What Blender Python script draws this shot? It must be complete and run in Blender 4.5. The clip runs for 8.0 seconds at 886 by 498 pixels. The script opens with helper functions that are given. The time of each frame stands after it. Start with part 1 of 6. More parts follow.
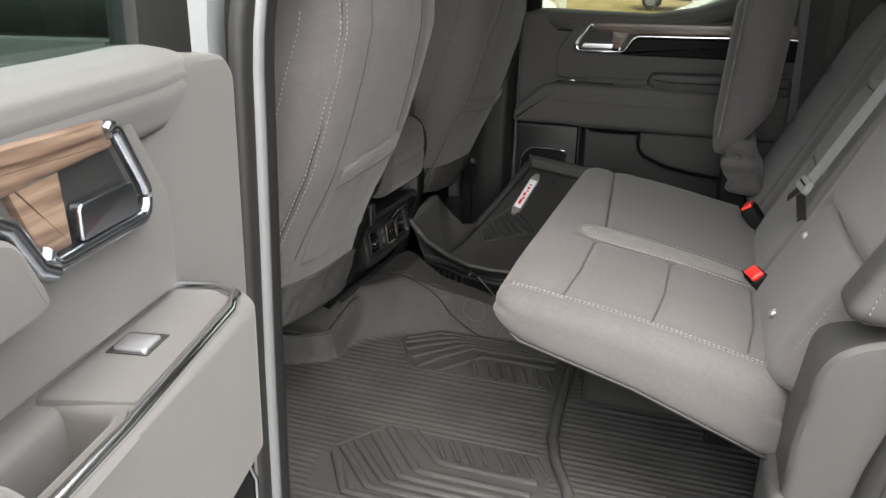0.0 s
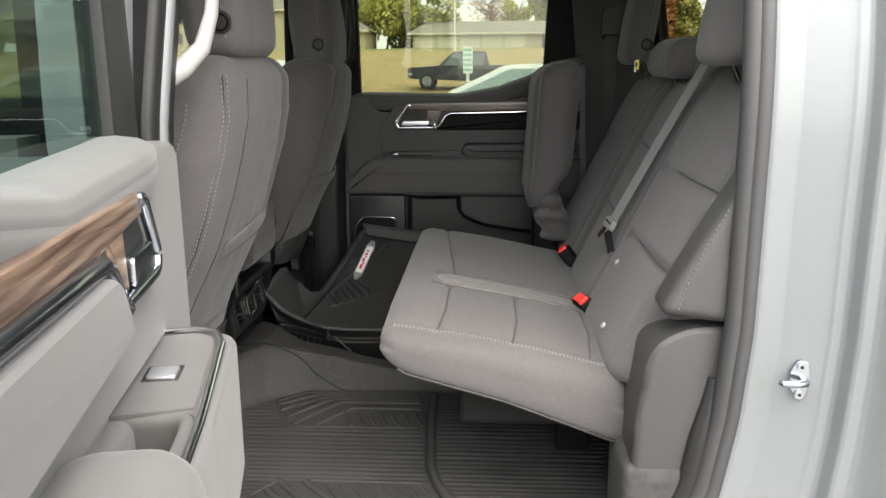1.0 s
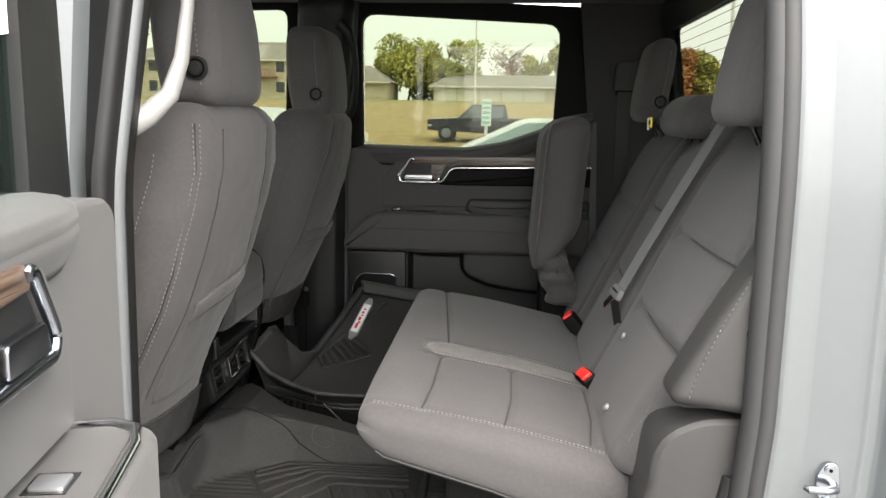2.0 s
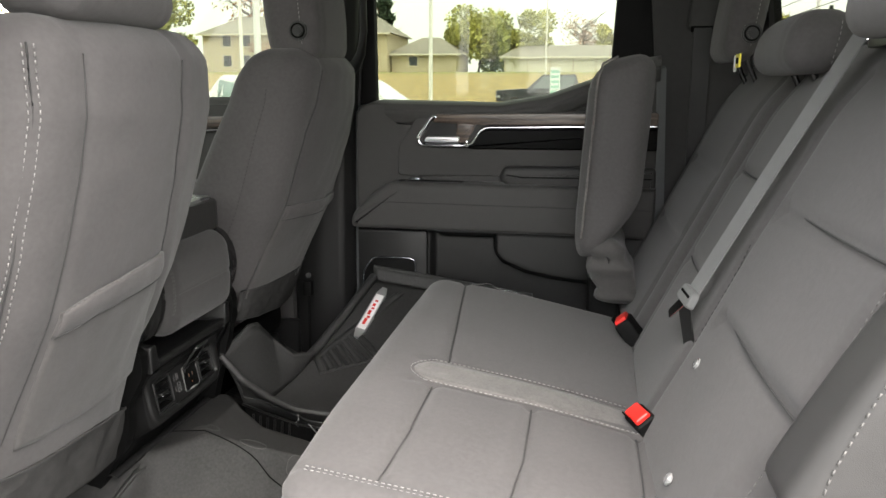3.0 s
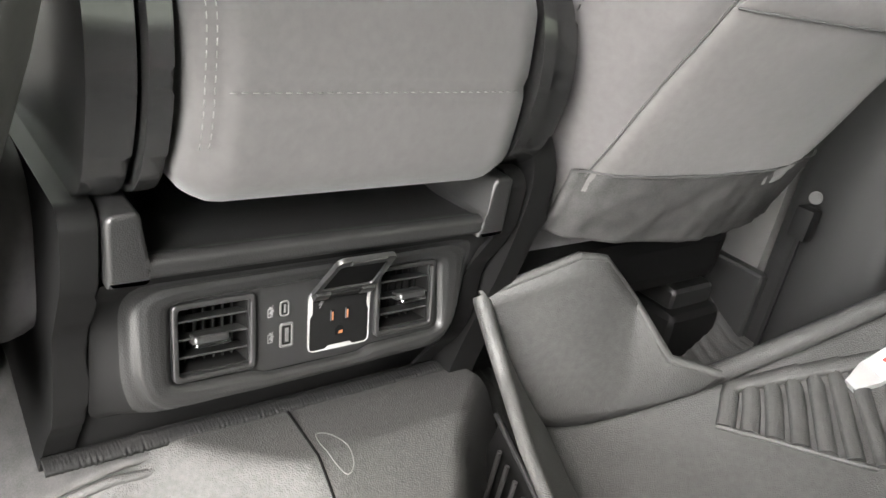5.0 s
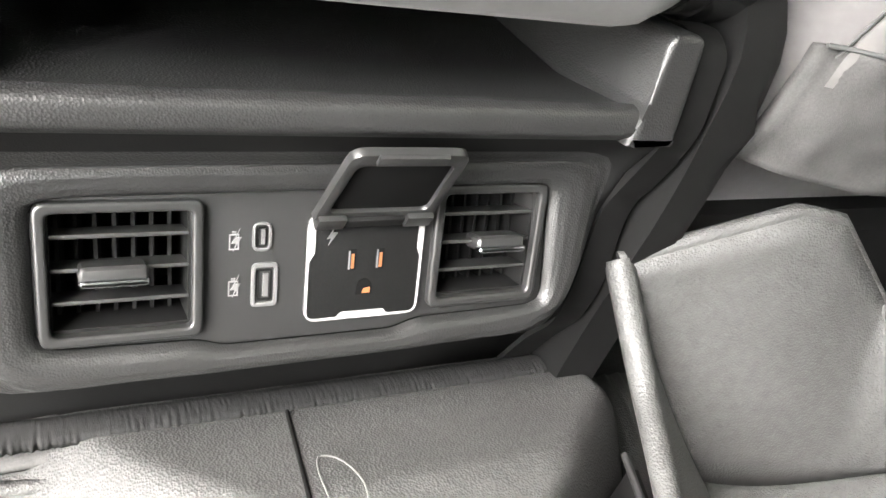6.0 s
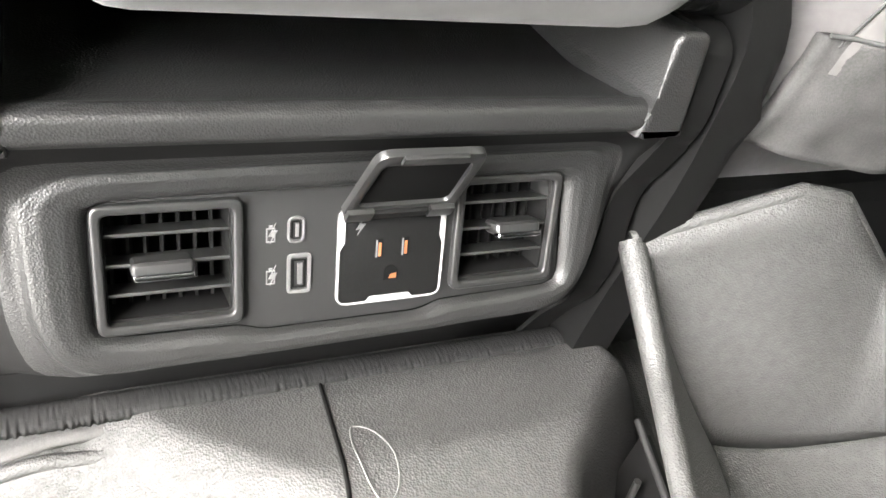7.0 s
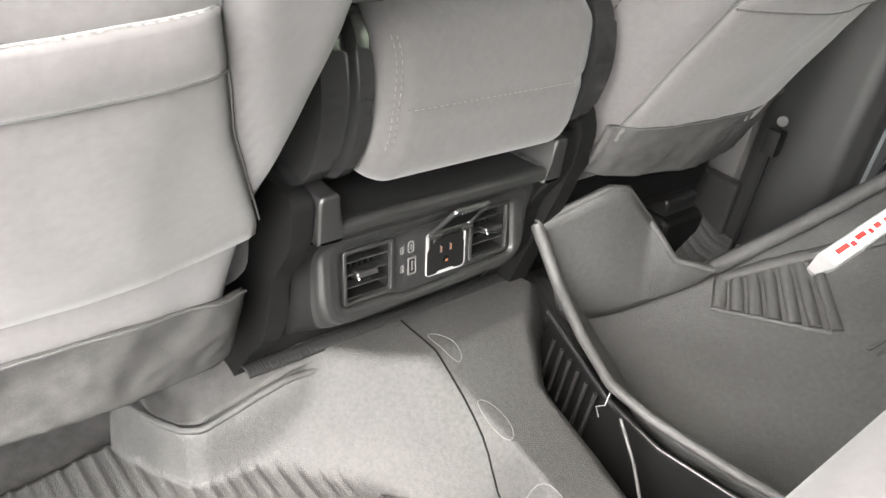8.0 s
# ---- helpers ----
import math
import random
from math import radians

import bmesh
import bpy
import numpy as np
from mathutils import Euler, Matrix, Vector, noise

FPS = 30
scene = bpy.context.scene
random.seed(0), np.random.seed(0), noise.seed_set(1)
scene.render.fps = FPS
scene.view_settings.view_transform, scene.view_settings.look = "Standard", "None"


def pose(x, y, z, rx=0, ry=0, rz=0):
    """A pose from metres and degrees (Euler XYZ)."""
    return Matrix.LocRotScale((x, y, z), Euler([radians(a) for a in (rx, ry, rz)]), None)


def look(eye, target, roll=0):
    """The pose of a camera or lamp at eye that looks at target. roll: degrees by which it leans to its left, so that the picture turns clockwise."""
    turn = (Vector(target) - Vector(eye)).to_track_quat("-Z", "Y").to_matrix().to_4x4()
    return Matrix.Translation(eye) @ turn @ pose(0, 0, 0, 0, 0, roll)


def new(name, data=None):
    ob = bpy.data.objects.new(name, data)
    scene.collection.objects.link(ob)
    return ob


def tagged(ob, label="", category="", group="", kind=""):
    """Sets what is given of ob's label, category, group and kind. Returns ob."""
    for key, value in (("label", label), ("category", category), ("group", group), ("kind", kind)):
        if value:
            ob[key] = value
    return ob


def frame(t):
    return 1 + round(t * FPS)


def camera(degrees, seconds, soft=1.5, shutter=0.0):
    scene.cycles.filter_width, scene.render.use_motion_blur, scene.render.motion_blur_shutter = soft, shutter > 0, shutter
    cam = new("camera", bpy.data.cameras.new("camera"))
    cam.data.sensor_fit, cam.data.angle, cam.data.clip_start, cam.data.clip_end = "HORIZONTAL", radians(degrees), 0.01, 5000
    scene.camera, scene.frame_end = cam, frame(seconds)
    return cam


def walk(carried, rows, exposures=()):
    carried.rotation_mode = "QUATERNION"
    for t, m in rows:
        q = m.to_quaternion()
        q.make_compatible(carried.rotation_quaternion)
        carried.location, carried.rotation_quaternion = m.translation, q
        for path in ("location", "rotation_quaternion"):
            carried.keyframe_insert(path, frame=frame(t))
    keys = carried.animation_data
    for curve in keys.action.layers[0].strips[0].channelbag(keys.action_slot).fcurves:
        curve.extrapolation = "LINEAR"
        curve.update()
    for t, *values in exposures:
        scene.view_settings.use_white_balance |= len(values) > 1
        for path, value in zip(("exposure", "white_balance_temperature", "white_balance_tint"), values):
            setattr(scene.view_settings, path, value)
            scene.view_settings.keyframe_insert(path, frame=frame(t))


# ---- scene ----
cam = camera(58.3, 8.0)
PATH = [
    (0, (0.75, -1.836, 0.915), (0.157, -0.038, 0.268), 1.3),
    (0.5, (0.671, -2.016, 0.916), (0.456, -0.113, 0.342), -0.4),
    (1, (0.658, -2.076, 0.925), (0.541, -0.132, 0.472), -0.4),
    (1.5, (0.66, -2.065, 0.927), (0.55, -0.099, 0.576), 0.6),
    (1.7, (0.667, -2.024, 0.929), (0.543, -0.055, 0.6), 0.9),
    (2.8, (0.786, -1.566, 0.887), (0.488, 0.38, 0.531), 0.1),
    (3, (0.772, -1.429, 0.862), (0.439, 0.503, 0.465), 0.2),
    (3.5, (0.722, -1.083, 0.827), (0.217, 0.783, 0.313), 1.0),
    (4, (0.694, -0.804, 0.776), (-0.093, 0.939, 0.191), 4.1),
    (4.5, (0.663, -0.566, 0.723), (-0.446, 0.955, 0.046), 8.0),
    (4.8, (0.556, -0.399, 0.666), (-0.748, 0.9, -0.116), 10.0),
    (5, (0.475, -0.292, 0.616), (-0.915, 0.882, -0.215), 10.8),
    (5.2, (0.39, -0.211, 0.557), (-1.032, 0.893, -0.313), 11.9),
    (6.3, (0.289, -0.11, 0.464), (-1.261, 0.704, -0.502), 11.2),
    (6.5, (0.291, -0.108, 0.47), (-1.257, 0.674, -0.525), 10.9),
    (7, (0.303, -0.125, 0.491), (-1.193, 0.707, -0.543), 10.6),
    (7.5, (0.371, -0.23, 0.575), (-0.993, 0.765, -0.497), 10.8),
    (8, (0.527, -0.521, 0.741), (-0.679, 0.688, -0.301), 9.7),
]
EXPOSE = [(0, 4.0), (0.5, 4.01), (1.0, 3.86), (1.7, 3.78), (2.8, 4.04), (3.5, 4.83), (4.0, 5.65), (4.5, 6.18), (5.2, 6.95), (6.3, 7.57), (7.0, 7.52), (7.5, 7.05), (8.0, 6.69)]
walk(cam, [(t, look(eye, target, roll)) for t, eye, target, roll in PATH], exposures=[(t, e) for t, e in EXPOSE])

# ---- world, sun, exposure ----
world = bpy.data.worlds.new("overcast_sky")
scene.world = world
world.use_nodes = True
wn = world.node_tree
sky = wn.nodes.new("ShaderNodeTexSky")
sky.sky_type = "NISHITA"
sky.sun_disc = False
sky.sun_elevation, sky.sun_rotation = radians(58), radians(153)
sky.air_density, sky.dust_density, sky.ozone_density = 1.0, 6.0, 1.0
mixc = wn.nodes.new("ShaderNodeMixRGB")
mixc.inputs[0].default_value = 0.7
mixc.inputs[2].default_value = (7.5, 7.4, 7.05, 1)
wn.links.new(sky.outputs[0], mixc.inputs[1])
wn.links.new(mixc.outputs[0], wn.nodes["Background"].inputs[0])
wn.nodes["Background"].inputs[1].default_value = 0.10
sun = new("sun", bpy.data.lights.new("sun", "SUN"))
sun.data.energy, sun.data.angle, sun.data.color = 0.5, radians(75), (1.0, 0.96, 0.93)
sun.matrix_world = look((2.5, -5.0, 9.0), (0, 0, 0))

# ---- materials ----
def material(name, color, rough=0.6, metal=0.0, vary=0.12, scale=60.0, bump=0.0, bscale=900.0, spec=0.5, sheen=0.0, coat=0.0, big=3.0):
    """A principled surface with two scales of variation and a fine relief, in object space metres."""
    m = bpy.data.materials.new(name)
    m.use_nodes = True
    nt = m.node_tree
    p = nt.nodes["Principled BSDF"]
    geo = nt.nodes.new("ShaderNodeTexCoord")
    n1, n2 = nt.nodes.new("ShaderNodeTexNoise"), nt.nodes.new("ShaderNodeTexNoise")
    n1.inputs["Scale"].default_value, n2.inputs["Scale"].default_value = scale, big
    n1.inputs["Detail"].default_value, n2.inputs["Detail"].default_value = 4, 5
    add = nt.nodes.new("ShaderNodeMath")
    add.operation = "ADD"
    mapr = nt.nodes.new("ShaderNodeMapRange")
    mapr.inputs[1].default_value, mapr.inputs[2].default_value = 0.6, 1.4
    mapr.inputs[3].default_value, mapr.inputs[4].default_value = 1 - vary, 1 + vary
    mix = nt.nodes.new("ShaderNodeVectorMath")
    mix.operation = "SCALE"
    mix.inputs[0].default_value = color[:3]
    for n in (n1, n2):
        nt.links.new(geo.outputs["Object"], n.inputs["Vector"])
    nt.links.new(n1.outputs[0], add.inputs[0])
    nt.links.new(n2.outputs[0], add.inputs[1])
    nt.links.new(add.outputs[0], mapr.inputs[0])
    nt.links.new(mapr.outputs[0], mix.inputs["Scale"])
    nt.links.new(mix.outputs[0], p.inputs["Base Color"])
    rr = nt.nodes.new("ShaderNodeMapRange")
    rr.inputs[1].default_value, rr.inputs[2].default_value = 0.3, 0.7
    rr.inputs[3].default_value, rr.inputs[4].default_value = max(0.02, rough - 0.06), min(1, rough + 0.06)
    nt.links.new(n2.outputs[0], rr.inputs[0])
    nt.links.new(rr.outputs[0], p.inputs["Roughness"])
    p.inputs["Metallic"].default_value = metal
    p.inputs["Specular IOR Level"].default_value = spec
    p.inputs["Sheen Weight"].default_value = sheen
    p.inputs["Coat Weight"].default_value = coat
    if bump:
        v = nt.nodes.new("ShaderNodeTexVoronoi")
        v.inputs["Scale"].default_value = bscale
        nt.links.new(geo.outputs["Object"], v.inputs["Vector"])
        b = nt.nodes.new("ShaderNodeBump")
        b.inputs["Strength"].default_value, b.inputs["Distance"].default_value = bump, 0.6 / bscale
        nt.links.new(v.outputs[0], b.inputs["Height"])
        nt.links.new(b.outputs[0], p.inputs["Normal"])
    return m


def weave(name, color, scale=900.0, vary=0.15):
    """Woven seat cloth: two crossed wave patterns as fine relief and tone."""
    m = material(name, color, 0.9, vary=vary, scale=140, sheen=0.1, spec=0.1, big=7.0)
    nt = m.node_tree
    p = nt.nodes["Principled BSDF"]
    tc = nt.nodes.new("ShaderNodeTexCoord")
    hs = []
    for d in ("X", "Y", "Z"):
        w = nt.nodes.new("ShaderNodeTexWave")
        w.bands_direction = d
        w.inputs["Scale"].default_value, w.inputs["Distortion"].default_value, w.inputs["Detail"].default_value = scale, 1.5, 1
        nt.links.new(tc.outputs["Object"], w.inputs["Vector"])
        hs.append(w)
    a, c = nt.nodes.new("ShaderNodeMath"), nt.nodes.new("ShaderNodeMath")
    a.operation = c.operation = "ADD"
    nt.links.new(hs[0].outputs["Fac"], a.inputs[0])
    nt.links.new(hs[1].outputs["Fac"], a.inputs[1])
    nt.links.new(a.outputs[0], c.inputs[0])
    nt.links.new(hs[2].outputs["Fac"], c.inputs[1])
    b = nt.nodes.new("ShaderNodeBump")
    b.inputs["Strength"].default_value, b.inputs["Distance"].default_value = 0.12, 0.0003
    nt.links.new(c.outputs[0], b.inputs["Height"])
    nt.links.new(b.outputs[0], p.inputs["Normal"])
    return m


def wood(name):
    m = material(name, (0.2, 0.12, 0.075), 0.38, coat=0.15)
    nt = m.node_tree
    p = nt.nodes["Principled BSDF"]
    tc, mp = nt.nodes.new("ShaderNodeTexCoord"), nt.nodes.new("ShaderNodeMapping")
    mp.inputs["Scale"].default_value = (5, 5, 90)
    n = nt.nodes.new("ShaderNodeTexNoise")
    n.inputs["Scale"].default_value, n.inputs["Detail"].default_value, n.inputs["Distortion"].default_value = 1.6, 7, 0.4
    r = nt.nodes.new("ShaderNodeValToRGB")
    r.color_ramp.elements[0].position, r.color_ramp.elements[0].color = 0.35, (0.026, 0.014, 0.009, 1)
    r.color_ramp.elements[1].position, r.color_ramp.elements[1].color = 0.68, (0.115, 0.080, 0.056, 1)
    e = r.color_ramp.elements.new(0.5)
    e.color = (0.070, 0.046, 0.032, 1)
    nt.links.new(tc.outputs["Object"], mp.inputs["Vector"])
    nt.links.new(mp.outputs[0], n.inputs["Vector"])
    nt.links.new(n.outputs[0], r.inputs[0])
    nt.links.new(r.outputs[0], p.inputs["Base Color"])
    return m


def glass(name, tint=(0.8, 0.9, 0.85), rough=0.0, gloss=0.05):
    m = bpy.data.materials.new(name)
    m.use_nodes = True
    nt = m.node_tree
    nt.nodes.remove(nt.nodes["Principled BSDF"])
    out = nt.nodes["Material Output"]
    t, g, x = (nt.nodes.new("ShaderNode" + k) for k in ("BsdfTransparent", "BsdfGlossy", "MixShader"))
    t.inputs[0].default_value = (*tint, 1)
    g.inputs["Roughness"].default_value = rough
    x.inputs[0].default_value = gloss
    nt.links.new(t.outputs[0], x.inputs[1])
    nt.links.new(g.outputs[0], x.inputs[2])
    nt.links.new(x.outputs[0], out.inputs[0])
    return m


CLOTH = weave("charcoal_seat_cloth", (0.053, 0.0505, 0.0505))
CLOTH_DARK = weave("black_seat_cloth", (0.052, 0.050, 0.049))
SUEDE = material("grey_suede_strip", (0.072, 0.068, 0.065), 0.95, vary=0.45, scale=260, sheen=0.1, bump=0.4, bscale=1500, big=45)
ROLLCLOTH = weave("dark_armrest_cloth", (0.036, 0.0348, 0.0345))
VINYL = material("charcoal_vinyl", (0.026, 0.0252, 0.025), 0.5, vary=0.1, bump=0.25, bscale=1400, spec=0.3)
SOFT = material("soft_touch_grey_panel", (0.044, 0.0428, 0.0415), 0.58, vary=0.06, bump=0.3, bscale=1300, sheen=0.08, spec=0.25)
PLASTIC = material("black_grained_plastic", (0.008, 0.008, 0.008), 0.42, vary=0.1, bump=0.3, bscale=950, spec=0.38)
SATIN = material("satin_black_plastic", (0.010, 0.010, 0.010), 0.36, vary=0.06, bump=0.05, bscale=2500, spec=0.4)
GLOSS = material("smooth_black_plastic", (0.009, 0.009, 0.009), 0.24, vary=0.04, spec=0.5)
MATTE = material("matte_black_plastic", (0.0032, 0.0032, 0.0032), 0.6, vary=0.1, spec=0.1, bump=0.1, bscale=1200)
# Near-black that paints shade into recesses; also used for black lines and print.
DEEP = material("black_recess_shade_and_lines", (0.002, 0.002, 0.002), 0.8, spec=0.05)
RUBBER = material("black_rubber_liner", (0.025, 0.025, 0.0245), 0.64, vary=0.4, scale=200, bump=0.55, bscale=700, big=6, spec=0.2)
SEALM = material("weatherstrip_rubber", (0.014, 0.014, 0.0145), 0.65)
CARPET = material("charcoal_carpet", (0.031, 0.0305, 0.030), 0.95, vary=0.4, scale=800, bump=0.7, bscale=2200, spec=0.1, big=60)
FRINGE = material("black_carpet_fringe", (0.009, 0.009, 0.009), 0.95, vary=0.3, scale=900, bump=0.8, bscale=2200, spec=0.1, big=80)
HEADLINER = material("grey_headliner_cloth", (0.13, 0.127, 0.123), 0.95, vary=0.08, scale=600)
GRAB = material("pale_grey_grained_plastic", (0.20, 0.197, 0.19), 0.5, vary=0.06, bump=0.2, bscale=1400)
LIDTOP = material("smooth_pale_lid_top", (0.13, 0.13, 0.13), 0.3, vary=0.06, bump=0.1, bscale=1500, spec=0.6)
QTRIM = material("grey_quarter_trim", (0.035, 0.0345, 0.034), 0.6, bump=0.2, bscale=1500, spec=0.12)
DUSTY = material("dusty_black_rubber", (0.028, 0.028, 0.0273), 0.55, vary=0.35, scale=140, bump=0.5, bscale=700, big=9, spec=0.3)
TRIM = material("dark_grey_pillar_trim", (0.010, 0.010, 0.010), 0.45, bump=0.2, bscale=1500, spec=0.25)
CHROME = material("chrome", (0.75, 0.76, 0.78), 0.12, metal=1.0, vary=0.02)
BRUSHED = material("satin_chrome", (0.68, 0.69, 0.71), 0.32, metal=1.0, vary=0.03)
DCHROME = material("dark_chrome", (0.33, 0.35, 0.38), 0.2, metal=1.0, vary=0.03)
PORTGREY = material("grey_port_plastic", (0.05, 0.05, 0.05), 0.35)
SILVER = material("silver_painted_plastic", (0.36, 0.36, 0.36), 0.3, metal=0.6, vary=0.03)
PALE = material("pale_socket_print", (0.15, 0.15, 0.147), 0.5, vary=0.03)
WHITE = material("white_plastic", (0.78, 0.78, 0.77), 0.4, vary=0.03)
PRINT = material("pale_grey_print", (0.06, 0.06, 0.06), 0.6)
RED = material("red_buckle_button", (0.55, 0.02, 0.015), 0.4, vary=0.05)
CHALK = material("pale_grey_moulding_mark", (0.042, 0.042, 0.041), 0.7)
COPPER = material("copper_contact", (0.5, 0.2, 0.09), 0.35, metal=0.8)
BODY = material("silver_grey_car_paint", (0.082, 0.088, 0.091), 0.45, metal=0.0, vary=0.03, coat=0.15)
BELT = material("grey_belt_webbing", (0.105, 0.105, 0.105), 0.75, vary=0.1, bump=0.5, bscale=900)
THREAD = material("pale_grey_thread", (0.16, 0.156, 0.152), 0.8)
DULL_THREAD = material("dark_grey_thread", (0.062, 0.060, 0.058), 0.85)
WOOD = wood("open_pore_walnut_trim")
SEAM = material("dark_sewn_seam", (0.02, 0.02, 0.02), 0.9)
GLASS = glass("solar_window_glass", (0.34, 0.36, 0.315), 0.0, 0.02)
TINT = glass("green_tinted_window_glass", (0.45, 0.54, 0.51), 0.0, 0.08)
CLEAR = glass("clear_rear_window_glass", (0.34, 0.35, 0.32), 0.0, 0.04)
FILM = glass("clear_wrap_film", (0.72, 0.72, 0.71), 0.22, 0.10)
YELLOW = material("yellow_plastic", (0.75, 0.62, 0.05), 0.4)
PAPER = material("white_paper", (0.8, 0.8, 0.78), 0.8, vary=0.04)

# ---- builders ----
def link(name, mesh, mat, parent=None, label="", smooth=True):
    ob = new(name, mesh)
    if mat:
        mesh.materials.append(mat)
    if smooth:
        mesh.shade_smooth()
    if parent:
        ob.parent = parent
    if label:
        tagged(ob, label)
    return ob


def part(name, bm, mat, parent=None, label="", smooth=False, sharp=35):
    mesh = bpy.data.meshes.new(name)
    bmesh.ops.recalc_face_normals(bm, faces=bm.faces)
    bm.to_mesh(mesh)
    bm.free()
    ob = link(name, mesh, mat, parent, label, False)
    if smooth:
        mesh.shade_smooth()
        mesh.set_sharp_from_angle(angle=radians(sharp))
    return ob


def thing(name, label, category, at=(0, 0, 0), group="", kind=""):
    ob = new(name)
    ob.empty_display_size = 0.05
    ob.location = at
    return tagged(ob, label, category, group, kind)


def bm_box(lo, hi, bevel=0.0, seg=2, bm=None):
    bm = bm or bmesh.new()
    m = Matrix.Translation((Vector(lo) + Vector(hi)) / 2) @ Matrix.Diagonal((*(Vector(hi) - Vector(lo)), 1))
    g = bmesh.ops.create_cube(bm, size=1, matrix=m)
    if bevel:
        es = list({e for v in g["verts"] for e in v.link_edges})
        bmesh.ops.bevel(bm, geom=es, offset=bevel, segments=seg, affect="EDGES", profile=0.6)
    return bm


def rounded(poly, r, seg=4):
    """A polygon with its corners rounded; r is one radius or one for each corner."""
    out, n = [], len(poly)
    for i, p in enumerate(poly):
        rad = r[i] if isinstance(r, (list, tuple)) else r
        p, a, b = Vector(p), Vector(poly[i - 1]), Vector(poly[(i + 1) % n])
        da, db = (a - p), (b - p)
        k = min(rad, da.length * 0.45, db.length * 0.45)
        if k < 1e-5:
            out.append(tuple(p))
            continue
        s, e = p + da.normalized() * k, p + db.normalized() * k
        for j in range(seg + 1):
            t = j / seg
            q = s * (1 - t) ** 2 + p * 2 * t * (1 - t) + e * t * t
            out.append(tuple(q))
    return out


YZ = Matrix(((0, 0, 1, 0), (1, 0, 0, 0), (0, 1, 0, 0), (0, 0, 0, 1)))  # (u, v, w) -> y, z, x
XZ = Matrix(((1, 0, 0, 0), (0, 0, -1, 0), (0, 1, 0, 0), (0, 0, 0, 1)))  # (u, v, w) -> x, z, -y
XZF = Matrix(((1, 0, 0, 0), (0, 0, 1, 0), (0, 1, 0, 0), (0, 0, 0, 1)))  # (u, v, w) -> x, z, +y
XY = Matrix.Identity(4)


def bm_slab(poly, m, w0, w1, bevel=0.0, seg=2, holes=(), bm=None):
    """A plate: the outline poly in the plane of m, from w0 to w1 along its normal, with holes through it."""
    bm = bm or bmesh.new()
    if not holes:
        vs = [bm.verts.new(m @ Vector((u, v, w0))) for u, v in poly]
        f = bm.faces.new(vs)
        ext = bmesh.ops.extrude_face_region(bm, geom=[f])
        top = [v for v in ext["geom"] if isinstance(v, bmesh.types.BMVert)]
        d = m.to_3x3() @ Vector((0, 0, w1 - w0))
        for v in top:
            v.co += d
        if bevel:
            ts = set(top)
            es = [e for v in top for e in v.link_edges if e.other_vert(v) in ts]
            bmesh.ops.bevel(bm, geom=list(set(es)), offset=bevel, segments=seg, affect="EDGES", profile=0.6)
        return bm
    edges = []
    for ring in (poly, *holes):
        vs = [bm.verts.new(m @ Vector((u, v, w0))) for u, v in ring]
        edges += [bm.edges.new((vs[i - 1], vs[i])) for i in range(len(vs))]
    fill = bmesh.ops.triangle_fill(bm, use_beauty=True, edges=edges)
    fs = [f for f in fill["geom"] if isinstance(f, bmesh.types.BMFace)]
    ext = bmesh.ops.extrude_face_region(bm, geom=fs)
    top = [v for v in ext["geom"] if isinstance(v, bmesh.types.BMVert)]
    d = m.to_3x3() @ Vector((0, 0, w1 - w0))
    for v in top:
        v.co += d
    if bevel:
        ts = set(top)
        es = [e for e in bm.edges if e.verts[0] in ts and e.verts[1] in ts and len(e.link_faces) == 2 and abs(e.calc_face_angle(0)) > 0.8]
        bmesh.ops.bevel(bm, geom=es, offset=bevel, segments=seg, affect="EDGES", profile=0.6)
    return bm


def bm_tube(pts, r, n=8, closed=False, flat=1.0, bm=None, up=(0, 0, 1)):
    """A round or flattened bar along a line of points; r is one radius or one for each point."""
    bm = bm or bmesh.new()
    pts = [Vector(p) for p in pts]
    rings, k = [], len(pts)
    for i, p in enumerate(pts):
        a = pts[i - 1] if (i or closed) else p
        b = pts[(i + 1) % k] if (i < k - 1 or closed) else p
        t = (b - a).normalized()
        s = t.cross(Vector(up))
        s = s.normalized() if s.length > 1e-4 else Vector((1, 0, 0))
        q = s.cross(t).normalized()
        rad = r[i] if isinstance(r, (list, tuple)) else r
        rings.append([bm.verts.new(p + rad * (math.cos(2 * math.pi * j / n) * s * flat + math.sin(2 * math.pi * j / n) * q)) for j in range(n)])
    for i in range(k if closed else k - 1):
        a, b = rings[i], rings[(i + 1) % k]
        for j in range(n):
            bm.faces.new((a[j], a[(j + 1) % n], b[(j + 1) % n], b[j]))
    if not closed:
        bm.faces.new(rings[0][::-1])
        bm.faces.new(rings[-1])
    return bm


def bm_cyl(c, axis, r, h, n=24, bevel=0.0, bm=None):
    """An upright, lying or slanted disc or drum, centred on c."""
    bm = bm or bmesh.new()
    q = Vector(axis).to_track_quat("Z", "Y").to_matrix().to_4x4()
    g = bmesh.ops.create_cone(bm, cap_ends=True, segments=n, radius1=r, radius2=r, depth=h, matrix=Matrix.Translation(c) @ q)
    if bevel:
        es = [e for e in {e for v in g["verts"] for e in v.link_edges} if e.calc_face_angle(0) > 1.2]
        bmesh.ops.bevel(bm, geom=es, offset=bevel, segments=2, affect="EDGES")
    return bm


def spaced(h, r, step):
    """Positions from -h to h, dense where the edge is rounded."""
    k = max(1, round((2 * (h - r)) / step))
    inner = [-(h - r) + 2 * (h - r) * i / k for i in range(k + 1)]
    edge = [(h - r) + r * math.tan(radians(a)) for a in (15, 30, 45)]
    return [-e for e in reversed(edge)] + inner + edge


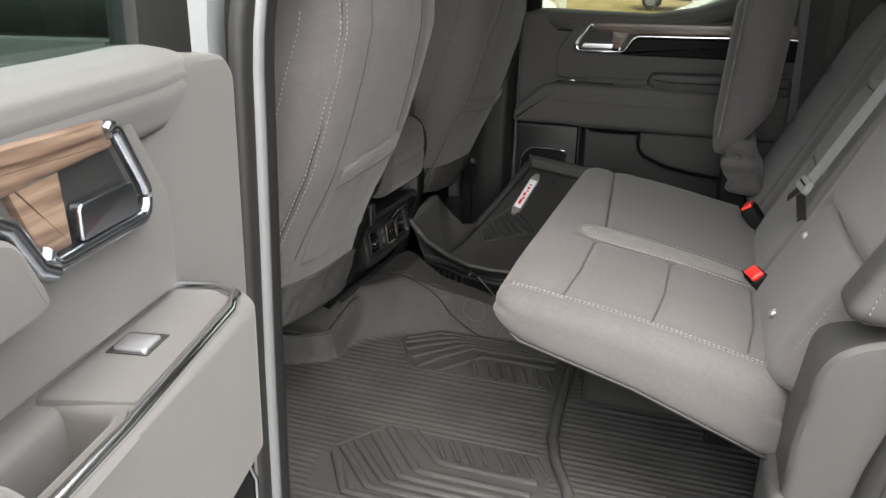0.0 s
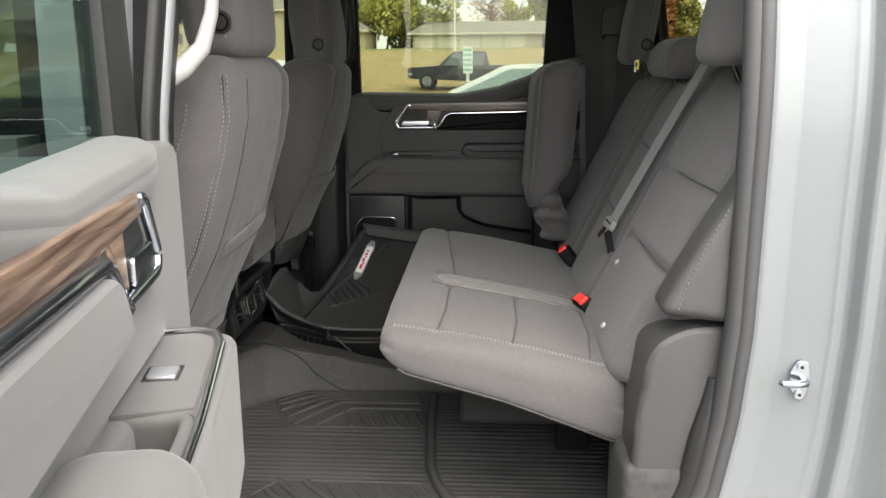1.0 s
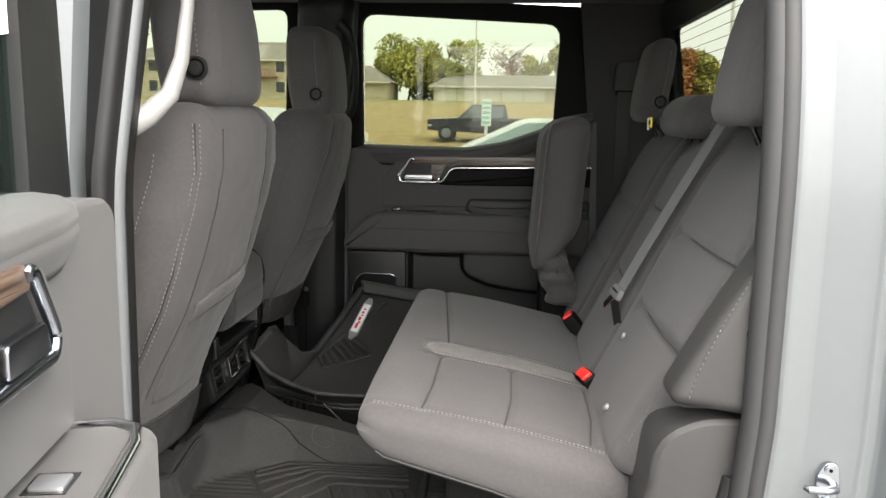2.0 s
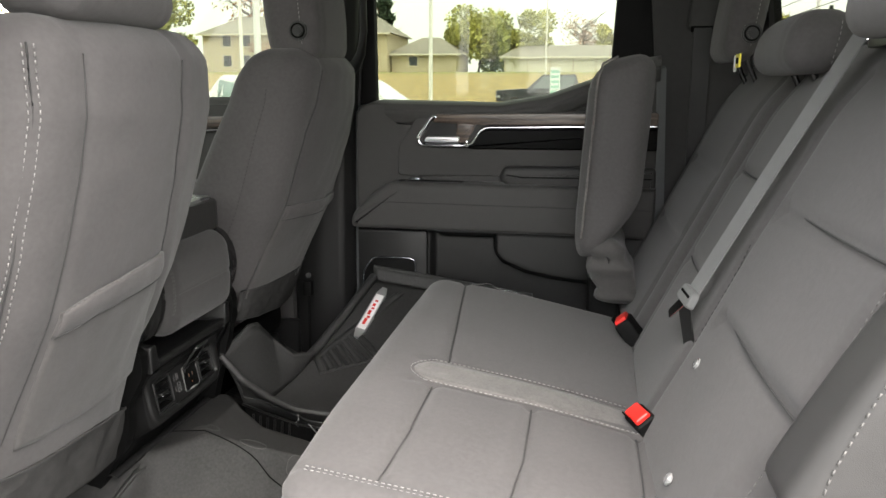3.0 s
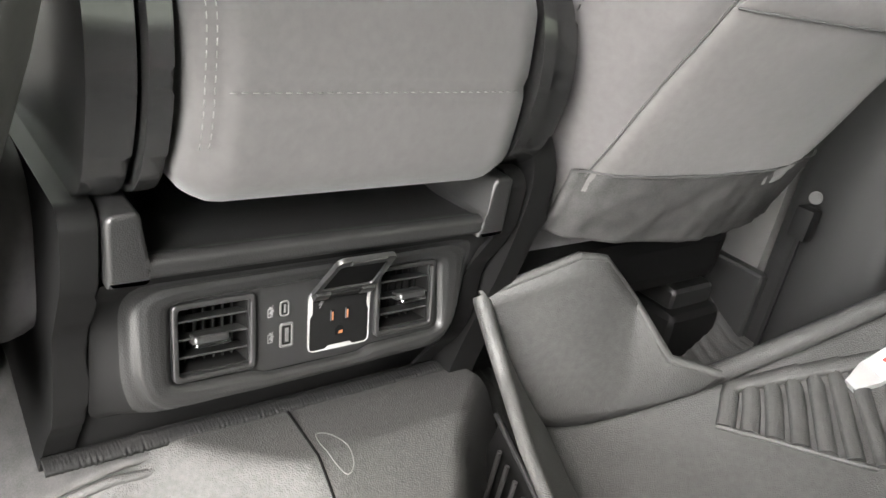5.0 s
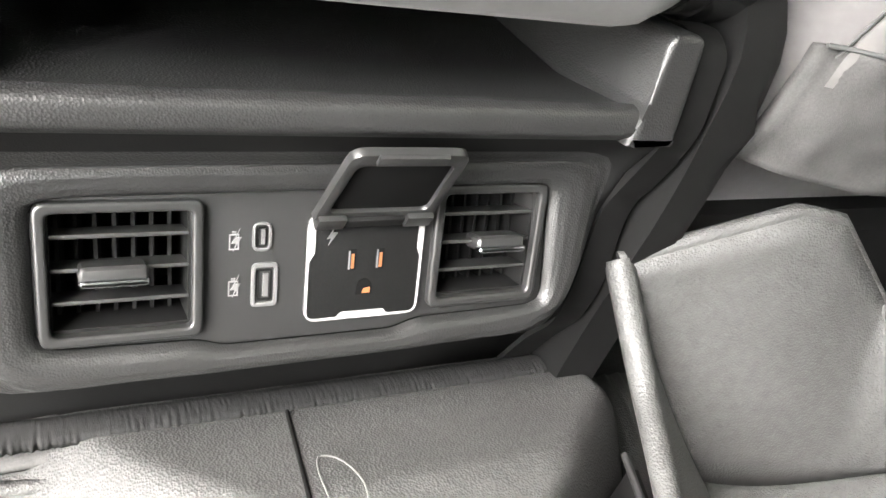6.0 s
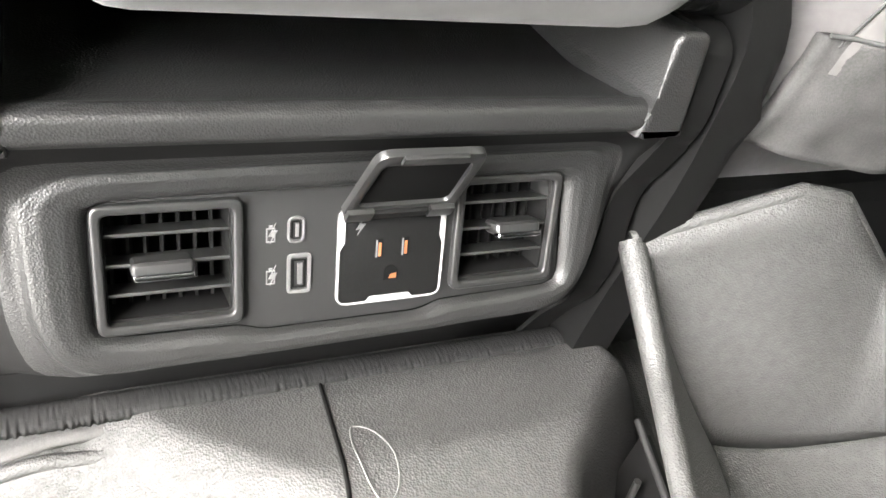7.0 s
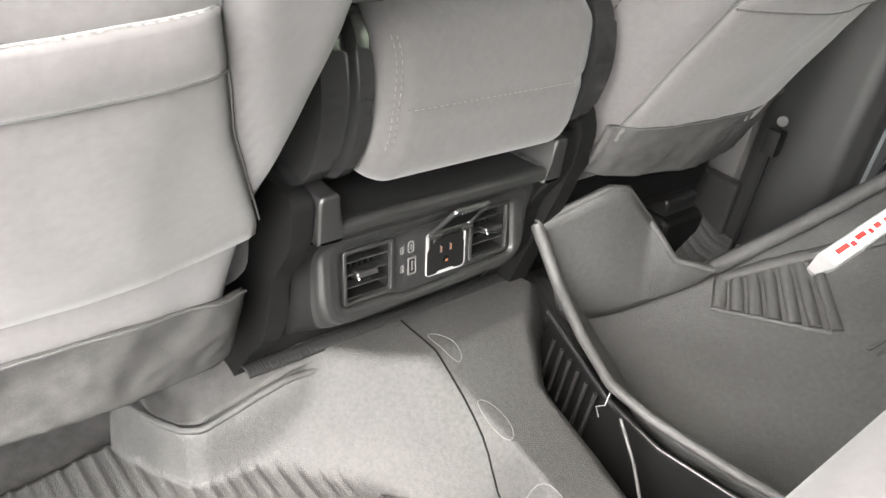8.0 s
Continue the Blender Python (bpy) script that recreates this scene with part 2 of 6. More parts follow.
def soft_mesh(name, half, r, step, shape):
    """A padded body: a box of half sizes with edges rounded by r, each point then laid out by shape(p, n)."""
    ax = [spaced(h, r, step) for h in half]
    index, verts, faces = {}, [], []

    def vert(p):
        key = tuple(round(c, 5) for c in p)
        if key not in index:
            index[key] = len(verts)
            q = Vector(p)
            c = Vector([max(-(h - r), min(h - r, v)) for v, h in zip(q, half)])
            d = q - c
            m = max(abs(x) for x in d)
            n = d.normalized() if d.length > 1e-7 else Vector((0, 0, 1))
            verts.append((c + n * r if m > 1e-7 else q, n))
        return index[key]

    for a in range(3):
        b, c = (a + 1) % 3, (a + 2) % 3
        for s in (-1, 1):
            for i in range(len(ax[b]) - 1):
                for j in range(len(ax[c]) - 1):
                    quad = []
                    for di, dj in ((0, 0), (1, 0), (1, 1), (0, 1)):
                        p = [0, 0, 0]
                        p[a], p[b], p[c] = s * half[a], ax[b][i + di], ax[c][j + dj]
                        quad.append(vert(p))
                    faces.append(quad if s > 0 else quad[::-1])
    mesh = bpy.data.meshes.new(name)
    mesh.from_pydata([shape(p, n) for p, n in verts], [], faces)
    mesh.update()
    return mesh


def sheet_mesh(name, nu, nv, f, thick=0.0):
    """A sheet f(u, v), u and v from 0 to 1; with a thickness it is closed by a back and rims."""
    vs = [Vector(f(i / nu, j / nv)) for i in range(nu + 1) for j in range(nv + 1)]
    at = lambda i, j: i * (nv + 1) + j
    fs = [(at(i, j), at(i + 1, j), at(i + 1, j + 1), at(i, j + 1)) for i in range(nu) for j in range(nv)]
    mesh = bpy.data.meshes.new(name)
    if thick:
        off = len(vs)
        d = Vector((0, 0, -thick)) if isinstance(thick, float) else Vector(thick)
        vs = vs + [v + d for v in vs]
        fs += [tuple(off + k for k in reversed(q)) for q in fs]
        rim = [at(i, 0) for i in range(nu + 1)] + [at(nu, j) for j in range(1, nv + 1)] + [at(i, nv) for i in range(nu - 1, -1, -1)] + [at(0, j) for j in range(nv - 1, 0, -1)]
        fs += [(rim[k - 1], off + rim[k - 1], off + rim[k], rim[k]) for k in range(len(rim))]
    mesh.from_pydata(vs, [], fs)
    mesh.update()
    return mesh


def stitch_mesh(name, lines, dash=0.0045, gap=0.0035, r=0.0009):
    """Rows of short threads along lines of points, joined into one mesh."""
    vs, fs = [], []
    for pts in lines:
        pts = [Vector(p) for p in pts]
        seg = [(b - a).length for a, b in zip(pts, pts[1:])]
        total, s = sum(seg), 0.0

        def at(d):
            for k, L in enumerate(seg):
                if d <= L or k == len(seg) - 1:
                    return pts[k].lerp(pts[k + 1], d / L if L else 0)
                d -= L

        while s + dash < total:
            a, b = at(s), at(s + dash)
            t = (b - a).normalized()
            u = t.orthogonal().normalized()
            w = t.cross(u)
            o = len(vs)
            for p in (a, b):
                vs += [p + r * u, p + r * w, p - r * u, p - r * w]
            fs += [(o, o + 1, o + 5, o + 4), (o + 1, o + 2, o + 6, o + 5), (o + 2, o + 3, o + 7, o + 6), (o + 3, o, o + 4, o + 7), (o + 3, o + 2, o + 1, o), (o + 4, o + 5, o + 6, o + 7)]
            s += dash + gap
    mesh = bpy.data.meshes.new(name)
    mesh.from_pydata(vs, [], fs)
    mesh.update()
    return mesh


def interp(x, xs, ys):
    return float(np.interp(x, xs, ys))


def groove(d, depth, width):
    """The dip of a sewn seam at distance d from it."""
    return -depth * math.exp(-(d / width) ** 2)


def step(x, a, b):
    t = max(0.0, min(1.0, (x - a) / (b - a)))
    return t * t * (3 - 2 * t)

# ---- the cab: floor, walls, pillars, roof ----
def outline_plate(name, poly, m, w0, w1, mat, parent=None, label="", bevel=0.0, r=0.0, seg=4, holes=(), smooth=True):
    p = rounded(poly, r, seg) if r else poly
    return part(name, bm_slab(p, m, w0, w1, bevel, 2, holes), mat, parent, label, smooth)


floor = tagged(part("floor", bm_box((-1.5, -0.80, -0.06), (1.4, 0.80, -0.012), 0.004), CARPET), "charcoal carpeted floor of the crew cab", "floor", kind="structure")
ceiling = tagged(link("ceiling", sheet_mesh("ceiling", 12, 12, lambda u, v: (-0.9 + 2.3 * u, -0.74 + 1.48 * v, 1.315 + 0.05 * math.sin(math.pi * v) * math.sin(math.pi * (0.15 + 0.7 * u)), ), (0, 0, 0.03)), HEADLINER), "light grey cloth headliner", "ceiling", kind="structure")
tagged(part("roof", bm_box((-0.95, -0.80, 1.40), (1.45, 0.80, 1.43), 0.02), BODY), "silver-grey painted steel cab roof", "roof", kind="structure")

for s, name in ((-1, "roof_rail_left"), (1, "roof_rail_right")):
    rail = tagged(part(name, bm_box((-0.98, min(s * 0.735, s * 0.87), 1.325), (1.40, max(s * 0.735, s * 0.87), 1.425), 0.015, 3), BODY, None, "", True), "painted roof rail over the doors", "roof", kind="structure")
    part("rail_trim", bm_box((-0.96, min(s * 0.70, s * 0.80), 1.298), (1.30, max(s * 0.70, s * 0.80), 1.335), 0.012, 3), HEADLINER, rail, "", True)

# body side beside the open rear doorway: a pressed jamb that folds outward to the outer skin
JAMB = ((1.062, -0.775), (1.078, -0.80), (1.085, -0.826), (1.092, -0.83), (1.128, -0.832), (1.138, -0.836), (1.190, -0.856), (1.196, -0.860), (1.208, -0.861), (1.213, -0.866), (1.221, -0.890), (1.226, -0.894), (1.240, -0.895), (1.248, -0.902), (1.28, -0.955), (1.31, -0.970), (1.36, -0.975), (2.3, -0.975))


def jamb_x(z):
    """How far the lower rear corner of the doorway sweeps forward."""
    return interp(z, [-0.15, -0.02, 0.10, 0.20, 0.34, 0.50, 1.35], [-0.30, -0.17, -0.075, -0.035, -0.012, 0.0, 0.0])


def jamb_y(z):
    return 0.52 * max(0.0, z - 0.80) ** 2


def jamb(u, v):
    z = -0.55 + 1.9 * v
    k = u * (len(JAMB) - 1)
    i = min(int(k), len(JAMB) - 2)
    f = k - i
    x, y = (JAMB[i][0] * (1 - f) + JAMB[i + 1][0] * f, JAMB[i][1] * (1 - f) + JAMB[i + 1][1] * f)
    return (x + jamb_x(z) * (1 - step(x, 1.1, 1.4)), y + jamb_y(z), z)


wall_left = tagged(link("wall_left", sheet_mesh("wall_left", 85, 60, jamb, (0, 0.03, 0)), BODY), "silver-grey painted body side with a pressed door jamb", "body side", kind="structure")
seal_pts = [(1.078 + jamb_x(z), -0.815 + jamb_y(z), z) for z in [-0.1 + 1.4 * i / 50 for i in range(51)]]
part("door_seal", bm_tube(seal_pts, 0.015, 12, up=(0, 1, 0)), SEALM, wall_left, "dark rubber weatherstrip round the doorway", True, 80)
part("jamb_trim", bm_tube([(p[0] - 0.013, p[1] + 0.011, p[2]) for p in seal_pts], 0.019, 12, up=(0, 1, 0)), SEALM, wall_left, "", True, 80)
part("kick_trim", bm_tube([(p[0] - 0.030, p[1] + 0.030, p[2]) for p in seal_pts if p[2] < 0.42], [0.024 - 0.014 * step(p[2], 0.28, 0.42) for p in seal_pts if p[2] < 0.42], 12, up=(0, 1, 0)), TRIM, wall_left, "dark trim lip inside the weatherstrip", True, 80)
# door striker: plate, two screws and loop
striker = thing("door_striker", "bright steel door striker bolted to the painted jamb", "latch", (1.156, -0.846, 0.428))
part("striker_plate", bm_slab(rounded([(-0.016, -0.012), (0.0, -0.036), (0.012, -0.030), (0.017, 0.0), (0.013, 0.030), (-0.004, 0.034), (-0.016, 0.014)], 0.009), XZ, 0.0, 0.006, 0.002), DCHROME, striker, "", True)
for z in (-0.024, 0.023):
    part("screw", bm_cyl((0, -0.008, z), (0, 1, 0), 0.0078, 0.006, 16, 0.0015), DCHROME, striker)
    part("screw_socket", bm_cyl((0, -0.0112, z), (0, 1, 0), 0.0026, 0.001, 6), DEEP, striker)
part("striker_loop", bm_tube([(0.006, -0.004, 0.0), (0.004, -0.02, 0.0), (-0.010, -0.027, 0.001), (-0.034, -0.027, 0.002), (-0.037, -0.022, 0.002)], [0.0065, 0.0065, 0.006, 0.0055, 0.004], 12), DCHROME, striker, "", True)

# sill under the doorway
tagged(part("door_sill", bm_box((-0.1, -0.93, -0.14), (1.02, -0.795, -0.02), 0.02, 3), BODY), "painted door sill of the crew cab", "sill", kind="structure")
tagged(part("sill_trim", bm_box((-0.02, -0.82, -0.035), (0.98, -0.745, 0.004), 0.01, 3), PLASTIC), "black grained plastic sill scuff plate", "trim", kind="structure")
tagged(part("sill_trim", bm_box((-0.55, 0.738, -0.01), (-0.035, 0.762, 0.185), 0.008, 3), TRIM), "dark grey plastic sill cover by the far door", "trim", kind="structure")

# B pillars with painted outside, trim inside, and their grab handles
for s, name in ((-1, "pillar_left"), (1, "pillar_right")):
    rows = [(-0.10, 0.0), (0.30, 0.0), (0.80, 0.008), (1.05, 0.03), (1.32, 0.055)]

    def pillar(u, v, s=s):
        z = -0.1 + 1.42 * v
        dx = interp(z, [r[0] for r in rows], [r[1] for r in rows])
        ring = ((-0.06, 0.80), (-0.045, 0.755), (0.03, 0.742), (0.10, 0.752), (0.125, 0.78), (0.128, 0.86))
        k = u * (len(ring) - 1)
        i = min(int(k), len(ring) - 2)
        f = k - i
        return (ring[i][0] * (1 - f) + ring[i + 1][0] * f + dx, s * (ring[i][1] * (1 - f) + ring[i + 1][1] * f - 0.16 * max(0, z - 0.85)), z)

    pil = tagged(link(name, sheet_mesh(name, 20, 24, pillar, (-0.01, s * 0.03, 0)), TRIM), "dark grey pillar trim between the doors", "pillar", kind="structure")
    part("pillar_skin", bm_slab([(-0.02, -0.2), (0.10, -0.2), (0.105, 0.85), (0.15, 1.34), (0.0, 1.34), (-0.02, 0.85)], XZF if s > 0 else XZ, 0.86, 0.90, 0.012), BODY, pil, "silver-grey painted outer pillar skin", True)
    part("pillar_seal", bm_tube([(0.122 + interp(z, [r[0] for r in rows], [r[1] for r in rows]), s * (0.83 - 0.16 * max(0, z - 0.85)), z) for z in [-0.1 + 1.4 * i / 30 for i in range(31)]], 0.014, 10, up=(0, 1, 0)), BODY if s < 0 else SEALM, pil, "painted pillar flange" if s < 0 else "dark rubber weatherstrip", True, 80)
    grab = thing("grab_handle", ("pale grey" if s < 0 else "dark grey") + " moulded grab handle on the pillar", "handle")
    y0 = 0.775
    pts = [(0.120, y0, 0.905), (0.148, y0 - 0.012, 0.922), (0.173, y0 - 0.035, 0.955), (0.186, y0 - 0.045, 1.01), (0.191, y0 - 0.05, 1.09), (0.187, y0 - 0.06, 1.15), (0.174, y0 - 0.065, 1.19), (0.145, y0 - 0.06, 1.215)]
    part("grip", bm_tube([(x, s * (y - 0.16 * max(0, z - 0.85)), z) for x, y, z in pts], [0.021, 0.018, 0.015, 0.013, 0.012, 0.013, 0.016, 0.020], 10, flat=0.8), TRIM if s > 0 else GRAB, grab, "", True, 80)

# far side: quarter trim behind the rear door, rear wall with the back window
tagged(part("wall_right", bm_slab([(0.93, -0.05), (0.96, 0.90), (0.915, 1.34), (1.194, 1.34), (1.256, 0.95), (1.30, 0.93), (1.30, -0.05)], XZF, 0.80, 0.83, 0.0), QTRIM), "dark grey quarter trim panel beside the rear seat", "wall", kind="structure")
tagged(part("wall_left_inner", bm_slab([(1.09, -0.05), (1.09, 1.34), (1.19, 1.34), (1.255, 0.95), (1.27, -0.05)], XZ, 0.76, 0.775, 0.0), TRIM), "dark grey quarter trim panel", "wall", kind="structure")
LEAN = Matrix.Translation((1.229, 0, 0.95)) @ pose(0, 0, 0, 0, -9, 0) @ Matrix.Translation((0, 0, -0.95)) @ YZ
win = rounded([(-0.71, 0.972), (0.71, 0.972), (0.685, 1.206), (-0.685, 1.206)], 0.035)
tagged(part("wall_rear", bm_slab([(-0.80, -0.05), (0.80, -0.05), (0.80, 0.95), (-0.80, 0.95)], YZ, 1.27, 1.30, 0.0), TRIM), "dark grey trimmed rear cab wall below the back window", "wall", kind="structure")
window_1 = thing("window_1", "wide rear cab window with fine heating lines", "window", (0, 0, 0), kind="structure")
part("window_frame", bm_slab([(-0.80, 0.95), (0.80, 0.95), (0.80, 1.40), (-0.80, 1.40)], LEAN, 0.0, 0.03, 0.0, 2, [win]), TRIM, window_1)
part("pane", bm_slab([(-0.73, 0.96), (0.73, 0.96), (0.70, 1.225), (-0.70, 1.225)], LEAN, 0.012, 0.016), CLEAR, window_1)
hl = bmesh.new()
for i in range(8):
    bm_slab([(-0.66, 0.995 + i * 0.027), (0.66, 0.995 + i * 0.027), (0.66, 0.9962 + i * 0.027), (-0.66, 0.9962 + i * 0.027)], LEAN, 0.0095, 0.0105, bm=hl)
part("heating_line", hl, DEEP, window_1)

ret = thing("belt_guide", "grey belt guide trim on the far quarter panel", "seat belt", (1.10, 0.785, 1.05))
part("guide_cover", bm_slab(rounded([(-0.07, -0.04), (-0.06, 0.06), (0.03, 0.07), (0.04, -0.03)], 0.015), XZ, 0.0, 0.03, 0.008), QTRIM, ret, "", True)
part("guide_slot", bm_box((-0.062, -0.034, -0.045), (0.03, -0.028, -0.030), 0.002), DEEP, ret)
part("guide_belt", bm_box((-0.055, -0.036, -0.40), (-0.010, -0.033, -0.035), 0.001), TRIM, ret)

# the rest of the truck, as far as it closes the cab: underbody, rockers, nose, bed and wheels
truck = thing("truck_body", "silver-grey painted lower body, nose and bed of the parked pickup", "pickup truck", (0, 0, -0.72))
part("underbody", bm_box((-2.5, -0.78, 0.30), (3.2, 0.78, 0.655), 0.03), MATTE, truck)
for s in (-1, 1):
    part("rocker", bm_box((-1.4, min(s * 0.79, s * 0.95), 0.30), (1.25, max(s * 0.79, s * 0.95), 0.575), 0.03), BODY, truck)
    part("fender", bm_box((-2.55, min(s * 0.70, s * 0.98), 0.62), (-1.42, max(s * 0.70, s * 0.98), 1.42), 0.06, 3), BODY, truck, "", True)
part("hood", bm_slab(rounded([(-2.60, 1.02), (-2.60, 1.36), (-2.45, 1.46), (-1.40, 1.52), (-1.40, 1.02)], 0.05), XZF, -0.72, 0.72, 0.0), BODY, truck, "", True)
part("bed_side", bm_box((1.32, 0.90, 0.60), (3.2, 0.975, 1.62), 0.03), BODY, truck)
part("bed_floor", bm_box((1.34, -0.94, 0.66), (3.2, 0.89, 0.72)), MATTE, truck)
part("bed_side", bm_box((2.31, -0.975, 0.60), (3.2, -0.90, 1.62), 0.03), BODY, truck)
part("tailgate", bm_box((3.15, -0.89, 0.66), (3.22, 0.89, 1.60), 0.02), BODY, truck)
for x in (-2.0, 2.2):
    for s in (-1, 1):
        wh = part("wheel", bm_cyl((x, s * 0.85, 0.40), (0, 1, 0), 0.40, 0.26, 32, 0.04), SEALM, truck, "", True)
        part("rim", bm_cyl((x, s * 0.975, 0.40), (0, 1, 0), 0.26, 0.02, 24, 0.005), DCHROME, wh)

# ---- outside: ground, buildings, cars, trees, poles ----
GZ = -0.72


def ground_z(x, y):
    """Level lot, then a grassy rise towards the houses on the far side."""
    far = max(0.0, y - 40)
    return GZ + 0.75 * step(y, 36, 46) + 2.95 * step(y, 46, 110) + 0.12 * noise.noise((x * 0.08, y * 0.08, 3.1)) * min(1, far / 12)


def lay(u, v):
    x, y = -400 + 800 * u, -300 + 900 * v
    return (x, y, ground_z(x, y))


gm = material("dry_autumn_grass", (0.30, 0.23, 0.10), 0.95, vary=0.35, scale=3.0, big=0.25)
nt = gm.node_tree
tc = nt.nodes.new("ShaderNodeTexCoord")
sep, cr = nt.nodes.new("ShaderNodeSeparateXYZ"), nt.nodes.new("ShaderNodeValToRGB")
mr = nt.nodes.new("ShaderNodeMapRange")
mr.inputs[1].default_value, mr.inputs[2].default_value = 0.0, 150.0
nt.links.new(tc.outputs["Object"], sep.inputs[0])
nt.links.new(sep.outputs[1], mr.inputs[0])
nt.links.new(mr.outputs[0], cr.inputs[0])
# Lot colour is lifted well above asphalt as a reflector for the doorway.
cr.color_ramp.elements[0].position, cr.color_ramp.elements[0].color = 0.225, (0.17, 0.165, 0.155, 1)
cr.color_ramp.elements[1].position, cr.color_ramp.elements[1].color = 0.72, (0.19, 0.21, 0.06, 1)
for pos, c in ((0.23, (0.34, 0.25, 0.10, 1)), (0.60, (0.36, 0.27, 0.12, 1)), (0.66, (0.24, 0.235, 0.075, 1))):
    e = cr.color_ramp.elements.new(pos)
    e.color = c
gmix = nt.nodes.new("ShaderNodeMixRGB")
gmix.blend_type, gmix.inputs[0].default_value = "MULTIPLY", 1.0
gn = nt.nodes.new("ShaderNodeTexNoise")
gn.inputs["Scale"].default_value, gn.inputs["Detail"].default_value = 1.2, 8
gr = nt.nodes.new("ShaderNodeMapRange")
gr.inputs[1].default_value, gr.inputs[2].default_value, gr.inputs[3].default_value, gr.inputs[4].default_value = 0.3, 0.7, 0.65, 1.25
nt.links.new(tc.outputs["Object"], gn.inputs["Vector"])
nt.links.new(gn.outputs[0], gr.inputs[0])
nt.links.new(cr.outputs[0], gmix.inputs[1])
nt.links.new(gr.outputs[0], gmix.inputs[2])
nt.links.new(gmix.outputs[0], nt.nodes["Principled BSDF"].inputs["Base Color"])
tagged(link("ground", sheet_mesh("ground", 100, 180, lay), gm), "car lot paled to bounce light into the cab, then dry autumn grass", "ground", kind="structure")

WALL_TAN = material("tan_house_siding", (0.50, 0.42, 0.30), 0.8, vary=0.08)
ROOF_GREY = material("grey_brown_shingle_roof", (0.26, 0.235, 0.20), 0.9, vary=0.25, scale=4, big=0.6)
WIN_DARK = material("dark_window_pane", (0.03, 0.035, 0.04), 0.15)
TRIMW = material("cream_trim", (0.62, 0.57, 0.48), 0.7)
REDWOOD = material("red_brown_wood", (0.24, 0.10, 0.055), 0.8)


def house(x0, x1, y, depth, wall_h, roof_h, openings, label, hip=3.0, balcony=()):
    z = ground_z((x0 + x1) / 2, y)
    h = thing("house", label, "house", ((x0 + x1) / 2, y, z), "houses beyond the field")
    cx = (x0 + x1) / 2
    part("wall", bm_box((x0 - cx, 0, -0.8), (x1 - cx, depth, wall_h)), WALL_TAN, h)
    bm = bmesh.new()
    o = 0.7
    a = [bm.verts.new(p) for p in ((x0 - cx - o, -o, wall_h), (x1 - cx + o, -o, wall_h), (x1 - cx + o, depth + o, wall_h), (x0 - cx - o, depth + o, wall_h))]
    b = [bm.verts.new(p) for p in ((x0 - cx - o + hip, depth / 2, wall_h + roof_h), (x1 - cx + o - hip, depth / 2, wall_h + roof_h))]
    for f in ((a[0], a[1], b[1], b[0]), (a[2], a[3], b[0], b[1]), (a[1], a[2], b[1]), (a[3], a[0], b[0]), (a[3], a[2], a[1], a[0])):
        bm.faces.new(f)
    part("roof", bm, ROOF_GREY, h)
    part("fascia", bm_box((x0 - cx - o, -o - 0.04, wall_h - 0.22), (x1 - cx + o, -o + 0.02, wall_h + 0.02)), TRIMW, h)
    for (u, w, zb, hh, kind) in openings:
        mat = {"door": TRIMW, "window": WIN_DARK}[kind]
        fr = part("garage_door" if kind == "door" else "window", bm_box((u - w / 2 - 0.12, -0.06, zb - 0.12), (u + w / 2 + 0.12, 0.02, zb + hh + 0.12)), TRIMW, h)
        part("panel" if kind == "door" else "pane", bm_box((u - w / 2, -0.09, zb), (u + w / 2, -0.05, zb + hh)), mat, fr)
    for (u, w, zb) in balcony:
        part("balcony", bm_box((u - w / 2, -1.4, zb), (u + w / 2, 0, zb + 0.18)), REDWOOD, h)
        for k in range(9):
            part("baluster", bm_box((u - w / 2 + k * w / 8 - 0.05, -1.4, zb + 0.18), (u - w / 2 + k * w / 8 + 0.05, -1.32, zb + 1.05)), REDWOOD, h)
        part("rail", bm_box((u - w / 2, -1.42, zb + 1.02), (u + w / 2, -1.30, zb + 1.12)), REDWOOD, h)
    return h


house(-10.5, 24, 115, 12, 2.3, 1.9, [(-15.5 + 3.2 * i, 2.7, 0.1, 1.85, "door") for i in range(5)] + [(1.6, 0.9, 0.2, 1.7, "window"), (2.9, 0.9, 0.2, 1.7, "window"), (6.5, 1.4, 0.8, 1.0, "window"), (9.5, 1.4, 0.8, 1.0, "window"), (13, 1.2, 0.8, 1.0, "window")], "long low tan house with garage doors and a brown shingle roof", 2.5, [(6.0, 7.5, 0.1)])
house(-54, -26.5, 110, 14, 5.4, 3.0, [(u, 1.2, zb, 1.5, "window") for u in (-10, -7, -2.5, 1, 4.5, 8.5) for zb in (0.9, 3.7)], "two-storey tan apartment house with wooden balconies", 4.0, [(-4.6, 3.0, 2.9), (6.6, 3.0, 2.9)])
house(-26.3, -17.0, 112, 12, 2.6, 2.6, [(-1.5, 1.2, 1.0, 1.2, "window")], "low tan house wing with a grey hipped roof", 4.0)

BARK = material("grey_brown_bark", (0.12, 0.09, 0.065), 0.95, vary=0.3, scale=6)
LEAVES = {
    "green": material("yellow_green_autumn_leaves", (0.40, 0.39, 0.11), 0.8, vary=0.5, scale=0.7, big=0.3),
    "dark": material("dark_conifer_needles", (0.035, 0.055, 0.03), 0.9, vary=0.4, scale=0.9),
    "rust": material("rust_autumn_leaves", (0.38, 0.19, 0.07), 0.85, vary=0.4, scale=0.8),
    "bright": material("bright_yellow_leaves", (0.44, 0.41, 0.08), 0.8, vary=0.35, scale=0.8),
}


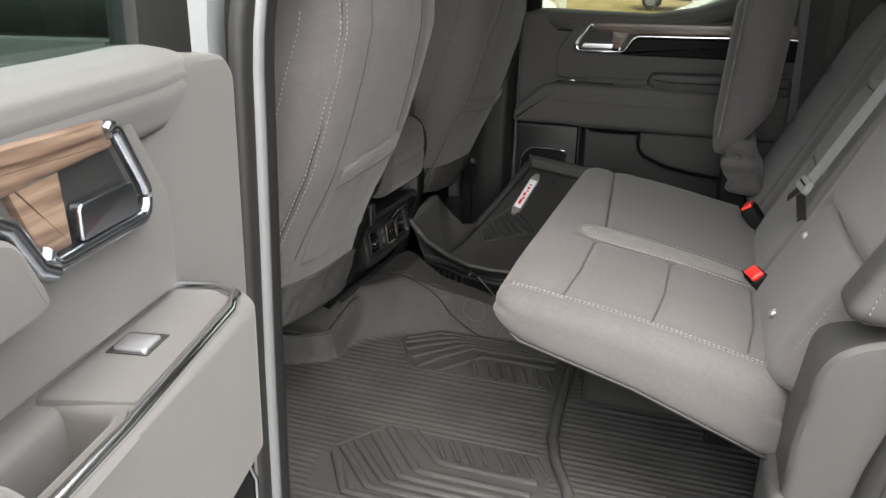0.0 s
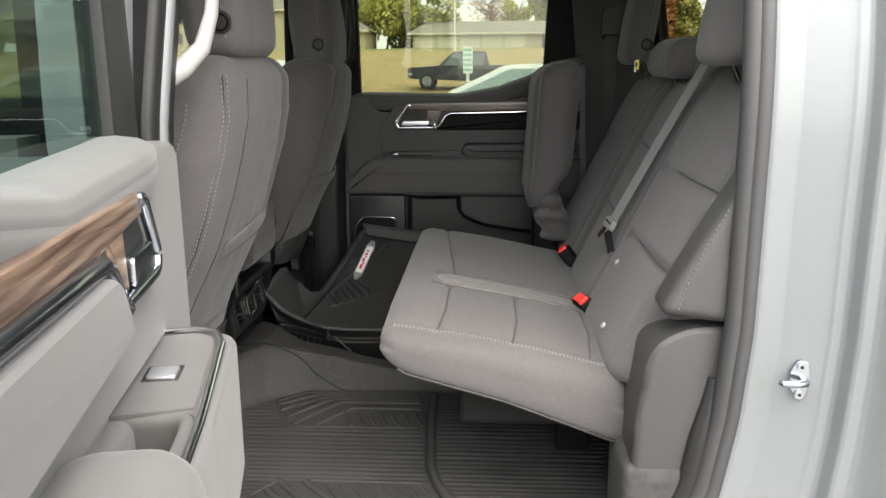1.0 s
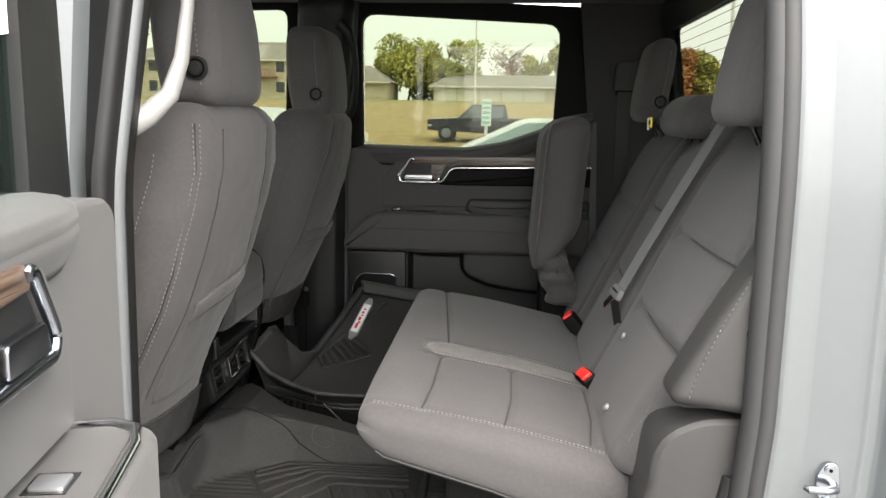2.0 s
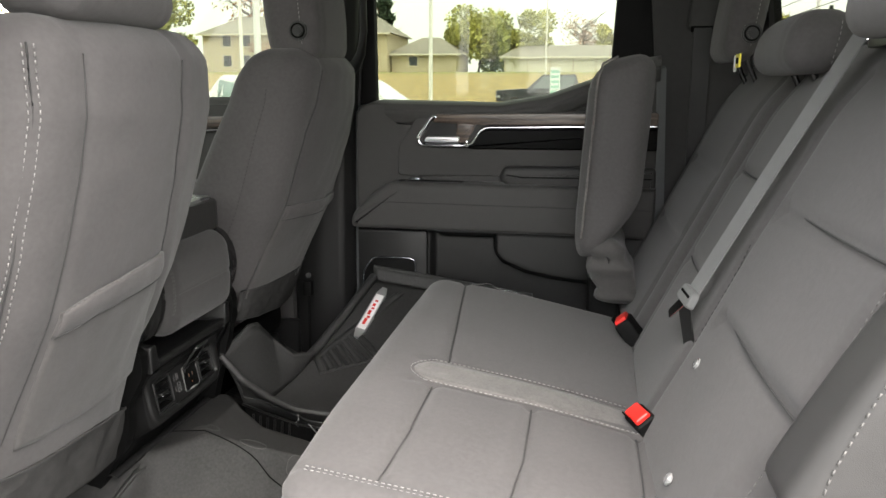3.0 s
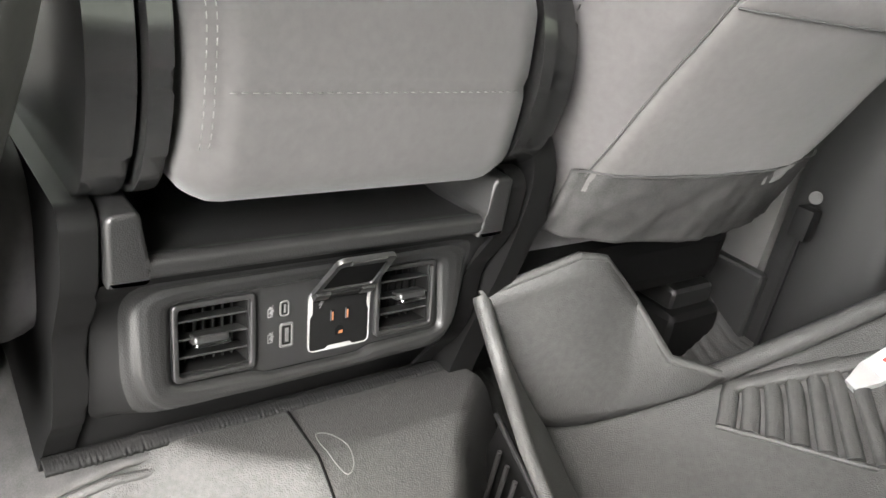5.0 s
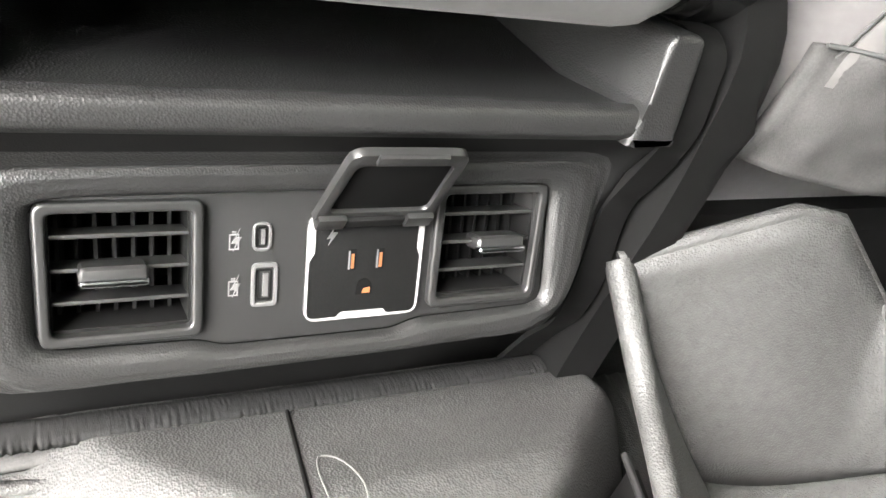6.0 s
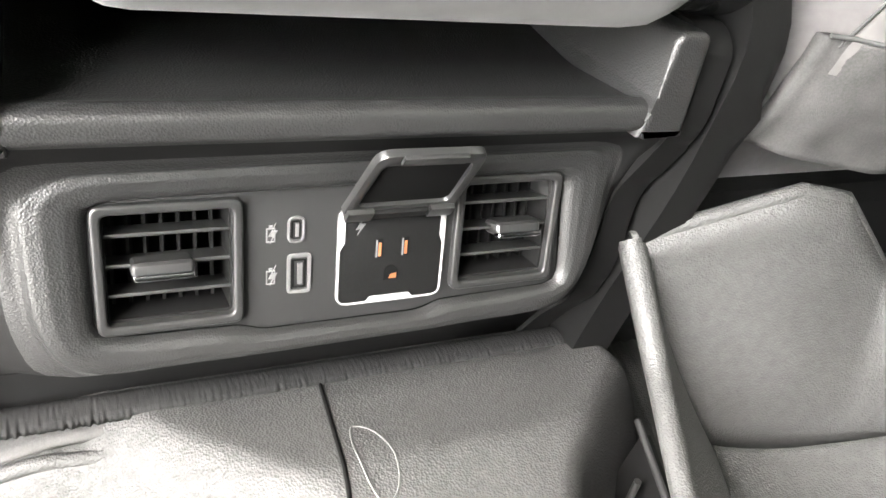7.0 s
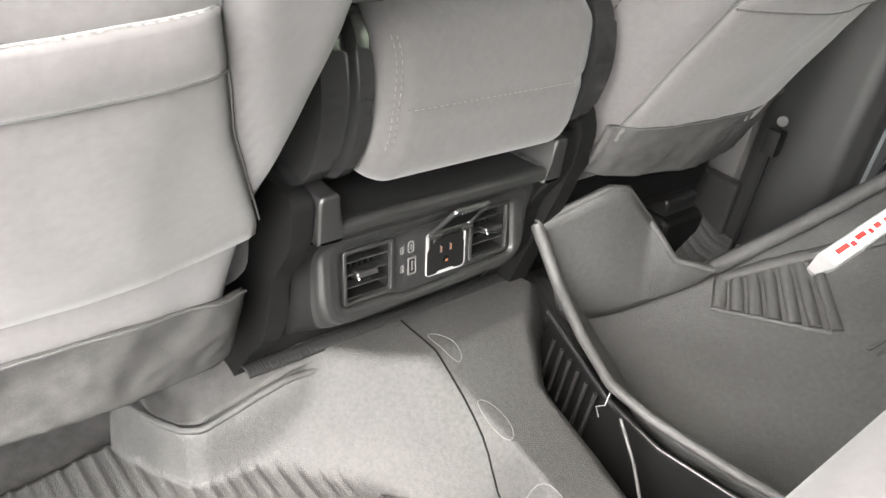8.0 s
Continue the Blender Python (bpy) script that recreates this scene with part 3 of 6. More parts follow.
def tree(x, y, h, w, kind, label, density=1.0, bare=False, conifer=False, seed=1):
    rnd = random.Random(seed)
    z = ground_z(x, y)
    t = thing("tree", label, "tree", (x, y, z), "trees beyond the field")
    bm = bm_tube([(0, 0, -0.5), (0.05 * w, 0, h * 0.3), (-0.02 * w, 0, h * 0.62), (0, 0, h * (0.95 if conifer else 0.8))], [0.035 * h, 0.028 * h, 0.016 * h, 0.004 * h], 7)
    for i in range(26 if bare else 12):
        a, s = rnd.uniform(0, 6.28), rnd.uniform(0.28, 0.75)
        r = w * 0.5 * rnd.uniform(0.6, 1.0)
        bm_tube([(0, 0, h * s), (r * 0.5 * math.cos(a), r * 0.5 * math.sin(a), h * (s + 0.1)), (r * math.cos(a), r * math.sin(a), h * min(0.98, s + rnd.uniform(0.12, 0.3)))], [0.011 * h, 0.007 * h, 0.002 * h], 5, bm=bm)
    part("trunk", bm, BARK, t)
    vs, fs = [], []
    lobes = [(rnd.uniform(-0.36, 0.36) * w, rnd.uniform(-0.36, 0.36) * w, h * rnd.uniform(0.16, 0.84), rnd.uniform(0.13, 0.24) * w) for _ in range(22)]
    n = int((1400 if bare else 9500) * density)
    for _ in range(n):
        if conifer:
            s = rnd.random() ** 0.8
            rr = w * 0.5 * (1 - s) * (0.75 + 0.25 * math.sin(s * 40)) * rnd.uniform(0.45, 1.0)
            a = rnd.uniform(0, 6.28)
            c = Vector((rr * math.cos(a), rr * math.sin(a), h * (0.10 + 0.9 * s)))
        else:
            lx, ly, lz, lr = rnd.choice(lobes)
            d = Vector((rnd.gauss(0, 1), rnd.gauss(0, 1), rnd.gauss(0, 1))).normalized() * lr * rnd.uniform(0.65, 1.12)
            c = Vector((lx, ly, lz)) + d
        q = Vector((rnd.gauss(0, 1), rnd.gauss(0, 1), rnd.gauss(0, 1))).normalized()
        u = q.orthogonal().normalized()
        k = rnd.uniform(0.20, 0.44) * (0.6 if bare else 1.0) * h / 12
        wv = q.cross(u)
        o = len(vs)
        vs += [c + k * u, c + k * 0.6 * wv, c - k * u, c - k * 0.6 * wv]
        fs.append((o, o + 1, o + 2, o + 3))
    mesh = bpy.data.meshes.new("crown")
    mesh.from_pydata(vs, [], fs)
    mesh.update()
    link("crown", mesh, LEAVES[kind], t, "", False)
    return t


tree(-15.5, 124, 10.0, 11, "green", "broad yellow-green autumn tree beyond the houses", seed=3)
tree(-9.0, 124, 9.6, 10, "green", "broad yellow-green autumn tree beyond the houses", seed=5)
tree(-33, 135, 17, 7, "dark", "tall dark conifer behind the houses", conifer=True, seed=7)
tree(0.5, 140, 11, 8, "rust", "half-bare rust-coloured autumn tree", bare=True, density=1.6, seed=11)
tree(5.2, 138, 9.5, 4.5, "bright", "slim yellow-green autumn tree", seed=13)
tree(9.5, 140, 11.5, 5.5, "green", "tall yellow-green autumn tree", seed=17)
tree(14.5, 140, 10, 6, "bright", "yellow autumn tree behind the roof", seed=19)
for i, (x, y, h, w, k, con, bare) in enumerate(((16.5, 78, 6.5, 4.5, "rust", False, False), (19.5, 80, 6.4, 4.5, "green", False, False), (22.0, 76, 6.6, 4, "dark", True, False), (27.0, 78, 8.0, 4.5, "dark", True, False), (30.0, 80, 9.0, 5, "dark", True, False), (44, 75, 10, 7, "rust", False, True), (52, 78, 11, 8, "rust", False, True), (62, 70, 12, 7, "dark", True, False), (70, 66, 13, 8, "dark", True, False), (84, 64, 12, 9, "green", False, False), (100, 60, 13, 9, "dark", True, False),
                                                (-50, 120, 15, 11, "rust", False, True), (-66, 118, 14, 12, "green", False, False), (-80, 110, 16, 12, "rust", False, True), (-96, 104, 15, 12, "rust", False, False), (-60, 96, 12, 10, "bright", False, False))):
    tree(x, y, h, w, k, "autumn tree at the edge of the lot" if not con else "dark green conifer at the edge of the lot", 0.8, bare, con, 23 + i)

POLE = material("white_painted_steel", (0.70, 0.70, 0.68), 0.5, vary=0.05)
for x, y, h, r in ((-7.05, 40, 9.5, 0.11), (-2.6, 72, 9.0, 0.09), (-18.7, 43, 9.5, 0.12), (12.6, 44, 10, 0.12), (-12.3, 30, 9, 0.16)):
    z = ground_z(x, y)
    p = thing("light_pole", "white steel car-lot light pole on a round foot", "street lamp", (x, y, z), "light poles of the lot")
    part("pole", bm_tube([(0, 0, 0), (0, 0, h)], [r, r * 0.75], 10), POLE, p, "", True)
    part("foot", bm_cyl((0, 0, 0.25), (0, 0, 1), r * 2.6, 0.5, 14, 0.04), POLE, p, "", True)
    part("lamp_head", bm_box((-0.7, -0.2, h - 0.05), (0.7, 0.2, h + 0.12), 0.04), POLE, p)
sg = thing("sign_post", "small white and green lot sign on a post", "sign", (0.04, 20, ground_z(0, 20)))
part("post", bm_box((-0.04, -0.04, 0), (0.04, 0.04, 1.5)), POLE, sg)
part("board", bm_box((-0.13, -0.05, 1.40), (0.13, -0.02, 2.12), 0.01), WHITE, sg)
SIGNG = material("pale_green_sign_print", (0.25, 0.50, 0.38), 0.6)
for k in range(5):
    part("print_bar", bm_box((-0.11, -0.056, 1.46 + 0.13 * k), (0.10, -0.051, 1.53 + 0.13 * k)), SIGNG, sg)

CARGLASS = material("dark_car_glass", (0.12, 0.14, 0.145), 0.08, vary=0.02)
# The pale base colour holds the sky's reflection in these windows.
PALEGLASS = material("car_glass_with_painted_reflection", (0.22, 0.30, 0.29), 0.1, vary=0.02)
TYRE = material("tyre_rubber", (0.02, 0.02, 0.02), 0.8)
BLACKPAINT = material("black_car_paint", (0.016, 0.018, 0.022), 0.15, vary=0.03, coat=1.0)
WHITEPAINT = material("white_car_paint", (0.72, 0.74, 0.75), 0.2, vary=0.02, coat=0.8)
REDLAMP = material("red_lamp_lens", (0.5, 0.02, 0.02), 0.2)


def vehicle(name, label, x, y, yaw, paint, glassm, body, cabin, length, width, wheel_r, axles, lamp=0.81):
    """Side profiles of body and cabin, lofted across the width with the cabin narrowing upward."""
    z = ground_z(x, y)
    c = thing(name, label, "car", (x, y, z), "cars on the lot")
    c.rotation_euler = (0, 0, radians(yaw))
    prof = rounded(body, 0.09, 4)

    def loft(poly, ws):
        bm = bmesh.new()
        rings = []
        for s, inset in ws:
            cx, cz = sum(p[0] for p in poly) / len(poly), sum(p[1] for p in poly) / len(poly)
            rings.append([bm.verts.new((cx + (px - cx) * inset, s, cz + (pz - cz) * inset)) for px, pz in poly])
        for a, b in zip(rings, rings[1:]):
            for i in range(len(poly)):
                bm.faces.new((a[i - 1], a[i], b[i], b[i - 1]))
        bm.faces.new(rings[0])
        bm.faces.new(rings[-1][::-1])
        return bm

    h = width / 2
    part("body", loft(prof, ((-h, 0.97), (-h + 0.07, 1.0), (h - 0.07, 1.0), (h, 0.97))), paint, c, "", True, 40)
    cab = rounded(cabin, 0.10, 4)
    bm = bmesh.new()
    zs = [p[1] for p in cab]
    z0, z1 = min(zs), max(zs)
    rings = []
    for s in (-1, 1):
        rings.append([bm.verts.new((px, s * (h - 0.06 - 0.22 * (pz - z0)), pz)) for px, pz in cab])
    for i in range(len(cab)):
        bm.faces.new((rings[0][i - 1], rings[0][i], rings[1][i], rings[1][i - 1]))
    bm.faces.new(rings[0])
    bm.faces.new(rings[1][::-1])
    part("cabin", bm, paint, c, "", True, 40)
    # side windows, a little proud of the cabin, split by a pillar
    xa = min(p[0] for p in cabin)
    xb = max(p[0] for p in cabin)
    top = [p for p in cabin if p[1] > z1 - 0.05]
    ta, tb = min(p[0] for p in top), max(p[0] for p in top)
    for s in (-1, 1):
        mid = ta + 0.52 * (tb - ta)
        for q in ([(xa + 0.30, z0 + 0.06), (ta + 0.06, z1 - 0.09), (mid - 0.04, z1 - 0.09), (mid - 0.04, z0 + 0.06)], [(mid + 0.04, z0 + 0.06), (mid + 0.04, z1 - 0.09), (tb - 0.06, z1 - 0.09), (xb - 0.30, z0 + 0.06)]):
            bm = bmesh.new()
            out = [bm.verts.new((px, s * (h - 0.06 - 0.22 * (pz - z0) + 0.012), pz)) for px, pz in rounded(q, 0.05)]
            ins = [bm.verts.new((v.co.x, v.co.y - s * 0.03, v.co.z)) for v in out]
            bm.faces.new(out)
            for i in range(len(out)):
                bm.faces.new((out[i - 1], out[i], ins[i], ins[i - 1]))
            part("side_window", bm, glassm, c)
    for ax in axles:
        for s in (-1, 1):
            wh = part("wheel", bm_cyl((ax, s * (h - 0.10), wheel_r), (0, 1, 0), wheel_r, 0.24, 24, 0.04), TYRE, c, "", True)
            part("rim", bm_cyl((ax, s * (h + 0.022), wheel_r), (0, 1, 0), wheel_r * 0.6, 0.02, 16, 0.005), DCHROME if paint is BLACKPAINT else SILVER, wh)
    for s in (-1, 1):
        part("headlamp", bm_box((-length / 2 - 0.01, min(s * (h - 0.40), s * (h + 0.005)), 0.72), (-length / 2 + 0.25, max(s * (h - 0.40), s * (h + 0.005)), 0.86), 0.03), SILVER, c)
    for s in (-1, 1):
        part("tail_lamp", bm_box((length / 2 - 0.30, min(s * (h - 0.25), s * (h + 0.01)), lamp - 0.09), (length / 2 + 0.015, max(s * (h - 0.25), s * (h + 0.01)), lamp + 0.09), 0.03), REDLAMP, c)
    return c


TRUCK_BODY = [(-2.9, 0.55), (-2.9, 1.12), (-1.25, 1.22), (2.9, 1.22), (2.9, 0.5), (0, 0.42)]
TRUCK_CAB = [(-1.35, 1.15), (-0.55, 1.90), (1.15, 1.92), (1.35, 1.15)]
SEDAN_BODY = [(-2.4, 0.35), (-2.4, 0.88), (-1.2, 1.15), (1.7, 1.16), (2.4, 1.08), (2.4, 0.35)]
WAGON_BODY = [(-2.4, 0.38), (-2.4, 0.98), (-1.2, 1.22), (2.2, 1.26), (2.4, 1.20), (2.4, 0.38)]
WAGON_CAB = [(-1.45, 1.15), (-0.60, 1.74), (1.85, 1.80), (2.30, 1.20)]
SEDAN_CAB = [(-1.40, 1.10), (-0.25, 1.63), (0.85, 1.66), (2.05, 1.12)]
vehicle("pickup_truck", "black crew-cab pickup truck parked on the lot", -0.75, 41, 0, BLACKPAINT, CARGLASS, TRUCK_BODY, TRUCK_CAB, 5.8, 2.0, 0.42, (-1.9, 1.75))
vehicle("sedan", "white sedan with reflections painted into its pale windows", 1.15, 11.5, 0, WHITEPAINT, PALEGLASS, SEDAN_BODY, SEDAN_CAB, 4.8, 1.85, 0.33, (-1.45, 1.4))
vehicle("crossover", "white crossover with reflections painted into its pale windows and red tail lamps", -3.55, 12.5, 180, WHITEPAINT, PALEGLASS, WAGON_BODY, WAGON_CAB, 4.8, 1.85, 0.35, (-1.45, 1.4), 1.36)
# ---- front seats ----
SEAT_W = lambda z: interp(z, [0.25, 0.38, 0.55, 0.75, 0.88, 0.95], [0.86, 0.90, 0.97, 1.03, 0.98, 0.86])


def back_point(y, z, off=0.0):
    """A point on the gently crowned rear face of a front seat's backrest; y from the seat's middle."""
    peak = interp(z, [0.20, 0.26, 0.33, 0.40, 0.46, 0.58, 0.66, 0.75, 0.83, 0.906, 0.95], [0.012, 0.022, 0.036, 0.058, 0.085, 0.143, 0.170, 0.198, 0.216, 0.218, 0.205])
    return (peak - 0.035 * (min(abs(y), 0.25) / 0.2) ** 2 + off, y, z)


def headrest_mesh(name, hx, hy, hz, lean):
    def shape(p, n):
        k = 1 - 0.10 * step(p.z, 0.0, hz) - 0.10 * step(-p.z, 0.2 * hz, hz)
        seam = groove(abs(p.y) - hy * 0.72, 0.003, 0.006) if abs(p.x) > hx * 0.6 else 0
        return (p.x * k * (1 + 0.12 * (1 - (p.y / hy) ** 2)) + lean * (p.z / hz) + seam * (1 if p.x > 0 else -1), p.y * (1 - 0.12 * step(p.z, 0.1 * hz, hz)), p.z)

    return soft_mesh(name, (hx, hy, hz), 0.036, 0.014, shape)


def headrest(at, hx, hy, hz, label, group, lean=0.012, button=None, posts=0.05, rake=-0.01):
    h = thing("headrest", label, "headrest", at, group)
    link("pad", headrest_mesh("pad", hx, hy, hz, lean), CLOTH, h)
    for s in (-1, 1):
        part("post", bm_tube([(rake, s * 0.06, -hz - posts), (0, s * 0.06, -hz + 0.02)], 0.0055, 10), GLOSS, h, "", True)
    side = lambda z: -hy * (1 - 0.12 * step(z, 0.1 * hz, hz)) - 0.0006
    link("stitching", stitch_mesh("stitching", [[(hx * 0.42 + lean * z / hz, side(z), z) for z in [-hz * 0.72 + hz * 1.40 * i / 20 for i in range(21)]]], 0.005, 0.004, 0.0007), THREAD, h)
    if button:
        bx, bz = button
        b = part("release_button", bm_cyl((bx, -hy - 0.001, bz), (0, 1, 0), 0.021, 0.008, 28, 0.003), SATIN, h, "round black release button", True)
        part("button_ring", bm_tube([(bx + 0.0145 * math.cos(a), -hy - 0.005, bz + 0.0145 * math.sin(a)) for a in [2 * math.pi * i / 24 for i in range(24)]], 0.002, 6, True), DEEP, b, "", True)
        part("button_cap", bm_cyl((bx, -hy - 0.005, bz), (0, 1, 0), 0.011, 0.006, 24, 0.002), PLASTIC, b, "", True)
    return h


def panel_seam(z, inner, far):
    """How far from the seat's middle the sewn edge of the back panel runs."""
    if not inner:
        return interp(z, [0.26, 0.45, 0.90], [0.160, 0.142, 0.140])
    return interp(z, [0.26, 0.40, 0.52, 0.60, 0.76, 0.88, 0.92], [0.195, 0.190, 0.178, 0.168, 0.165, 0.130, 0.120] if far else [0.200, 0.190, 0.130, 0.100, 0.068, 0.070, 0.072])


def front_seat(y0, outer, label):
    """outer: the side, -1 or 1, towards the door."""
    s = thing("front_seat", label, "car seat", (0, y0, 0), "front seats")
    hx = 0.07

    seam_at = lambda y, z: panel_seam(z, y * outer < 0, outer > 0)

    def relief(y, z):
        return 0.0035 * noise.noise((y * 9, z * 7, y0 * 3)) + 0.0018 * noise.noise((y * 30, z * 22, y0)) + groove(abs(y) - seam_at(y, z), 0.004, 0.008) + (groove(y * outer - 0.203, 0.003, 0.006) if y * outer > 0 else 0.006 * step(abs(y) - seam_at(y, z), 0.0, 0.03) * step(z, 0.40, 0.48))

    def surf(y, z, off=0.0):
        x, yy, zz = back_point(y, z, off)
        return Vector((x + relief(y, z), yy, zz))

    def shape(p, n):
        z = 0.60 + p.z if outer < 0 else 0.632 + 0.91 * p.z
        k = SEAT_W(z)
        if p.y * outer < 0:
            k *= interp(z, [0.25, 0.40, 0.44, 0.50], [0.97, 0.97, 0.98, 1.0] if outer < 0 else [0.95, 0.95, 0.97, 1.0])
        y = p.y * k
        depth = interp(z, [0.25, 0.40, 0.6, 0.85, 0.95], [2.0, 1.9, 1.45, 1.0, 0.75])
        x = back_point(y, z)[0] + (p.x - hx) * depth
        if p.x > 0:
            x += relief(y, z)
        elif abs(p.y) > 0.15:
            x -= 0.03 * (abs(p.y) - 0.15) / 0.085
        return (x, y, z)

    link("backrest", soft_mesh("backrest", (hx, 0.235, 0.345), 0.055, 0.0085, shape), CLOTH, s)
    for gs in (-1, 1):
        part("seam", bm_tube([surf(gs * panel_seam(z, gs * outer < 0, outer > 0), z, 0.0020) for z in [0.40 + 0.50 * i / 40 for i in range(41)]], 0.0009, 6), SEAM, s, "", True, 80)
    part("bolster_seam", bm_tube([surf(0.203 * outer, z, -0.0050) for z in [0.36 + 0.55 * i / 40 for i in range(41)]], 0.0012, 6), SEAM, s, "", True, 80)
    link("stitching", stitch_mesh("stitching", [[surf((0.203 + d) * outer, z, -0.0046 - 0.4 * d) for z in [0.36 + 0.55 * i / 40 for i in range(41)]] for d in (-0.005, 0.005)], 0.005, 0.004, 0.0008), THREAD, s)
    side = [(back_point(0.235 * SEAT_W(z), z)[0] - 0.055 - 0.05 * (0.9 - z), -0.2362 * SEAT_W(z), z) for z in [0.46 + 0.40 * i / 24 for i in range(25)]]
    link("stitching", stitch_mesh("stitching", [side], 0.005, 0.004, 0.0008), THREAD if outer < 0 else SEAM, s)

    def pocket(u, v):
        b = 1 - u if outer > 0 else u
        top = interp(b, [0, 0.5, 1], [0.598, 0.598, 0.600]) if outer > 0 else interp(b, [0, 0.23, 0.5, 1], [0.580, 0.598, 0.609, 0.617])
        z = 0.385 + (top - 0.385) * v
        y = (-0.130 + (0.130 + panel_seam(z, True, outer > 0) - 0.003) * b) * -outer
        slack = math.sin(math.pi * u) ** 0.6 * v ** 1.5
        return surf(y, z) + Vector((0.003 + 0.007 * slack + 0.006 * noise.noise((y * 13, z * 6, 1.7 + y0)) * math.sin(math.pi * u), 0, 0))

    link("map_pocket", sheet_mesh("map_pocket", 34, 22, pocket, (-0.006, 0, 0)), CLOTH_DARK, s, "slack cloth map pocket")
    hem = lambda u, v: Vector(pocket(u, 1.0 - (0.15 if outer > 0 else 0.18) * (1 - v))) + Vector((0.0015 + 0.0035 * math.sin(math.pi * v), 0, 0))
    link("pocket_hem", sheet_mesh("pocket_hem", 30, 8, hem, (-0.004, 0, 0)), CLOTH, s)
    part("pocket_seam", bm_tube([Vector(hem(i / 24, 0.0)) for i in range(25)], 0.0012, 6), SEAM, s, "", True, 80)

    def skirt(u, v):
        y = (-0.20 + (0.392 if outer < 0 else 0.40) * u) * -outer
        base, top = (0.250 - 0.03 * u ** 3, 0.346 - 0.035 * u ** 4) if outer < 0 else (0.312 + 0.022 * u ** 3, 0.405)
        z = base + (top - base) * v
        x, yy, zz = surf(y, z)
        edge = 0.004 * step(u, 0.93, 1.0)
        return (x + 0.0055 - edge - 0.008 * (1 - v) ** 2 + 0.004 * noise.noise((y * 16, z * 20, 5 + y0)) + 0.002 * noise.noise((y * 60, z * 60, 1)), yy, zz)

    link("lower_skirt", sheet_mesh("lower_skirt", 60, 20, skirt, (-0.008, 0, 0)), CARPET, s, "fuzzy grey carpet skirt under the backrest")
    part("skirt_seam", bm_tube([Vector(skirt(i / 30, 1.0)) + Vector((0.001, 0, 0.001)) for i in range(31)], 0.0014, 6), SEAM, s, "", True, 80)
    link("cushion", soft_mesh("cushion", (0.25, 0.25, 0.075), 0.05, 0.05, lambda p, n: (-0.30 + p.x, p.y, 0.345 + p.z - 0.06 * p.x)), CLOTH, s)
    part("seat_track", bm_box((-0.5, -0.20, 0.0), (-0.17, -0.15, 0.25), 0.01), MATTE, s)
    part("seat_track", bm_box((-0.5, 0.15, 0.0), (-0.17, 0.20, 0.25), 0.01), MATTE, s)
    part("seat_pan", bm_box((-0.5, -0.20, 0.2), (-0.04, 0.20, 0.28), 0.02), MATTE, s)
    if outer < 0:
        part("recliner_cover", bm_box((-0.14, -0.262, 0.25), (0.02, -0.236, 0.42), 0.012), PLASTIC, s)
    return s


front_seat(-0.425, -1, "charcoal cloth driver's seat with a map pocket on its back")
front_seat(0.425, 1, "charcoal cloth front passenger seat with a map pocket on its back")
headrest((0.135, -0.455, 1.065), 0.062, 0.128, 0.125, "charcoal cloth headrest on the driver's seat", "front headrests", -0.01, (0.026, -0.062))
headrest((0.135, 0.395, 1.045), 0.062, 0.128, 0.125, "charcoal cloth headrest on the front passenger seat", "front headrests", -0.01, (0.026, -0.062))

# ---- rear bench ----
CU_X0, CU_X1, CU_Y0, CU_Y1 = 0.448, 0.935, -0.672, 0.29


def cushion_top(x, y):
    return 0.450 - 0.19 * (x - 0.47) - 0.012 * step(-y, 0.45, 0.66)


def cushion_skin(x, y):
    """The upper face with its crown and slight unevenness, without the seams."""
    return cushion_top(x, y) + 0.008 * math.sin(math.pi * max(0, min(1, (x - CU_X0) / (CU_X1 - CU_X0)))) + 0.0022 * noise.noise((x * 7, y * 6, 2.2))


def cushion_low(x):
    """The underside: shallow in front, deep at the rear."""
    return interp(x, [0.45, 0.50, 0.69, 0.93], [0.366, 0.348, 0.295, 0.205])


def far_seam_x(y):
    """The front cross seam of the far seat place, slanting to the rear towards the middle."""
    return 0.533 + 0.09 * (0.25 - y)


def cushion_shape(p, n):
    cx, cy = (CU_X0 + CU_X1) / 2, (CU_Y0 + CU_Y1) / 2
    x, y = cx + p.x, cy + p.y
    z = cushion_top(x, y) - (0.056 - p.z) / 0.112 * (cushion_top(x, y) - cushion_low(x))
    if p.z > 0:
        g = 0.0
        if -0.62 < y < -0.335:
            for gx in (0.568, 0.715, 0.865):
                g += groove(x - gx + 0.10 * max(0, -y - 0.50), 0.009, 0.008)
        if y > -0.25:
            g += groove(x - far_seam_x(y), 0.006, 0.007) + groove(x - 0.885, 0.005, 0.007)
        for gy in (-0.337, -0.248):
            if x > 0.525:
                g += groove(y - gy, 0.005, 0.006)
        g += groove(y + 0.622, 0.004, 0.005)
        z += g + cushion_skin(x, y) - cushion_top(x, y)
    if p.z < 0:
        y = CU_Y0 + (y - CU_Y0) * 0.3 if y < CU_Y0 + 0.046 else y
        x = CU_X1 - (CU_X1 - x) * 0.3 if x > CU_X1 - 0.046 else x
    # the front edge rolls under
    x += 0.012 * step(-p.z, -0.02, 0.06) * (1 - step(p.x, -0.24, -0.1))
    return (x, y, z)


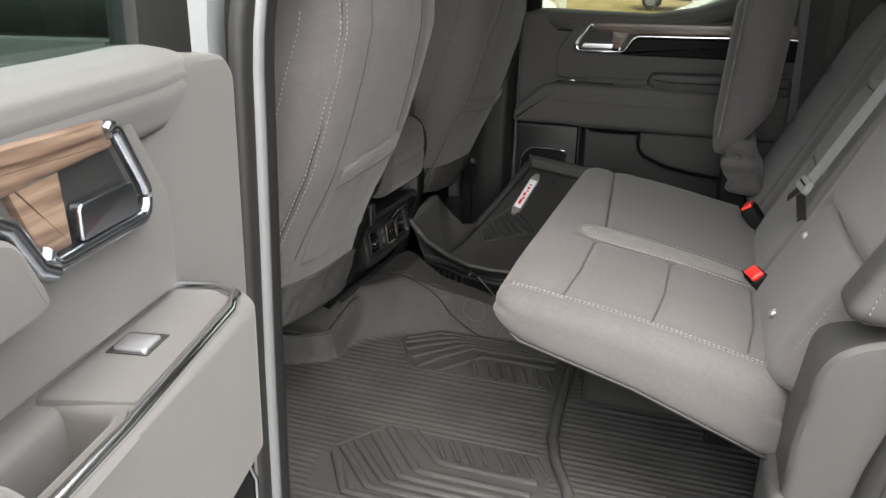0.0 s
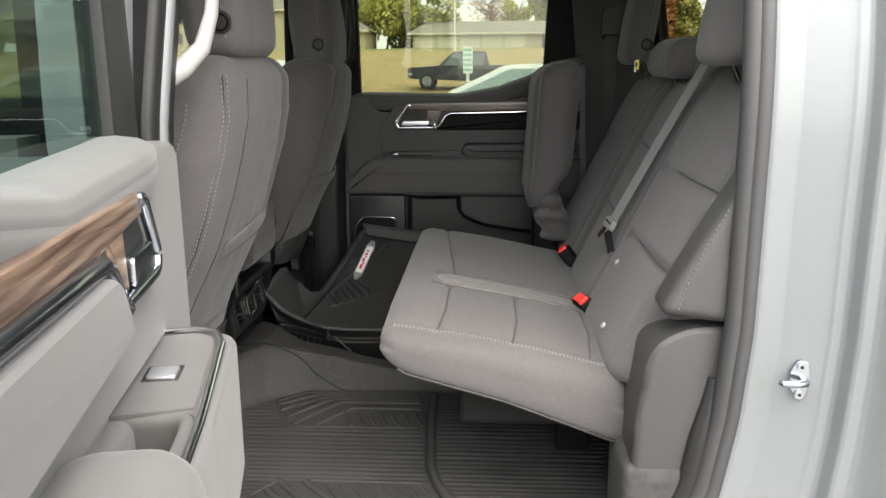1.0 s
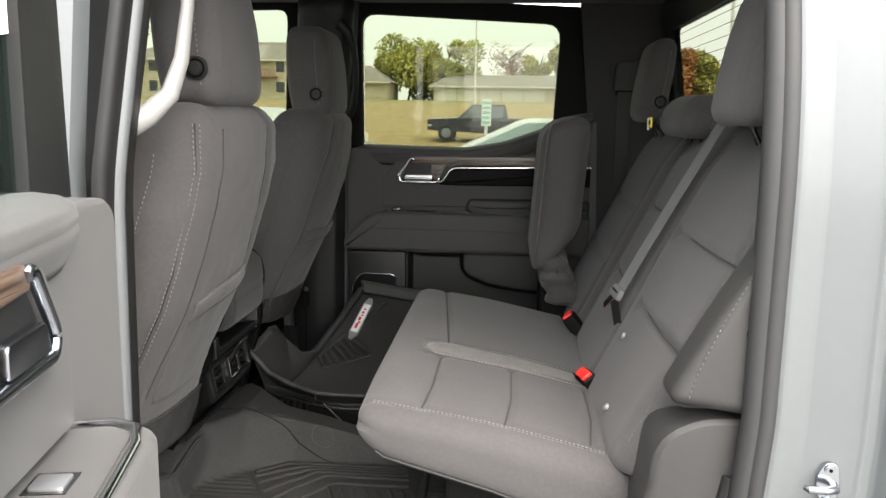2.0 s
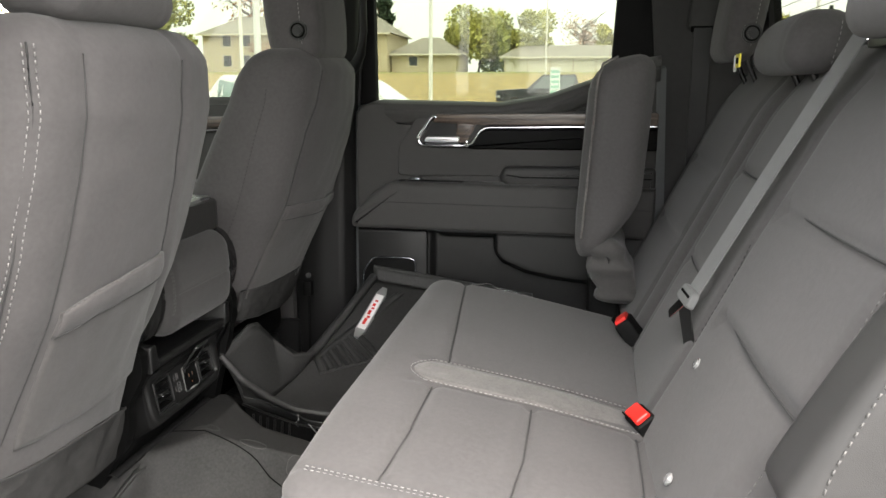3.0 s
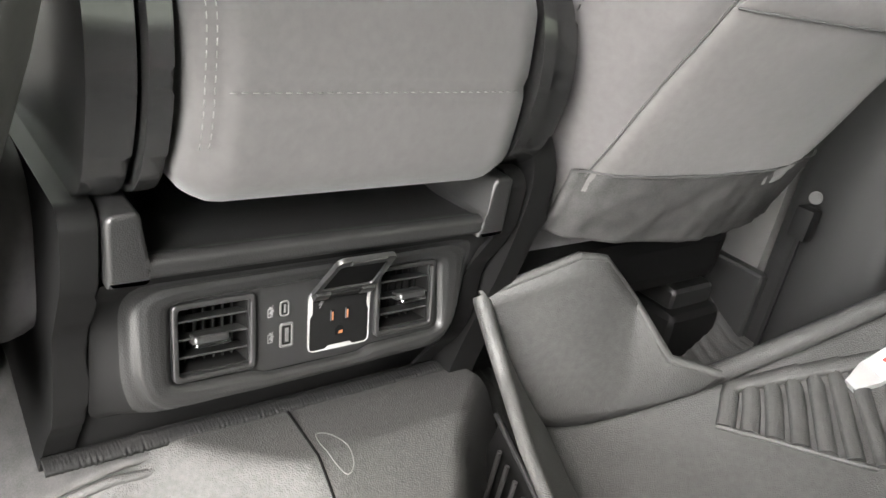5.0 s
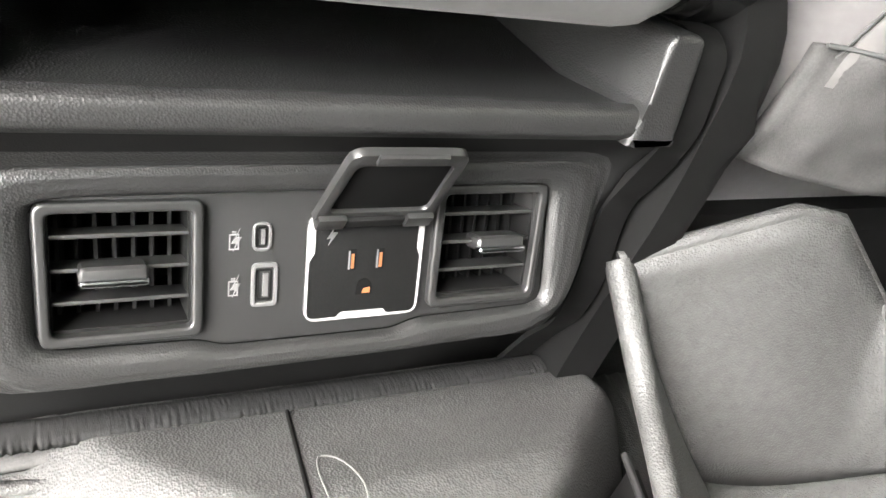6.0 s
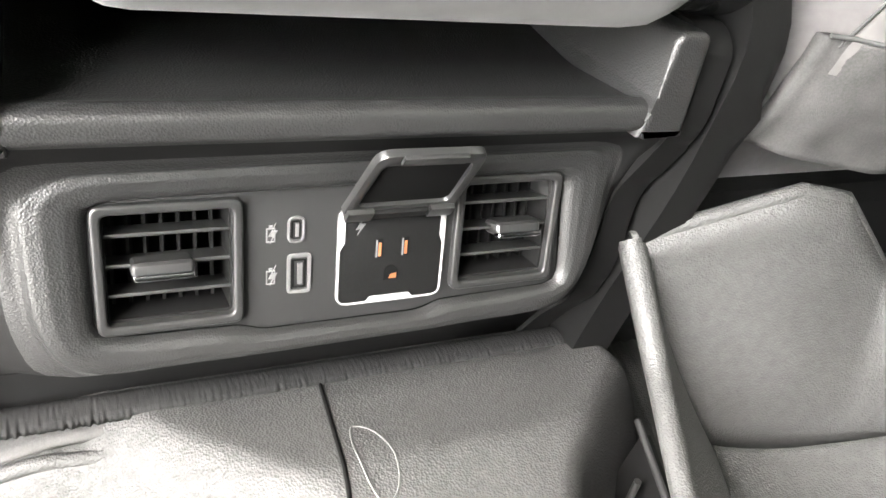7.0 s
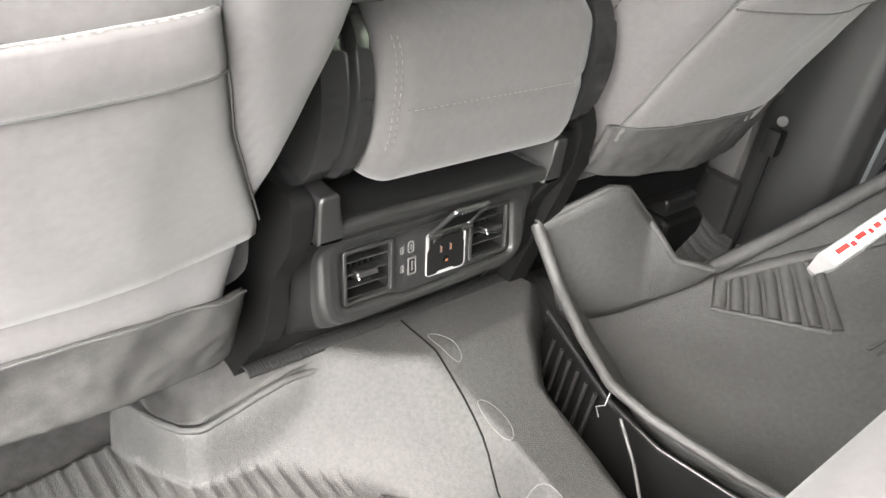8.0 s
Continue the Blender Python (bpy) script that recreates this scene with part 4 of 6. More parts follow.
bench = thing("bench_cushion", "charcoal cloth rear bench cushion folded down, with pale stitching", "car seat", (0, 0, 0))
link("cushion", soft_mesh("cushion", ((CU_X1 - CU_X0) / 2, (CU_Y1 - CU_Y0) / 2, 0.056), 0.046, 0.0075, cushion_shape), CLOTH, bench)
link("suede_strip", sheet_mesh("suede_strip", 40, 6, lambda u, v: (0.532 + 0.37 * u + 0.030 * (2 * v - 1) ** 2 * (1 - u), -0.332 + 0.08 * v, cushion_skin(0.532 + 0.37 * u, -0.332 + 0.08 * v) - 0.0032 + 0.0042 * math.sin(math.pi * v) ** 0.6), 0.006), SUEDE, bench, "light grey suede strip between the seat places")


def on_cushion(x, y, off=0.001):
    return (x, y, cushion_skin(x, y) + off)


for gx, ya, yb in ((0.568, -0.615, -0.34), (0.715, -0.615, -0.34), (0.865, -0.60, -0.34), (0.885, -0.245, 0.25)):
    part("seam", bm_tube([on_cushion(gx - 0.10 * max(0, -(ya + (yb - ya) * i / 16) - 0.50), ya + (yb - ya) * i / 16, -0.0075 if yb < -0.3 else -0.0035) for i in range(17)], 0.0014, 6), SEAM, bench, "", True, 80)
part("seam", bm_tube([on_cushion(far_seam_x(y), y, -0.0035) for y in [-0.235 + 0.49 * i / 16 for i in range(17)]], 0.0014, 6), SEAM, bench, "", True, 80)
link("stitching", stitch_mesh("stitching", [[on_cushion(0.475 + 0.44 * i / 20, -0.627, -0.0005) for i in range(21)], [on_cushion(0.475 + 0.44 * i / 20, -0.632, -0.002) for i in range(21)]], 0.0040, 0.0035, 0.0007), THREAD, bench)
link("stitching", stitch_mesh("stitching", [[on_cushion(0.557 + 0.32 * i / 20, y, 0.001) for i in range(21)] for y in (-0.336, -0.248)] + [[on_cushion(0.527 + 0.030 * (2 * i / 10 - 1) ** 2, -0.336 + 0.088 * i / 10, 0.001) for i in range(11)]], 0.0040, 0.0035, 0.0007), THREAD, bench)
part("piping", bm_tube([(0.485, -0.668, cushion_low(0.485) + 0.010)] + [(0.50 + 0.41 * i / 20, -0.671, cushion_low(0.50 + 0.41 * i / 20) + 0.006) for i in range(21)] + [(0.925, -0.66, cushion_low(0.92) + 0.03), (0.93, -0.66, cushion_low(0.92) + 0.085)], 0.0030, 8), TRIM, bench, "", True, 80)
part("underside_pan", bm_box((0.60, -0.60, 0.22), (0.88, 0.25, 0.30), 0.01), MATTE, bench)
for y in (-0.30, 0.15):
    part("hinge_leg", bm_box((0.82, y - 0.02, -0.012), (0.90, y + 0.02, 0.28), 0.006), MATTE, bench)

# folded-up cushion of the narrow seat
fold = thing("folded_cushion", "charcoal cloth rear seat cushion folded up against the backrest", "car seat", (0, 0, 0))


def fold_shape(p, n):
    z = 0.715 + p.z
    x = 0.842 + p.x
    x = 0.776 + (x - 0.776) * (1 - 0.60 * step(0.66 - z, 0.0, 0.17) ** 1.3)
    x += 0.014 * (z - 0.715) / 0.21 + groove(abs(p.y) - 0.18, 0.003, 0.006) * (1 if p.x > 0 else -1)
    return (x + 0.002 * noise.noise((p.y * 8, z * 8, 8)), 0.455 + p.y, z + (0.015 * p.x / 0.065 if p.z > 0.15 else 0))


link("cushion", soft_mesh("cushion", (0.066, 0.205, 0.212), 0.05, 0.014, fold_shape), CLOTH, fold)
part("edge_piping", bm_tube([(0.79 + 0.014 * (z - 0.715) / 0.21, 0.253, z) for z in [0.55 + 0.33 * i / 16 for i in range(17)]] + [(0.81, 0.255, 0.912), (0.84, 0.256, 0.926)], 0.003, 6), SUEDE, fold, "", True, 80)
def skirt_fold(p, n):
    """Loose cloth gathered below the cushion, drawn back towards the hinge."""
    k = p.z / 0.07
    fold = 0.006 * math.sin(p.z * 95 + p.y * 11) + 0.004 * math.sin(p.z * 170 - p.y * 23)
    return (0.846 + p.x * (1.0 - 0.12 * k) - 0.30 * p.z + fold * (1 if p.x < 0 else -0.6), 0.432 + p.y * (1 + 0.12 * k) + 0.5 * fold, 0.476 + p.z + 0.006 * math.sin(p.y * 19))


link("cloth_skirt", soft_mesh("cloth_skirt", (0.045, 0.165, 0.078), 0.034, 0.007, skirt_fold), CLOTH_DARK, fold, "crumpled cloth skirt below the cushion")
part("hinge", bm_box((0.80, 0.34, -0.012), (0.87, 0.40, 0.45), 0.01), MATTE, fold)
part("hinge", bm_box((0.80, 0.56, -0.012), (0.87, 0.62, 0.45), 0.01), MATTE, fold)


# backrests
def backrest(name, y0, y1, label, seams):
    b = thing(name, label, "car seat", (0, 0, 0), "rear backrests")
    hy, hz = (y1 - y0) / 2, 0.30

    def shape(p, n):
        z = 0.635 + p.z * 0.985
        y = (y0 + y1) / 2 + p.y
        x = 0.895 + 0.49 * (z - 0.39) + 0.055 + p.x
        if p.x < 0:
            g = 0.0
            for kind, at, lo, hi in seams:
                if kind == "h" and lo < y < hi:
                    g += groove(z - at, 0.010, 0.009)
                if kind == "v" and lo < z < hi:
                    g += groove(y - at, 0.009, 0.009)
            x -= g
            x -= 0.012 * math.cos(math.pi * p.y / (2 * hy)) + 0.002 * noise.noise((y * 7, z * 7, 4))
            x += 0.02 * math.exp(-((z - 0.90) / 0.05) ** 2)
        x += 0.085 * step(-y, 0.64, 0.73) * step(-z, -0.54, -0.42)
        return (x, y, z)

    link("pad", soft_mesh("pad", (0.055, hy, hz), 0.042, 0.010, shape), CLOTH, b)
    return b


wide = backrest("wide_backrest", -0.735, 0.118, "charcoal cloth wide rear backrest, upright, with sewn seams", (("h", 0.706, -0.70, -0.32), ("h", 0.558, -0.70, -0.335), ("v", -0.285, 0.36, 0.88), ("v", -0.70, 0.36, 0.84), ("v", 0.07, 0.36, 0.88), ("h", 0.72, -0.22, 0.06), ("h", 0.56, -0.22, 0.06)))
narrow = backrest("narrow_backrest", 0.124, 0.665, "charcoal cloth narrow rear backrest behind the folded cushion", (("h", 0.70, 0.22, 0.58), ("h", 0.56, 0.22, 0.58), ("v", 0.20, 0.36, 0.88), ("v", 0.60, 0.36, 0.84)))
back_x = lambda z: 0.895 + 0.49 * (z - 0.39) - 0.012
link("stitching", stitch_mesh("stitching", [[(back_x(z) + 0.004, -0.712, z) for z in [0.42 + 0.42 * i / 20 for i in range(21)]]], 0.005, 0.004, 0.0007), DULL_THREAD, wide)
link("stitching", stitch_mesh("stitching", [[(back_x(z) + 0.002, interp(z, [0.42, 0.50, 0.62, 0.76], [-0.39, -0.30, -0.29, -0.225]), z) for z in [0.42 + 0.34 * i / 20 for i in range(21)]]], 0.005, 0.004, 0.0007), SEAM, wide)
for z0, ya, yb in ((0.706, -0.70, -0.32), (0.558, -0.70, -0.335), (0.72, -0.20, 0.06), (0.56, -0.20, 0.06)):
    part("seam", bm_tube([(back_x(z0) + 0.008 + 0.006 * (2 * i / 16 - 1) ** 2, ya + (yb - ya) * i / 16, z0) for i in range(17)], 0.0014, 6), SEAM, wide, "", True, 80)
for y, z in ((-0.37, 0.50), (-0.52, 0.405)):
    part("snap_button", bm_cyl((back_x(z) - 0.001, y, z), (-1, 0, 0.49), 0.008, 0.006, 14, 0.002), SILVER, wide)
for y0, y1, ob in ((-0.56, -0.22, wide), (0.28, 0.58, narrow)):
    part("headrest_bezel", bm_slab(rounded([(1.15, y0), (1.23, y0 + 0.02), (1.23, y1 - 0.02), (1.15, y1)], 0.02), XY, 0.918, 0.935, 0.005), SATIN, ob, "", True)
G2 = "rear headrests"
headrest((1.112, 0.490, 1.037), 0.040, 0.112, 0.118, "charcoal cloth outboard rear headrest", G2, 0.018, (0.004, -0.060), 0.05, 0.035)
headrest((1.122, -0.505, 1.040), 0.042, 0.118, 0.121, "charcoal cloth outboard rear headrest", G2, 0.024, None, 0.05, 0.035)
headrest((1.132, 0.045, 0.936), 0.048, 0.142, 0.050, "low charcoal cloth middle rear headrest", G2, 0.01, None, 0.02, 0.02)
tag = thing("hang_tag", "yellow and black printed tag hanging under the headrest", "tag", (1.09, 0.36, 0.918))
part("tag_card", bm_box((-0.004, -0.03, -0.012), (0.0, 0.01, 0.016), 0.001), YELLOW, tag)
part("tag_print", bm_box((-0.006, -0.024, -0.004), (-0.0045, -0.004, 0.008)), DEEP, tag)
part("tag_strip", bm_box((-0.004, 0.016, -0.02), (0.0, 0.03, 0.014), 0.001), WHITE, tag)

# fixed bolster beside the seat and its plastic base cover
bol = thing("side_bolster", "charcoal cloth side bolster beside the rear backrest", "car seat", (0, 0, 0))
link("pad", soft_mesh("pad", (0.075, 0.046, 0.158), 0.020, 0.012, lambda p, n: (1.0845 + p.x * (1 - 0.35 * step(p.z, -0.1, 0.158)) + 0.44 * p.z, -0.752 + p.y, 0.663 + p.z + 0.14 * p.x * step(-p.z, 0.05, 0.175) * -1)), VINYL, bol)
link("stitching", stitch_mesh("stitching", [[(interp(z, [0.515, 0.56, 0.635, 0.78], [0.968, 0.979, 1.010, 1.083]) + d, -0.7985, z) for z in [0.525 + 0.26 * i / 20 for i in range(21)]] for d in (0.0,)], 0.005, 0.004, 0.0010), DULL_THREAD, bol)
part("coat_knob", bm_cyl((1.062, -0.795, 0.627), (0, 1, 0.3), 0.016, 0.03, 16, 0.005), MATTE, bol, "", True)
cov = thing("seat_side_cover", "dark plastic side cover under the rear seat bolster", "seat trim", (0, 0, 0))
part("cover", bm_slab(rounded([(0.910, 0.190), (0.914, 0.34), (0.934, 0.455), (0.995, 0.490), (1.16, 0.492), (1.16, 0.19)], [0.03, 0.05, 0.06, 0.05, 0.03, 0.03]), XZ, 0.66, 0.784, 0.018, 3), VINYL, cov, "", True)
part("carpet_foot", bm_box((0.896, -0.792, -0.02), (1.13, -0.60, 0.235), 0.028, 4), CARPET, cov, "charcoal carpet wrapped foot", True)

# seat belt and buckles
belt = thing("seat_belt", "grey webbing seat belt with a chrome tongue, lying over the backrest", "seat belt", (0, 0, 0))


def strap(pts, w, mat=BELT):
    pts = [Vector(p) for p in pts]
    bm = bmesh.new()
    rings = []
    for i, p in enumerate(pts):
        t = (pts[min(i + 1, len(pts) - 1)] - pts[max(i - 1, 0)]).normalized()
        side = t.cross(Vector((-0.85, -0.30, 0.40))).normalized()
        nn = side.cross(t).normalized() * 0.0008
        rings.append([bm.verts.new(p + side * w + nn), bm.verts.new(p - side * w + nn), bm.verts.new(p - side * w - nn), bm.verts.new(p + side * w - nn)])
    for a, b in zip(rings, rings[1:]):
        for j in range(4):
            bm.faces.new((a[j - 1], a[j], b[j], b[j - 1]))
    bm.faces.new(rings[0])
    bm.faces.new(rings[-1][::-1])
    return part("webbing", bm, mat, belt)


strap([(1.21, -0.255, 0.940), (1.175, -0.262, 0.960), (1.135, -0.275, 0.945), (1.03, -0.266, 0.745), (0.937, -0.255, 0.560)], 0.0165)
strap([(0.930, -0.256, 0.548), (0.940, -0.268, 0.49), (0.930, -0.285, 0.43), (0.915, -0.295, 0.375)], 0.014, TRIM)
up_belt = Vector((0.198, -0.020, 0.385)).normalized()
off_belt = Vector((-0.88, -0.22, 0.42))
off_belt = (off_belt - up_belt * off_belt.dot(up_belt)).normalized()
TM = Matrix((up_belt.cross(off_belt), up_belt, off_belt)).transposed().to_4x4()
TM.translation = Vector((0.938, -0.255, 0.562)) + off_belt * 0.004
part("tongue", bm_slab(rounded([(-0.027, -0.012), (0.027, -0.012), (0.022, 0.014), (-0.022, 0.014)], 0.008), TM, -0.005, 0.006, 0.004, 3), BELT, belt, "grey plastic tongue grip", True)
part("tongue_slot", bm_slab(rounded([(-0.017, 0.001), (0.017, 0.001), (0.017, 0.005), (-0.017, 0.005)], 0.0015), TM, 0.0055, 0.0066), DEEP, belt)
part("tongue_blade", bm_slab(rounded([(-0.010, -0.046), (0.008, -0.046), (0.011, -0.008), (-0.011, -0.008)], 0.004), TM @ Matrix.Rotation(radians(-24), 4, "Z"), -0.0008, 0.0012, 0.0004), CHROME, belt, "chrome tongue blade")
for x, y, z, rz in ((0.872, -0.31, 0.392, 20), (0.868, 0.115, 0.412, -8)):
    bk = thing("belt_buckle", "black seat belt buckle with a red release button", "buckle", (x, y, z), "seat belt buckles")
    bk.rotation_euler = (0, radians(-38), radians(rz))
    part("shell", bm_box((-0.017, -0.026, -0.085), (0.017, 0.026, 0.006), 0.007, 3), MATTE, bk, "", True)
    part("red_button", bm_box((-0.0125, -0.021, 0.004), (0.0125, 0.021, 0.013), 0.004, 3), RED, bk, "red press button", True)
    part("slot", bm_box((-0.0155, -0.014, 0.004), (-0.0135, 0.014, 0.0186)), DEEP, bk)

# ---- doors ----
def side_matrix(s):
    """(u, v, w) -> x, z and w metres inward from the door's inner panel."""
    return Matrix(((1, 0, 0, 0), (0, 0, -s, s * 0.765), (0, 1, 0, 0), (0, 0, 0, 1)))


def belt_z(x):
    return interp(x, [0.14, 0.19, 0.55, 0.68, 0.80, 0.87, 1.0], [0.822, 0.826, 0.82, 0.842, 0.885, 0.925, 0.95])


def rear_door(s, label, name):
    d = thing(name, label, "car door", (0, 0, 0), "rear doors", "structure")
    M = side_matrix(s)
    P = lambda x, z, w: M @ Vector((x, z, w))
    x0 = 0.142 if s > 0 else 0.075
    xs = [0.19, 0.30, 0.42, 0.55, 0.62, 0.68, 0.74, 0.80, 0.87, 0.96]
    # outer shell and upper frame
    part("shell", bm_slab([(0.12, -0.05), (0.12, 0.80)] + [(x, belt_z(x) - 0.02) for x in xs] + [(1.0, 0.93), (1.02, 0.40), (0.97, 0.10), (0.90, -0.05)], M, -0.20, -0.03, 0.03), BODY, d, "silver-grey painted door shell", True)
    win = rounded([(0.192, 0.80)] + [(0.60, 0.80), (0.70, 0.82), (0.842, 0.90), (0.858, 1.235), (0.187, 1.268)], [0.0, 0.0, 0.0, 0.02, 0.05, 0.05])
    part("window_frame", bm_slab([(x0, 0.76), (x0 + 0.02, 1.325), (0.92, 1.292), (0.975, 0.93), (0.97, 0.80)], M, -0.075, -0.045, 0.006, 2, [win]), MATTE if s > 0 else TRIM, d, "dark window surround", True)
    g = part("window_glass", bm_slab([(0.16, 0.79), (0.17, 1.29), (0.88, 1.26), (0.88, 0.80)], M, -0.062, -0.058), TINT if s < 0 else GLASS, d, "lightly tinted side window")
    # inner panel
    base = rounded([(x0, 0.05), (x0, 0.795), (x0 + 0.023, 0.815)] + [(x, belt_z(x) - 0.006) for x in xs] + [(0.975, 0.50), (0.93, 0.05)], [0.02, 0.02, 0.02] + [0] * 10 + [0.03, 0.03])
    part("inner_panel", bm_slab(base, M, -0.05, 0.0, 0.012, 3), SOFT, d, "", True, 30)

    def cap(u, v):
        """A broad padded sill that rolls from the trim up to the glass."""
        x = x0 + 0.003 + (0.967 - x0) * u
        w, z = (interp(v, [0, 0.15, 0.35, 0.55, 0.75, 1.0], c) for c in ([0.004, 0.014, 0.011, -0.006, -0.03, -0.058], [-0.050, -0.020, -0.006, 0.002, 0.005, 0.003]))
        w -= 0.03 * (1 - step(x, x0, 0.30))
        return P(x, belt_z(x) + z - 0.012 * (1 - step(x, x0, 0.22)), w)

    link("sill_cap", sheet_mesh("sill_cap", 50, 24, cap, (0, 0, -0.012)), SOFT, d, "broad padded door sill")
    # upper pad with wood, chrome and handle
    part("upper_pad", bm_slab(rounded([(0.266, 0.62), (0.267, 0.708), (0.330, 0.797), (0.97, 0.805), (0.97, 0.63)], 0.015), M, 0.0, 0.010, 0.006, 3), SOFT, d, "", True)
    part("wood_trim", bm_slab(rounded([(0.372, 0.792), (0.97, 0.800), (0.97, 0.768), (0.512, 0.764), (0.366, 0.770)], 0.006), M, 0.010, 0.019, 0.004, 3), WOOD, d, "dark walnut trim strip", True)
    part("wood_leg", bm_slab(rounded([(0.436, 0.772), (0.490, 0.772), (0.462, 0.714), (0.430, 0.714)], 0.004), M, 0.009, 0.018, 0.003, 3), WOOD, d, "", True)
    # Near door's chrome parts are toned down in colour against the sky they mirror.
    part("chrome_strip", bm_tube([P(*q) for q in ((0.462, 0.706, 0.021), (0.478, 0.714, 0.021), (0.500, 0.748, 0.021), (0.516, 0.757, 0.021), (0.60, 0.758, 0.021), (0.78, 0.762, 0.021), (0.97, 0.764, 0.021))], 0.0050 if s > 0 else 0.0085, 8), CHROME if s > 0 else DCHROME, d, "chrome strip under the wood", True, 80)
    ring = rounded([(0.368, 0.790), (0.326, 0.726), (0.332, 0.707), (0.455, 0.707), (0.466, 0.716)], 0.012)
    part("handle_bezel", bm_tube([P(u, v, 0.019) for u, v in ring], 0.0062, 8), CHROME if s > 0 else DCHROME, d, "chrome handle surround", True, 80)
    # Not sunk into the pad: the dark colour stands in for the recess's shade.
    part("handle_recess", bm_slab(rounded([(0.372, 0.782), (0.336, 0.726), (0.340, 0.714), (0.432, 0.714), (0.446, 0.772)], 0.01), M, 0.008, 0.0125, 0.0), TRIM, d, "flat plate darkened as the shaded handle recess")
    hd = part("door_handle", bm_slab(rounded([(0.344, 0.715), (0.350, 0.731), (0.444, 0.732), (0.440, 0.715)] if s > 0 else [(0.341, 0.713), (0.350, 0.741), (0.424, 0.741), (0.424, 0.713)], 0.006), M, 0.014, 0.028 if s > 0 else 0.022, 0.005 if s > 0 else 0.003, 3), BRUSHED if s > 0 else DCHROME, d, "chrome pull handle", True)
    pad = [(0.505, 0.752), (0.97, 0.758), (0.97, 0.700), (0.455, 0.698)] if s > 0 else [(0.508, 0.748), (0.97, 0.754), (0.97, 0.668), (0.475, 0.688)]
    # Far pad is black to paint the shadow under the handle; near pad stays grey.
    part("dark_pad", bm_slab(rounded(pad, [0.02, 0.0, 0.0, 0.02]), M, 0.008, 0.022 if s > 0 else 0.034, 0.009, 3), MATTE if s > 0 else SOFT, d, "soft pad under the trim, blackened for shade on the far door", True)
    if s > 0:
        part("pull_pad", bm_slab(rounded([(0.552, 0.618), (0.566, 0.653), (0.97, 0.657), (0.97, 0.570), (0.632, 0.570)], 0.014), M, 0.008, 0.045, 0.014, 4), VINYL, d, "padded armrest pull", True)
        part("pull_seam", bm_tube([P(0.575, 0.632, 0.046), (P(0.62, 0.626, 0.0475)), P(0.96, 0.628, 0.0475)], 0.0016, 6), THREAD if s < 0 else DEEP, d)
    # armrest ledge with window switch
    led = part("armrest_ledge", bm_slab(rounded([(0.242, 0.610), (0.97, 0.604), (0.97, 0.470), (0.145, 0.480), (0.146, 0.515)], [0.05, 0.0, 0.0, 0.012, 0.03]), M, -0.01, 0.075 if s > 0 else 0.02, 0.016, 4), SOFT, d, "broad armrest ledge", True)
    part("ledge_seam", bm_tube([P(x, interp(x, [0.16, 0.215, 0.24, 0.96], [0.512, 0.548, 0.553, 0.548]), (0.076 if s > 0 else 0.021)) for x in [0.16 + 0.8 * i / 30 for i in range(31)]], 0.0008, 6), SEAM, led)
    if s > 0:
        # Flush plate; its black colour stands in for the depth shade of a recess.
        part("switch_slot", bm_box(P(0.275, 0.603, 0.012), P(0.455, 0.6095, 0.046)), MATTE, led, "black plate painting the shaded recess of the window switch")
    k0 = 0.300 if s > 0 else 0.358
    sw = part("window_switch", bm_box(P(k0, 0.612, 0.010), P(k0 + 0.038, 0.6145, 0.044)), SATIN, led, "window switch with a bright key")
    part("switch_key", bm_slab(rounded([(k0 + 0.006, 0.013), (k0 + 0.034, 0.013), (k0 + 0.034, 0.041), (k0 + 0.006, 0.041)], 0.004), Matrix(((1, 0, 0, 0), (0, -s, 0, s * 0.765), (0, 0, 1, 0), (0, 0, 0, 1))), 0.6135, 0.6168, 0.0014), BRUSHED if s < 0 else DCHROME, sw, "", True)
    if s < 0:
        # the ledge as a deep shelf with a pull cup sunk into it
        MP = Matrix(((1, 0, 0, 0), (0, -s, 0, s * 0.765), (0, 0, 1, 0), (0, 0, 0, 1)))
        cup = rounded([(0.470, -0.004), (0.472, 0.060), (0.80, 0.060), (0.80, -0.004)], 0.012)
        part("shelf", bm_slab(rounded([(0.235, -0.02), (0.235, 0.055), (0.262, 0.084), (0.55, 0.094), (0.97, 0.094), (0.97, -0.02)], [0.0, 0.02, 0.03, 0.05, 0.0, 0.0], 6), MP, 0.46, 0.611, 0.012, 4, [cup]), SOFT, led, "deep armrest shelf", True, 50)
        link("armrest_pad", soft_mesh("armrest_pad", (0.20, 0.055, 0.05), 0.04, 0.016, lambda p, n: P(0.785 + p.x, 0.602 + p.z, 0.050 + p.y)), SOFT, led, "rounded padded armrest")
        part("cup_floor", bm_box(P(0.47, 0.47, 0.0), P(0.81, 0.50, 0.06)), MATTE, led, "dark pull cup")
        part("switch_plate", bm_slab(rounded([(0.262, -0.004), (0.255, 0.040), (0.275, 0.062), (0.462, 0.070), (0.470, -0.004)], [0.02, 0.01, 0.02, 0.004, 0.004]), MP, 0.608, 0.6135, 0.002), SOFT, led, "", True)
        part("chrome_edge", bm_tube([P(*q) for q in ((0.250, 0.612, -0.005), (0.248, 0.613, 0.040), (0.262, 0.613, 0.062), (0.30, 0.613, 0.072), (0.50, 0.6125, 0.080), (0.96, 0.612, 0.082))], 0.0055, 8), CHROME, led, "bright metal edge strip", True, 80)
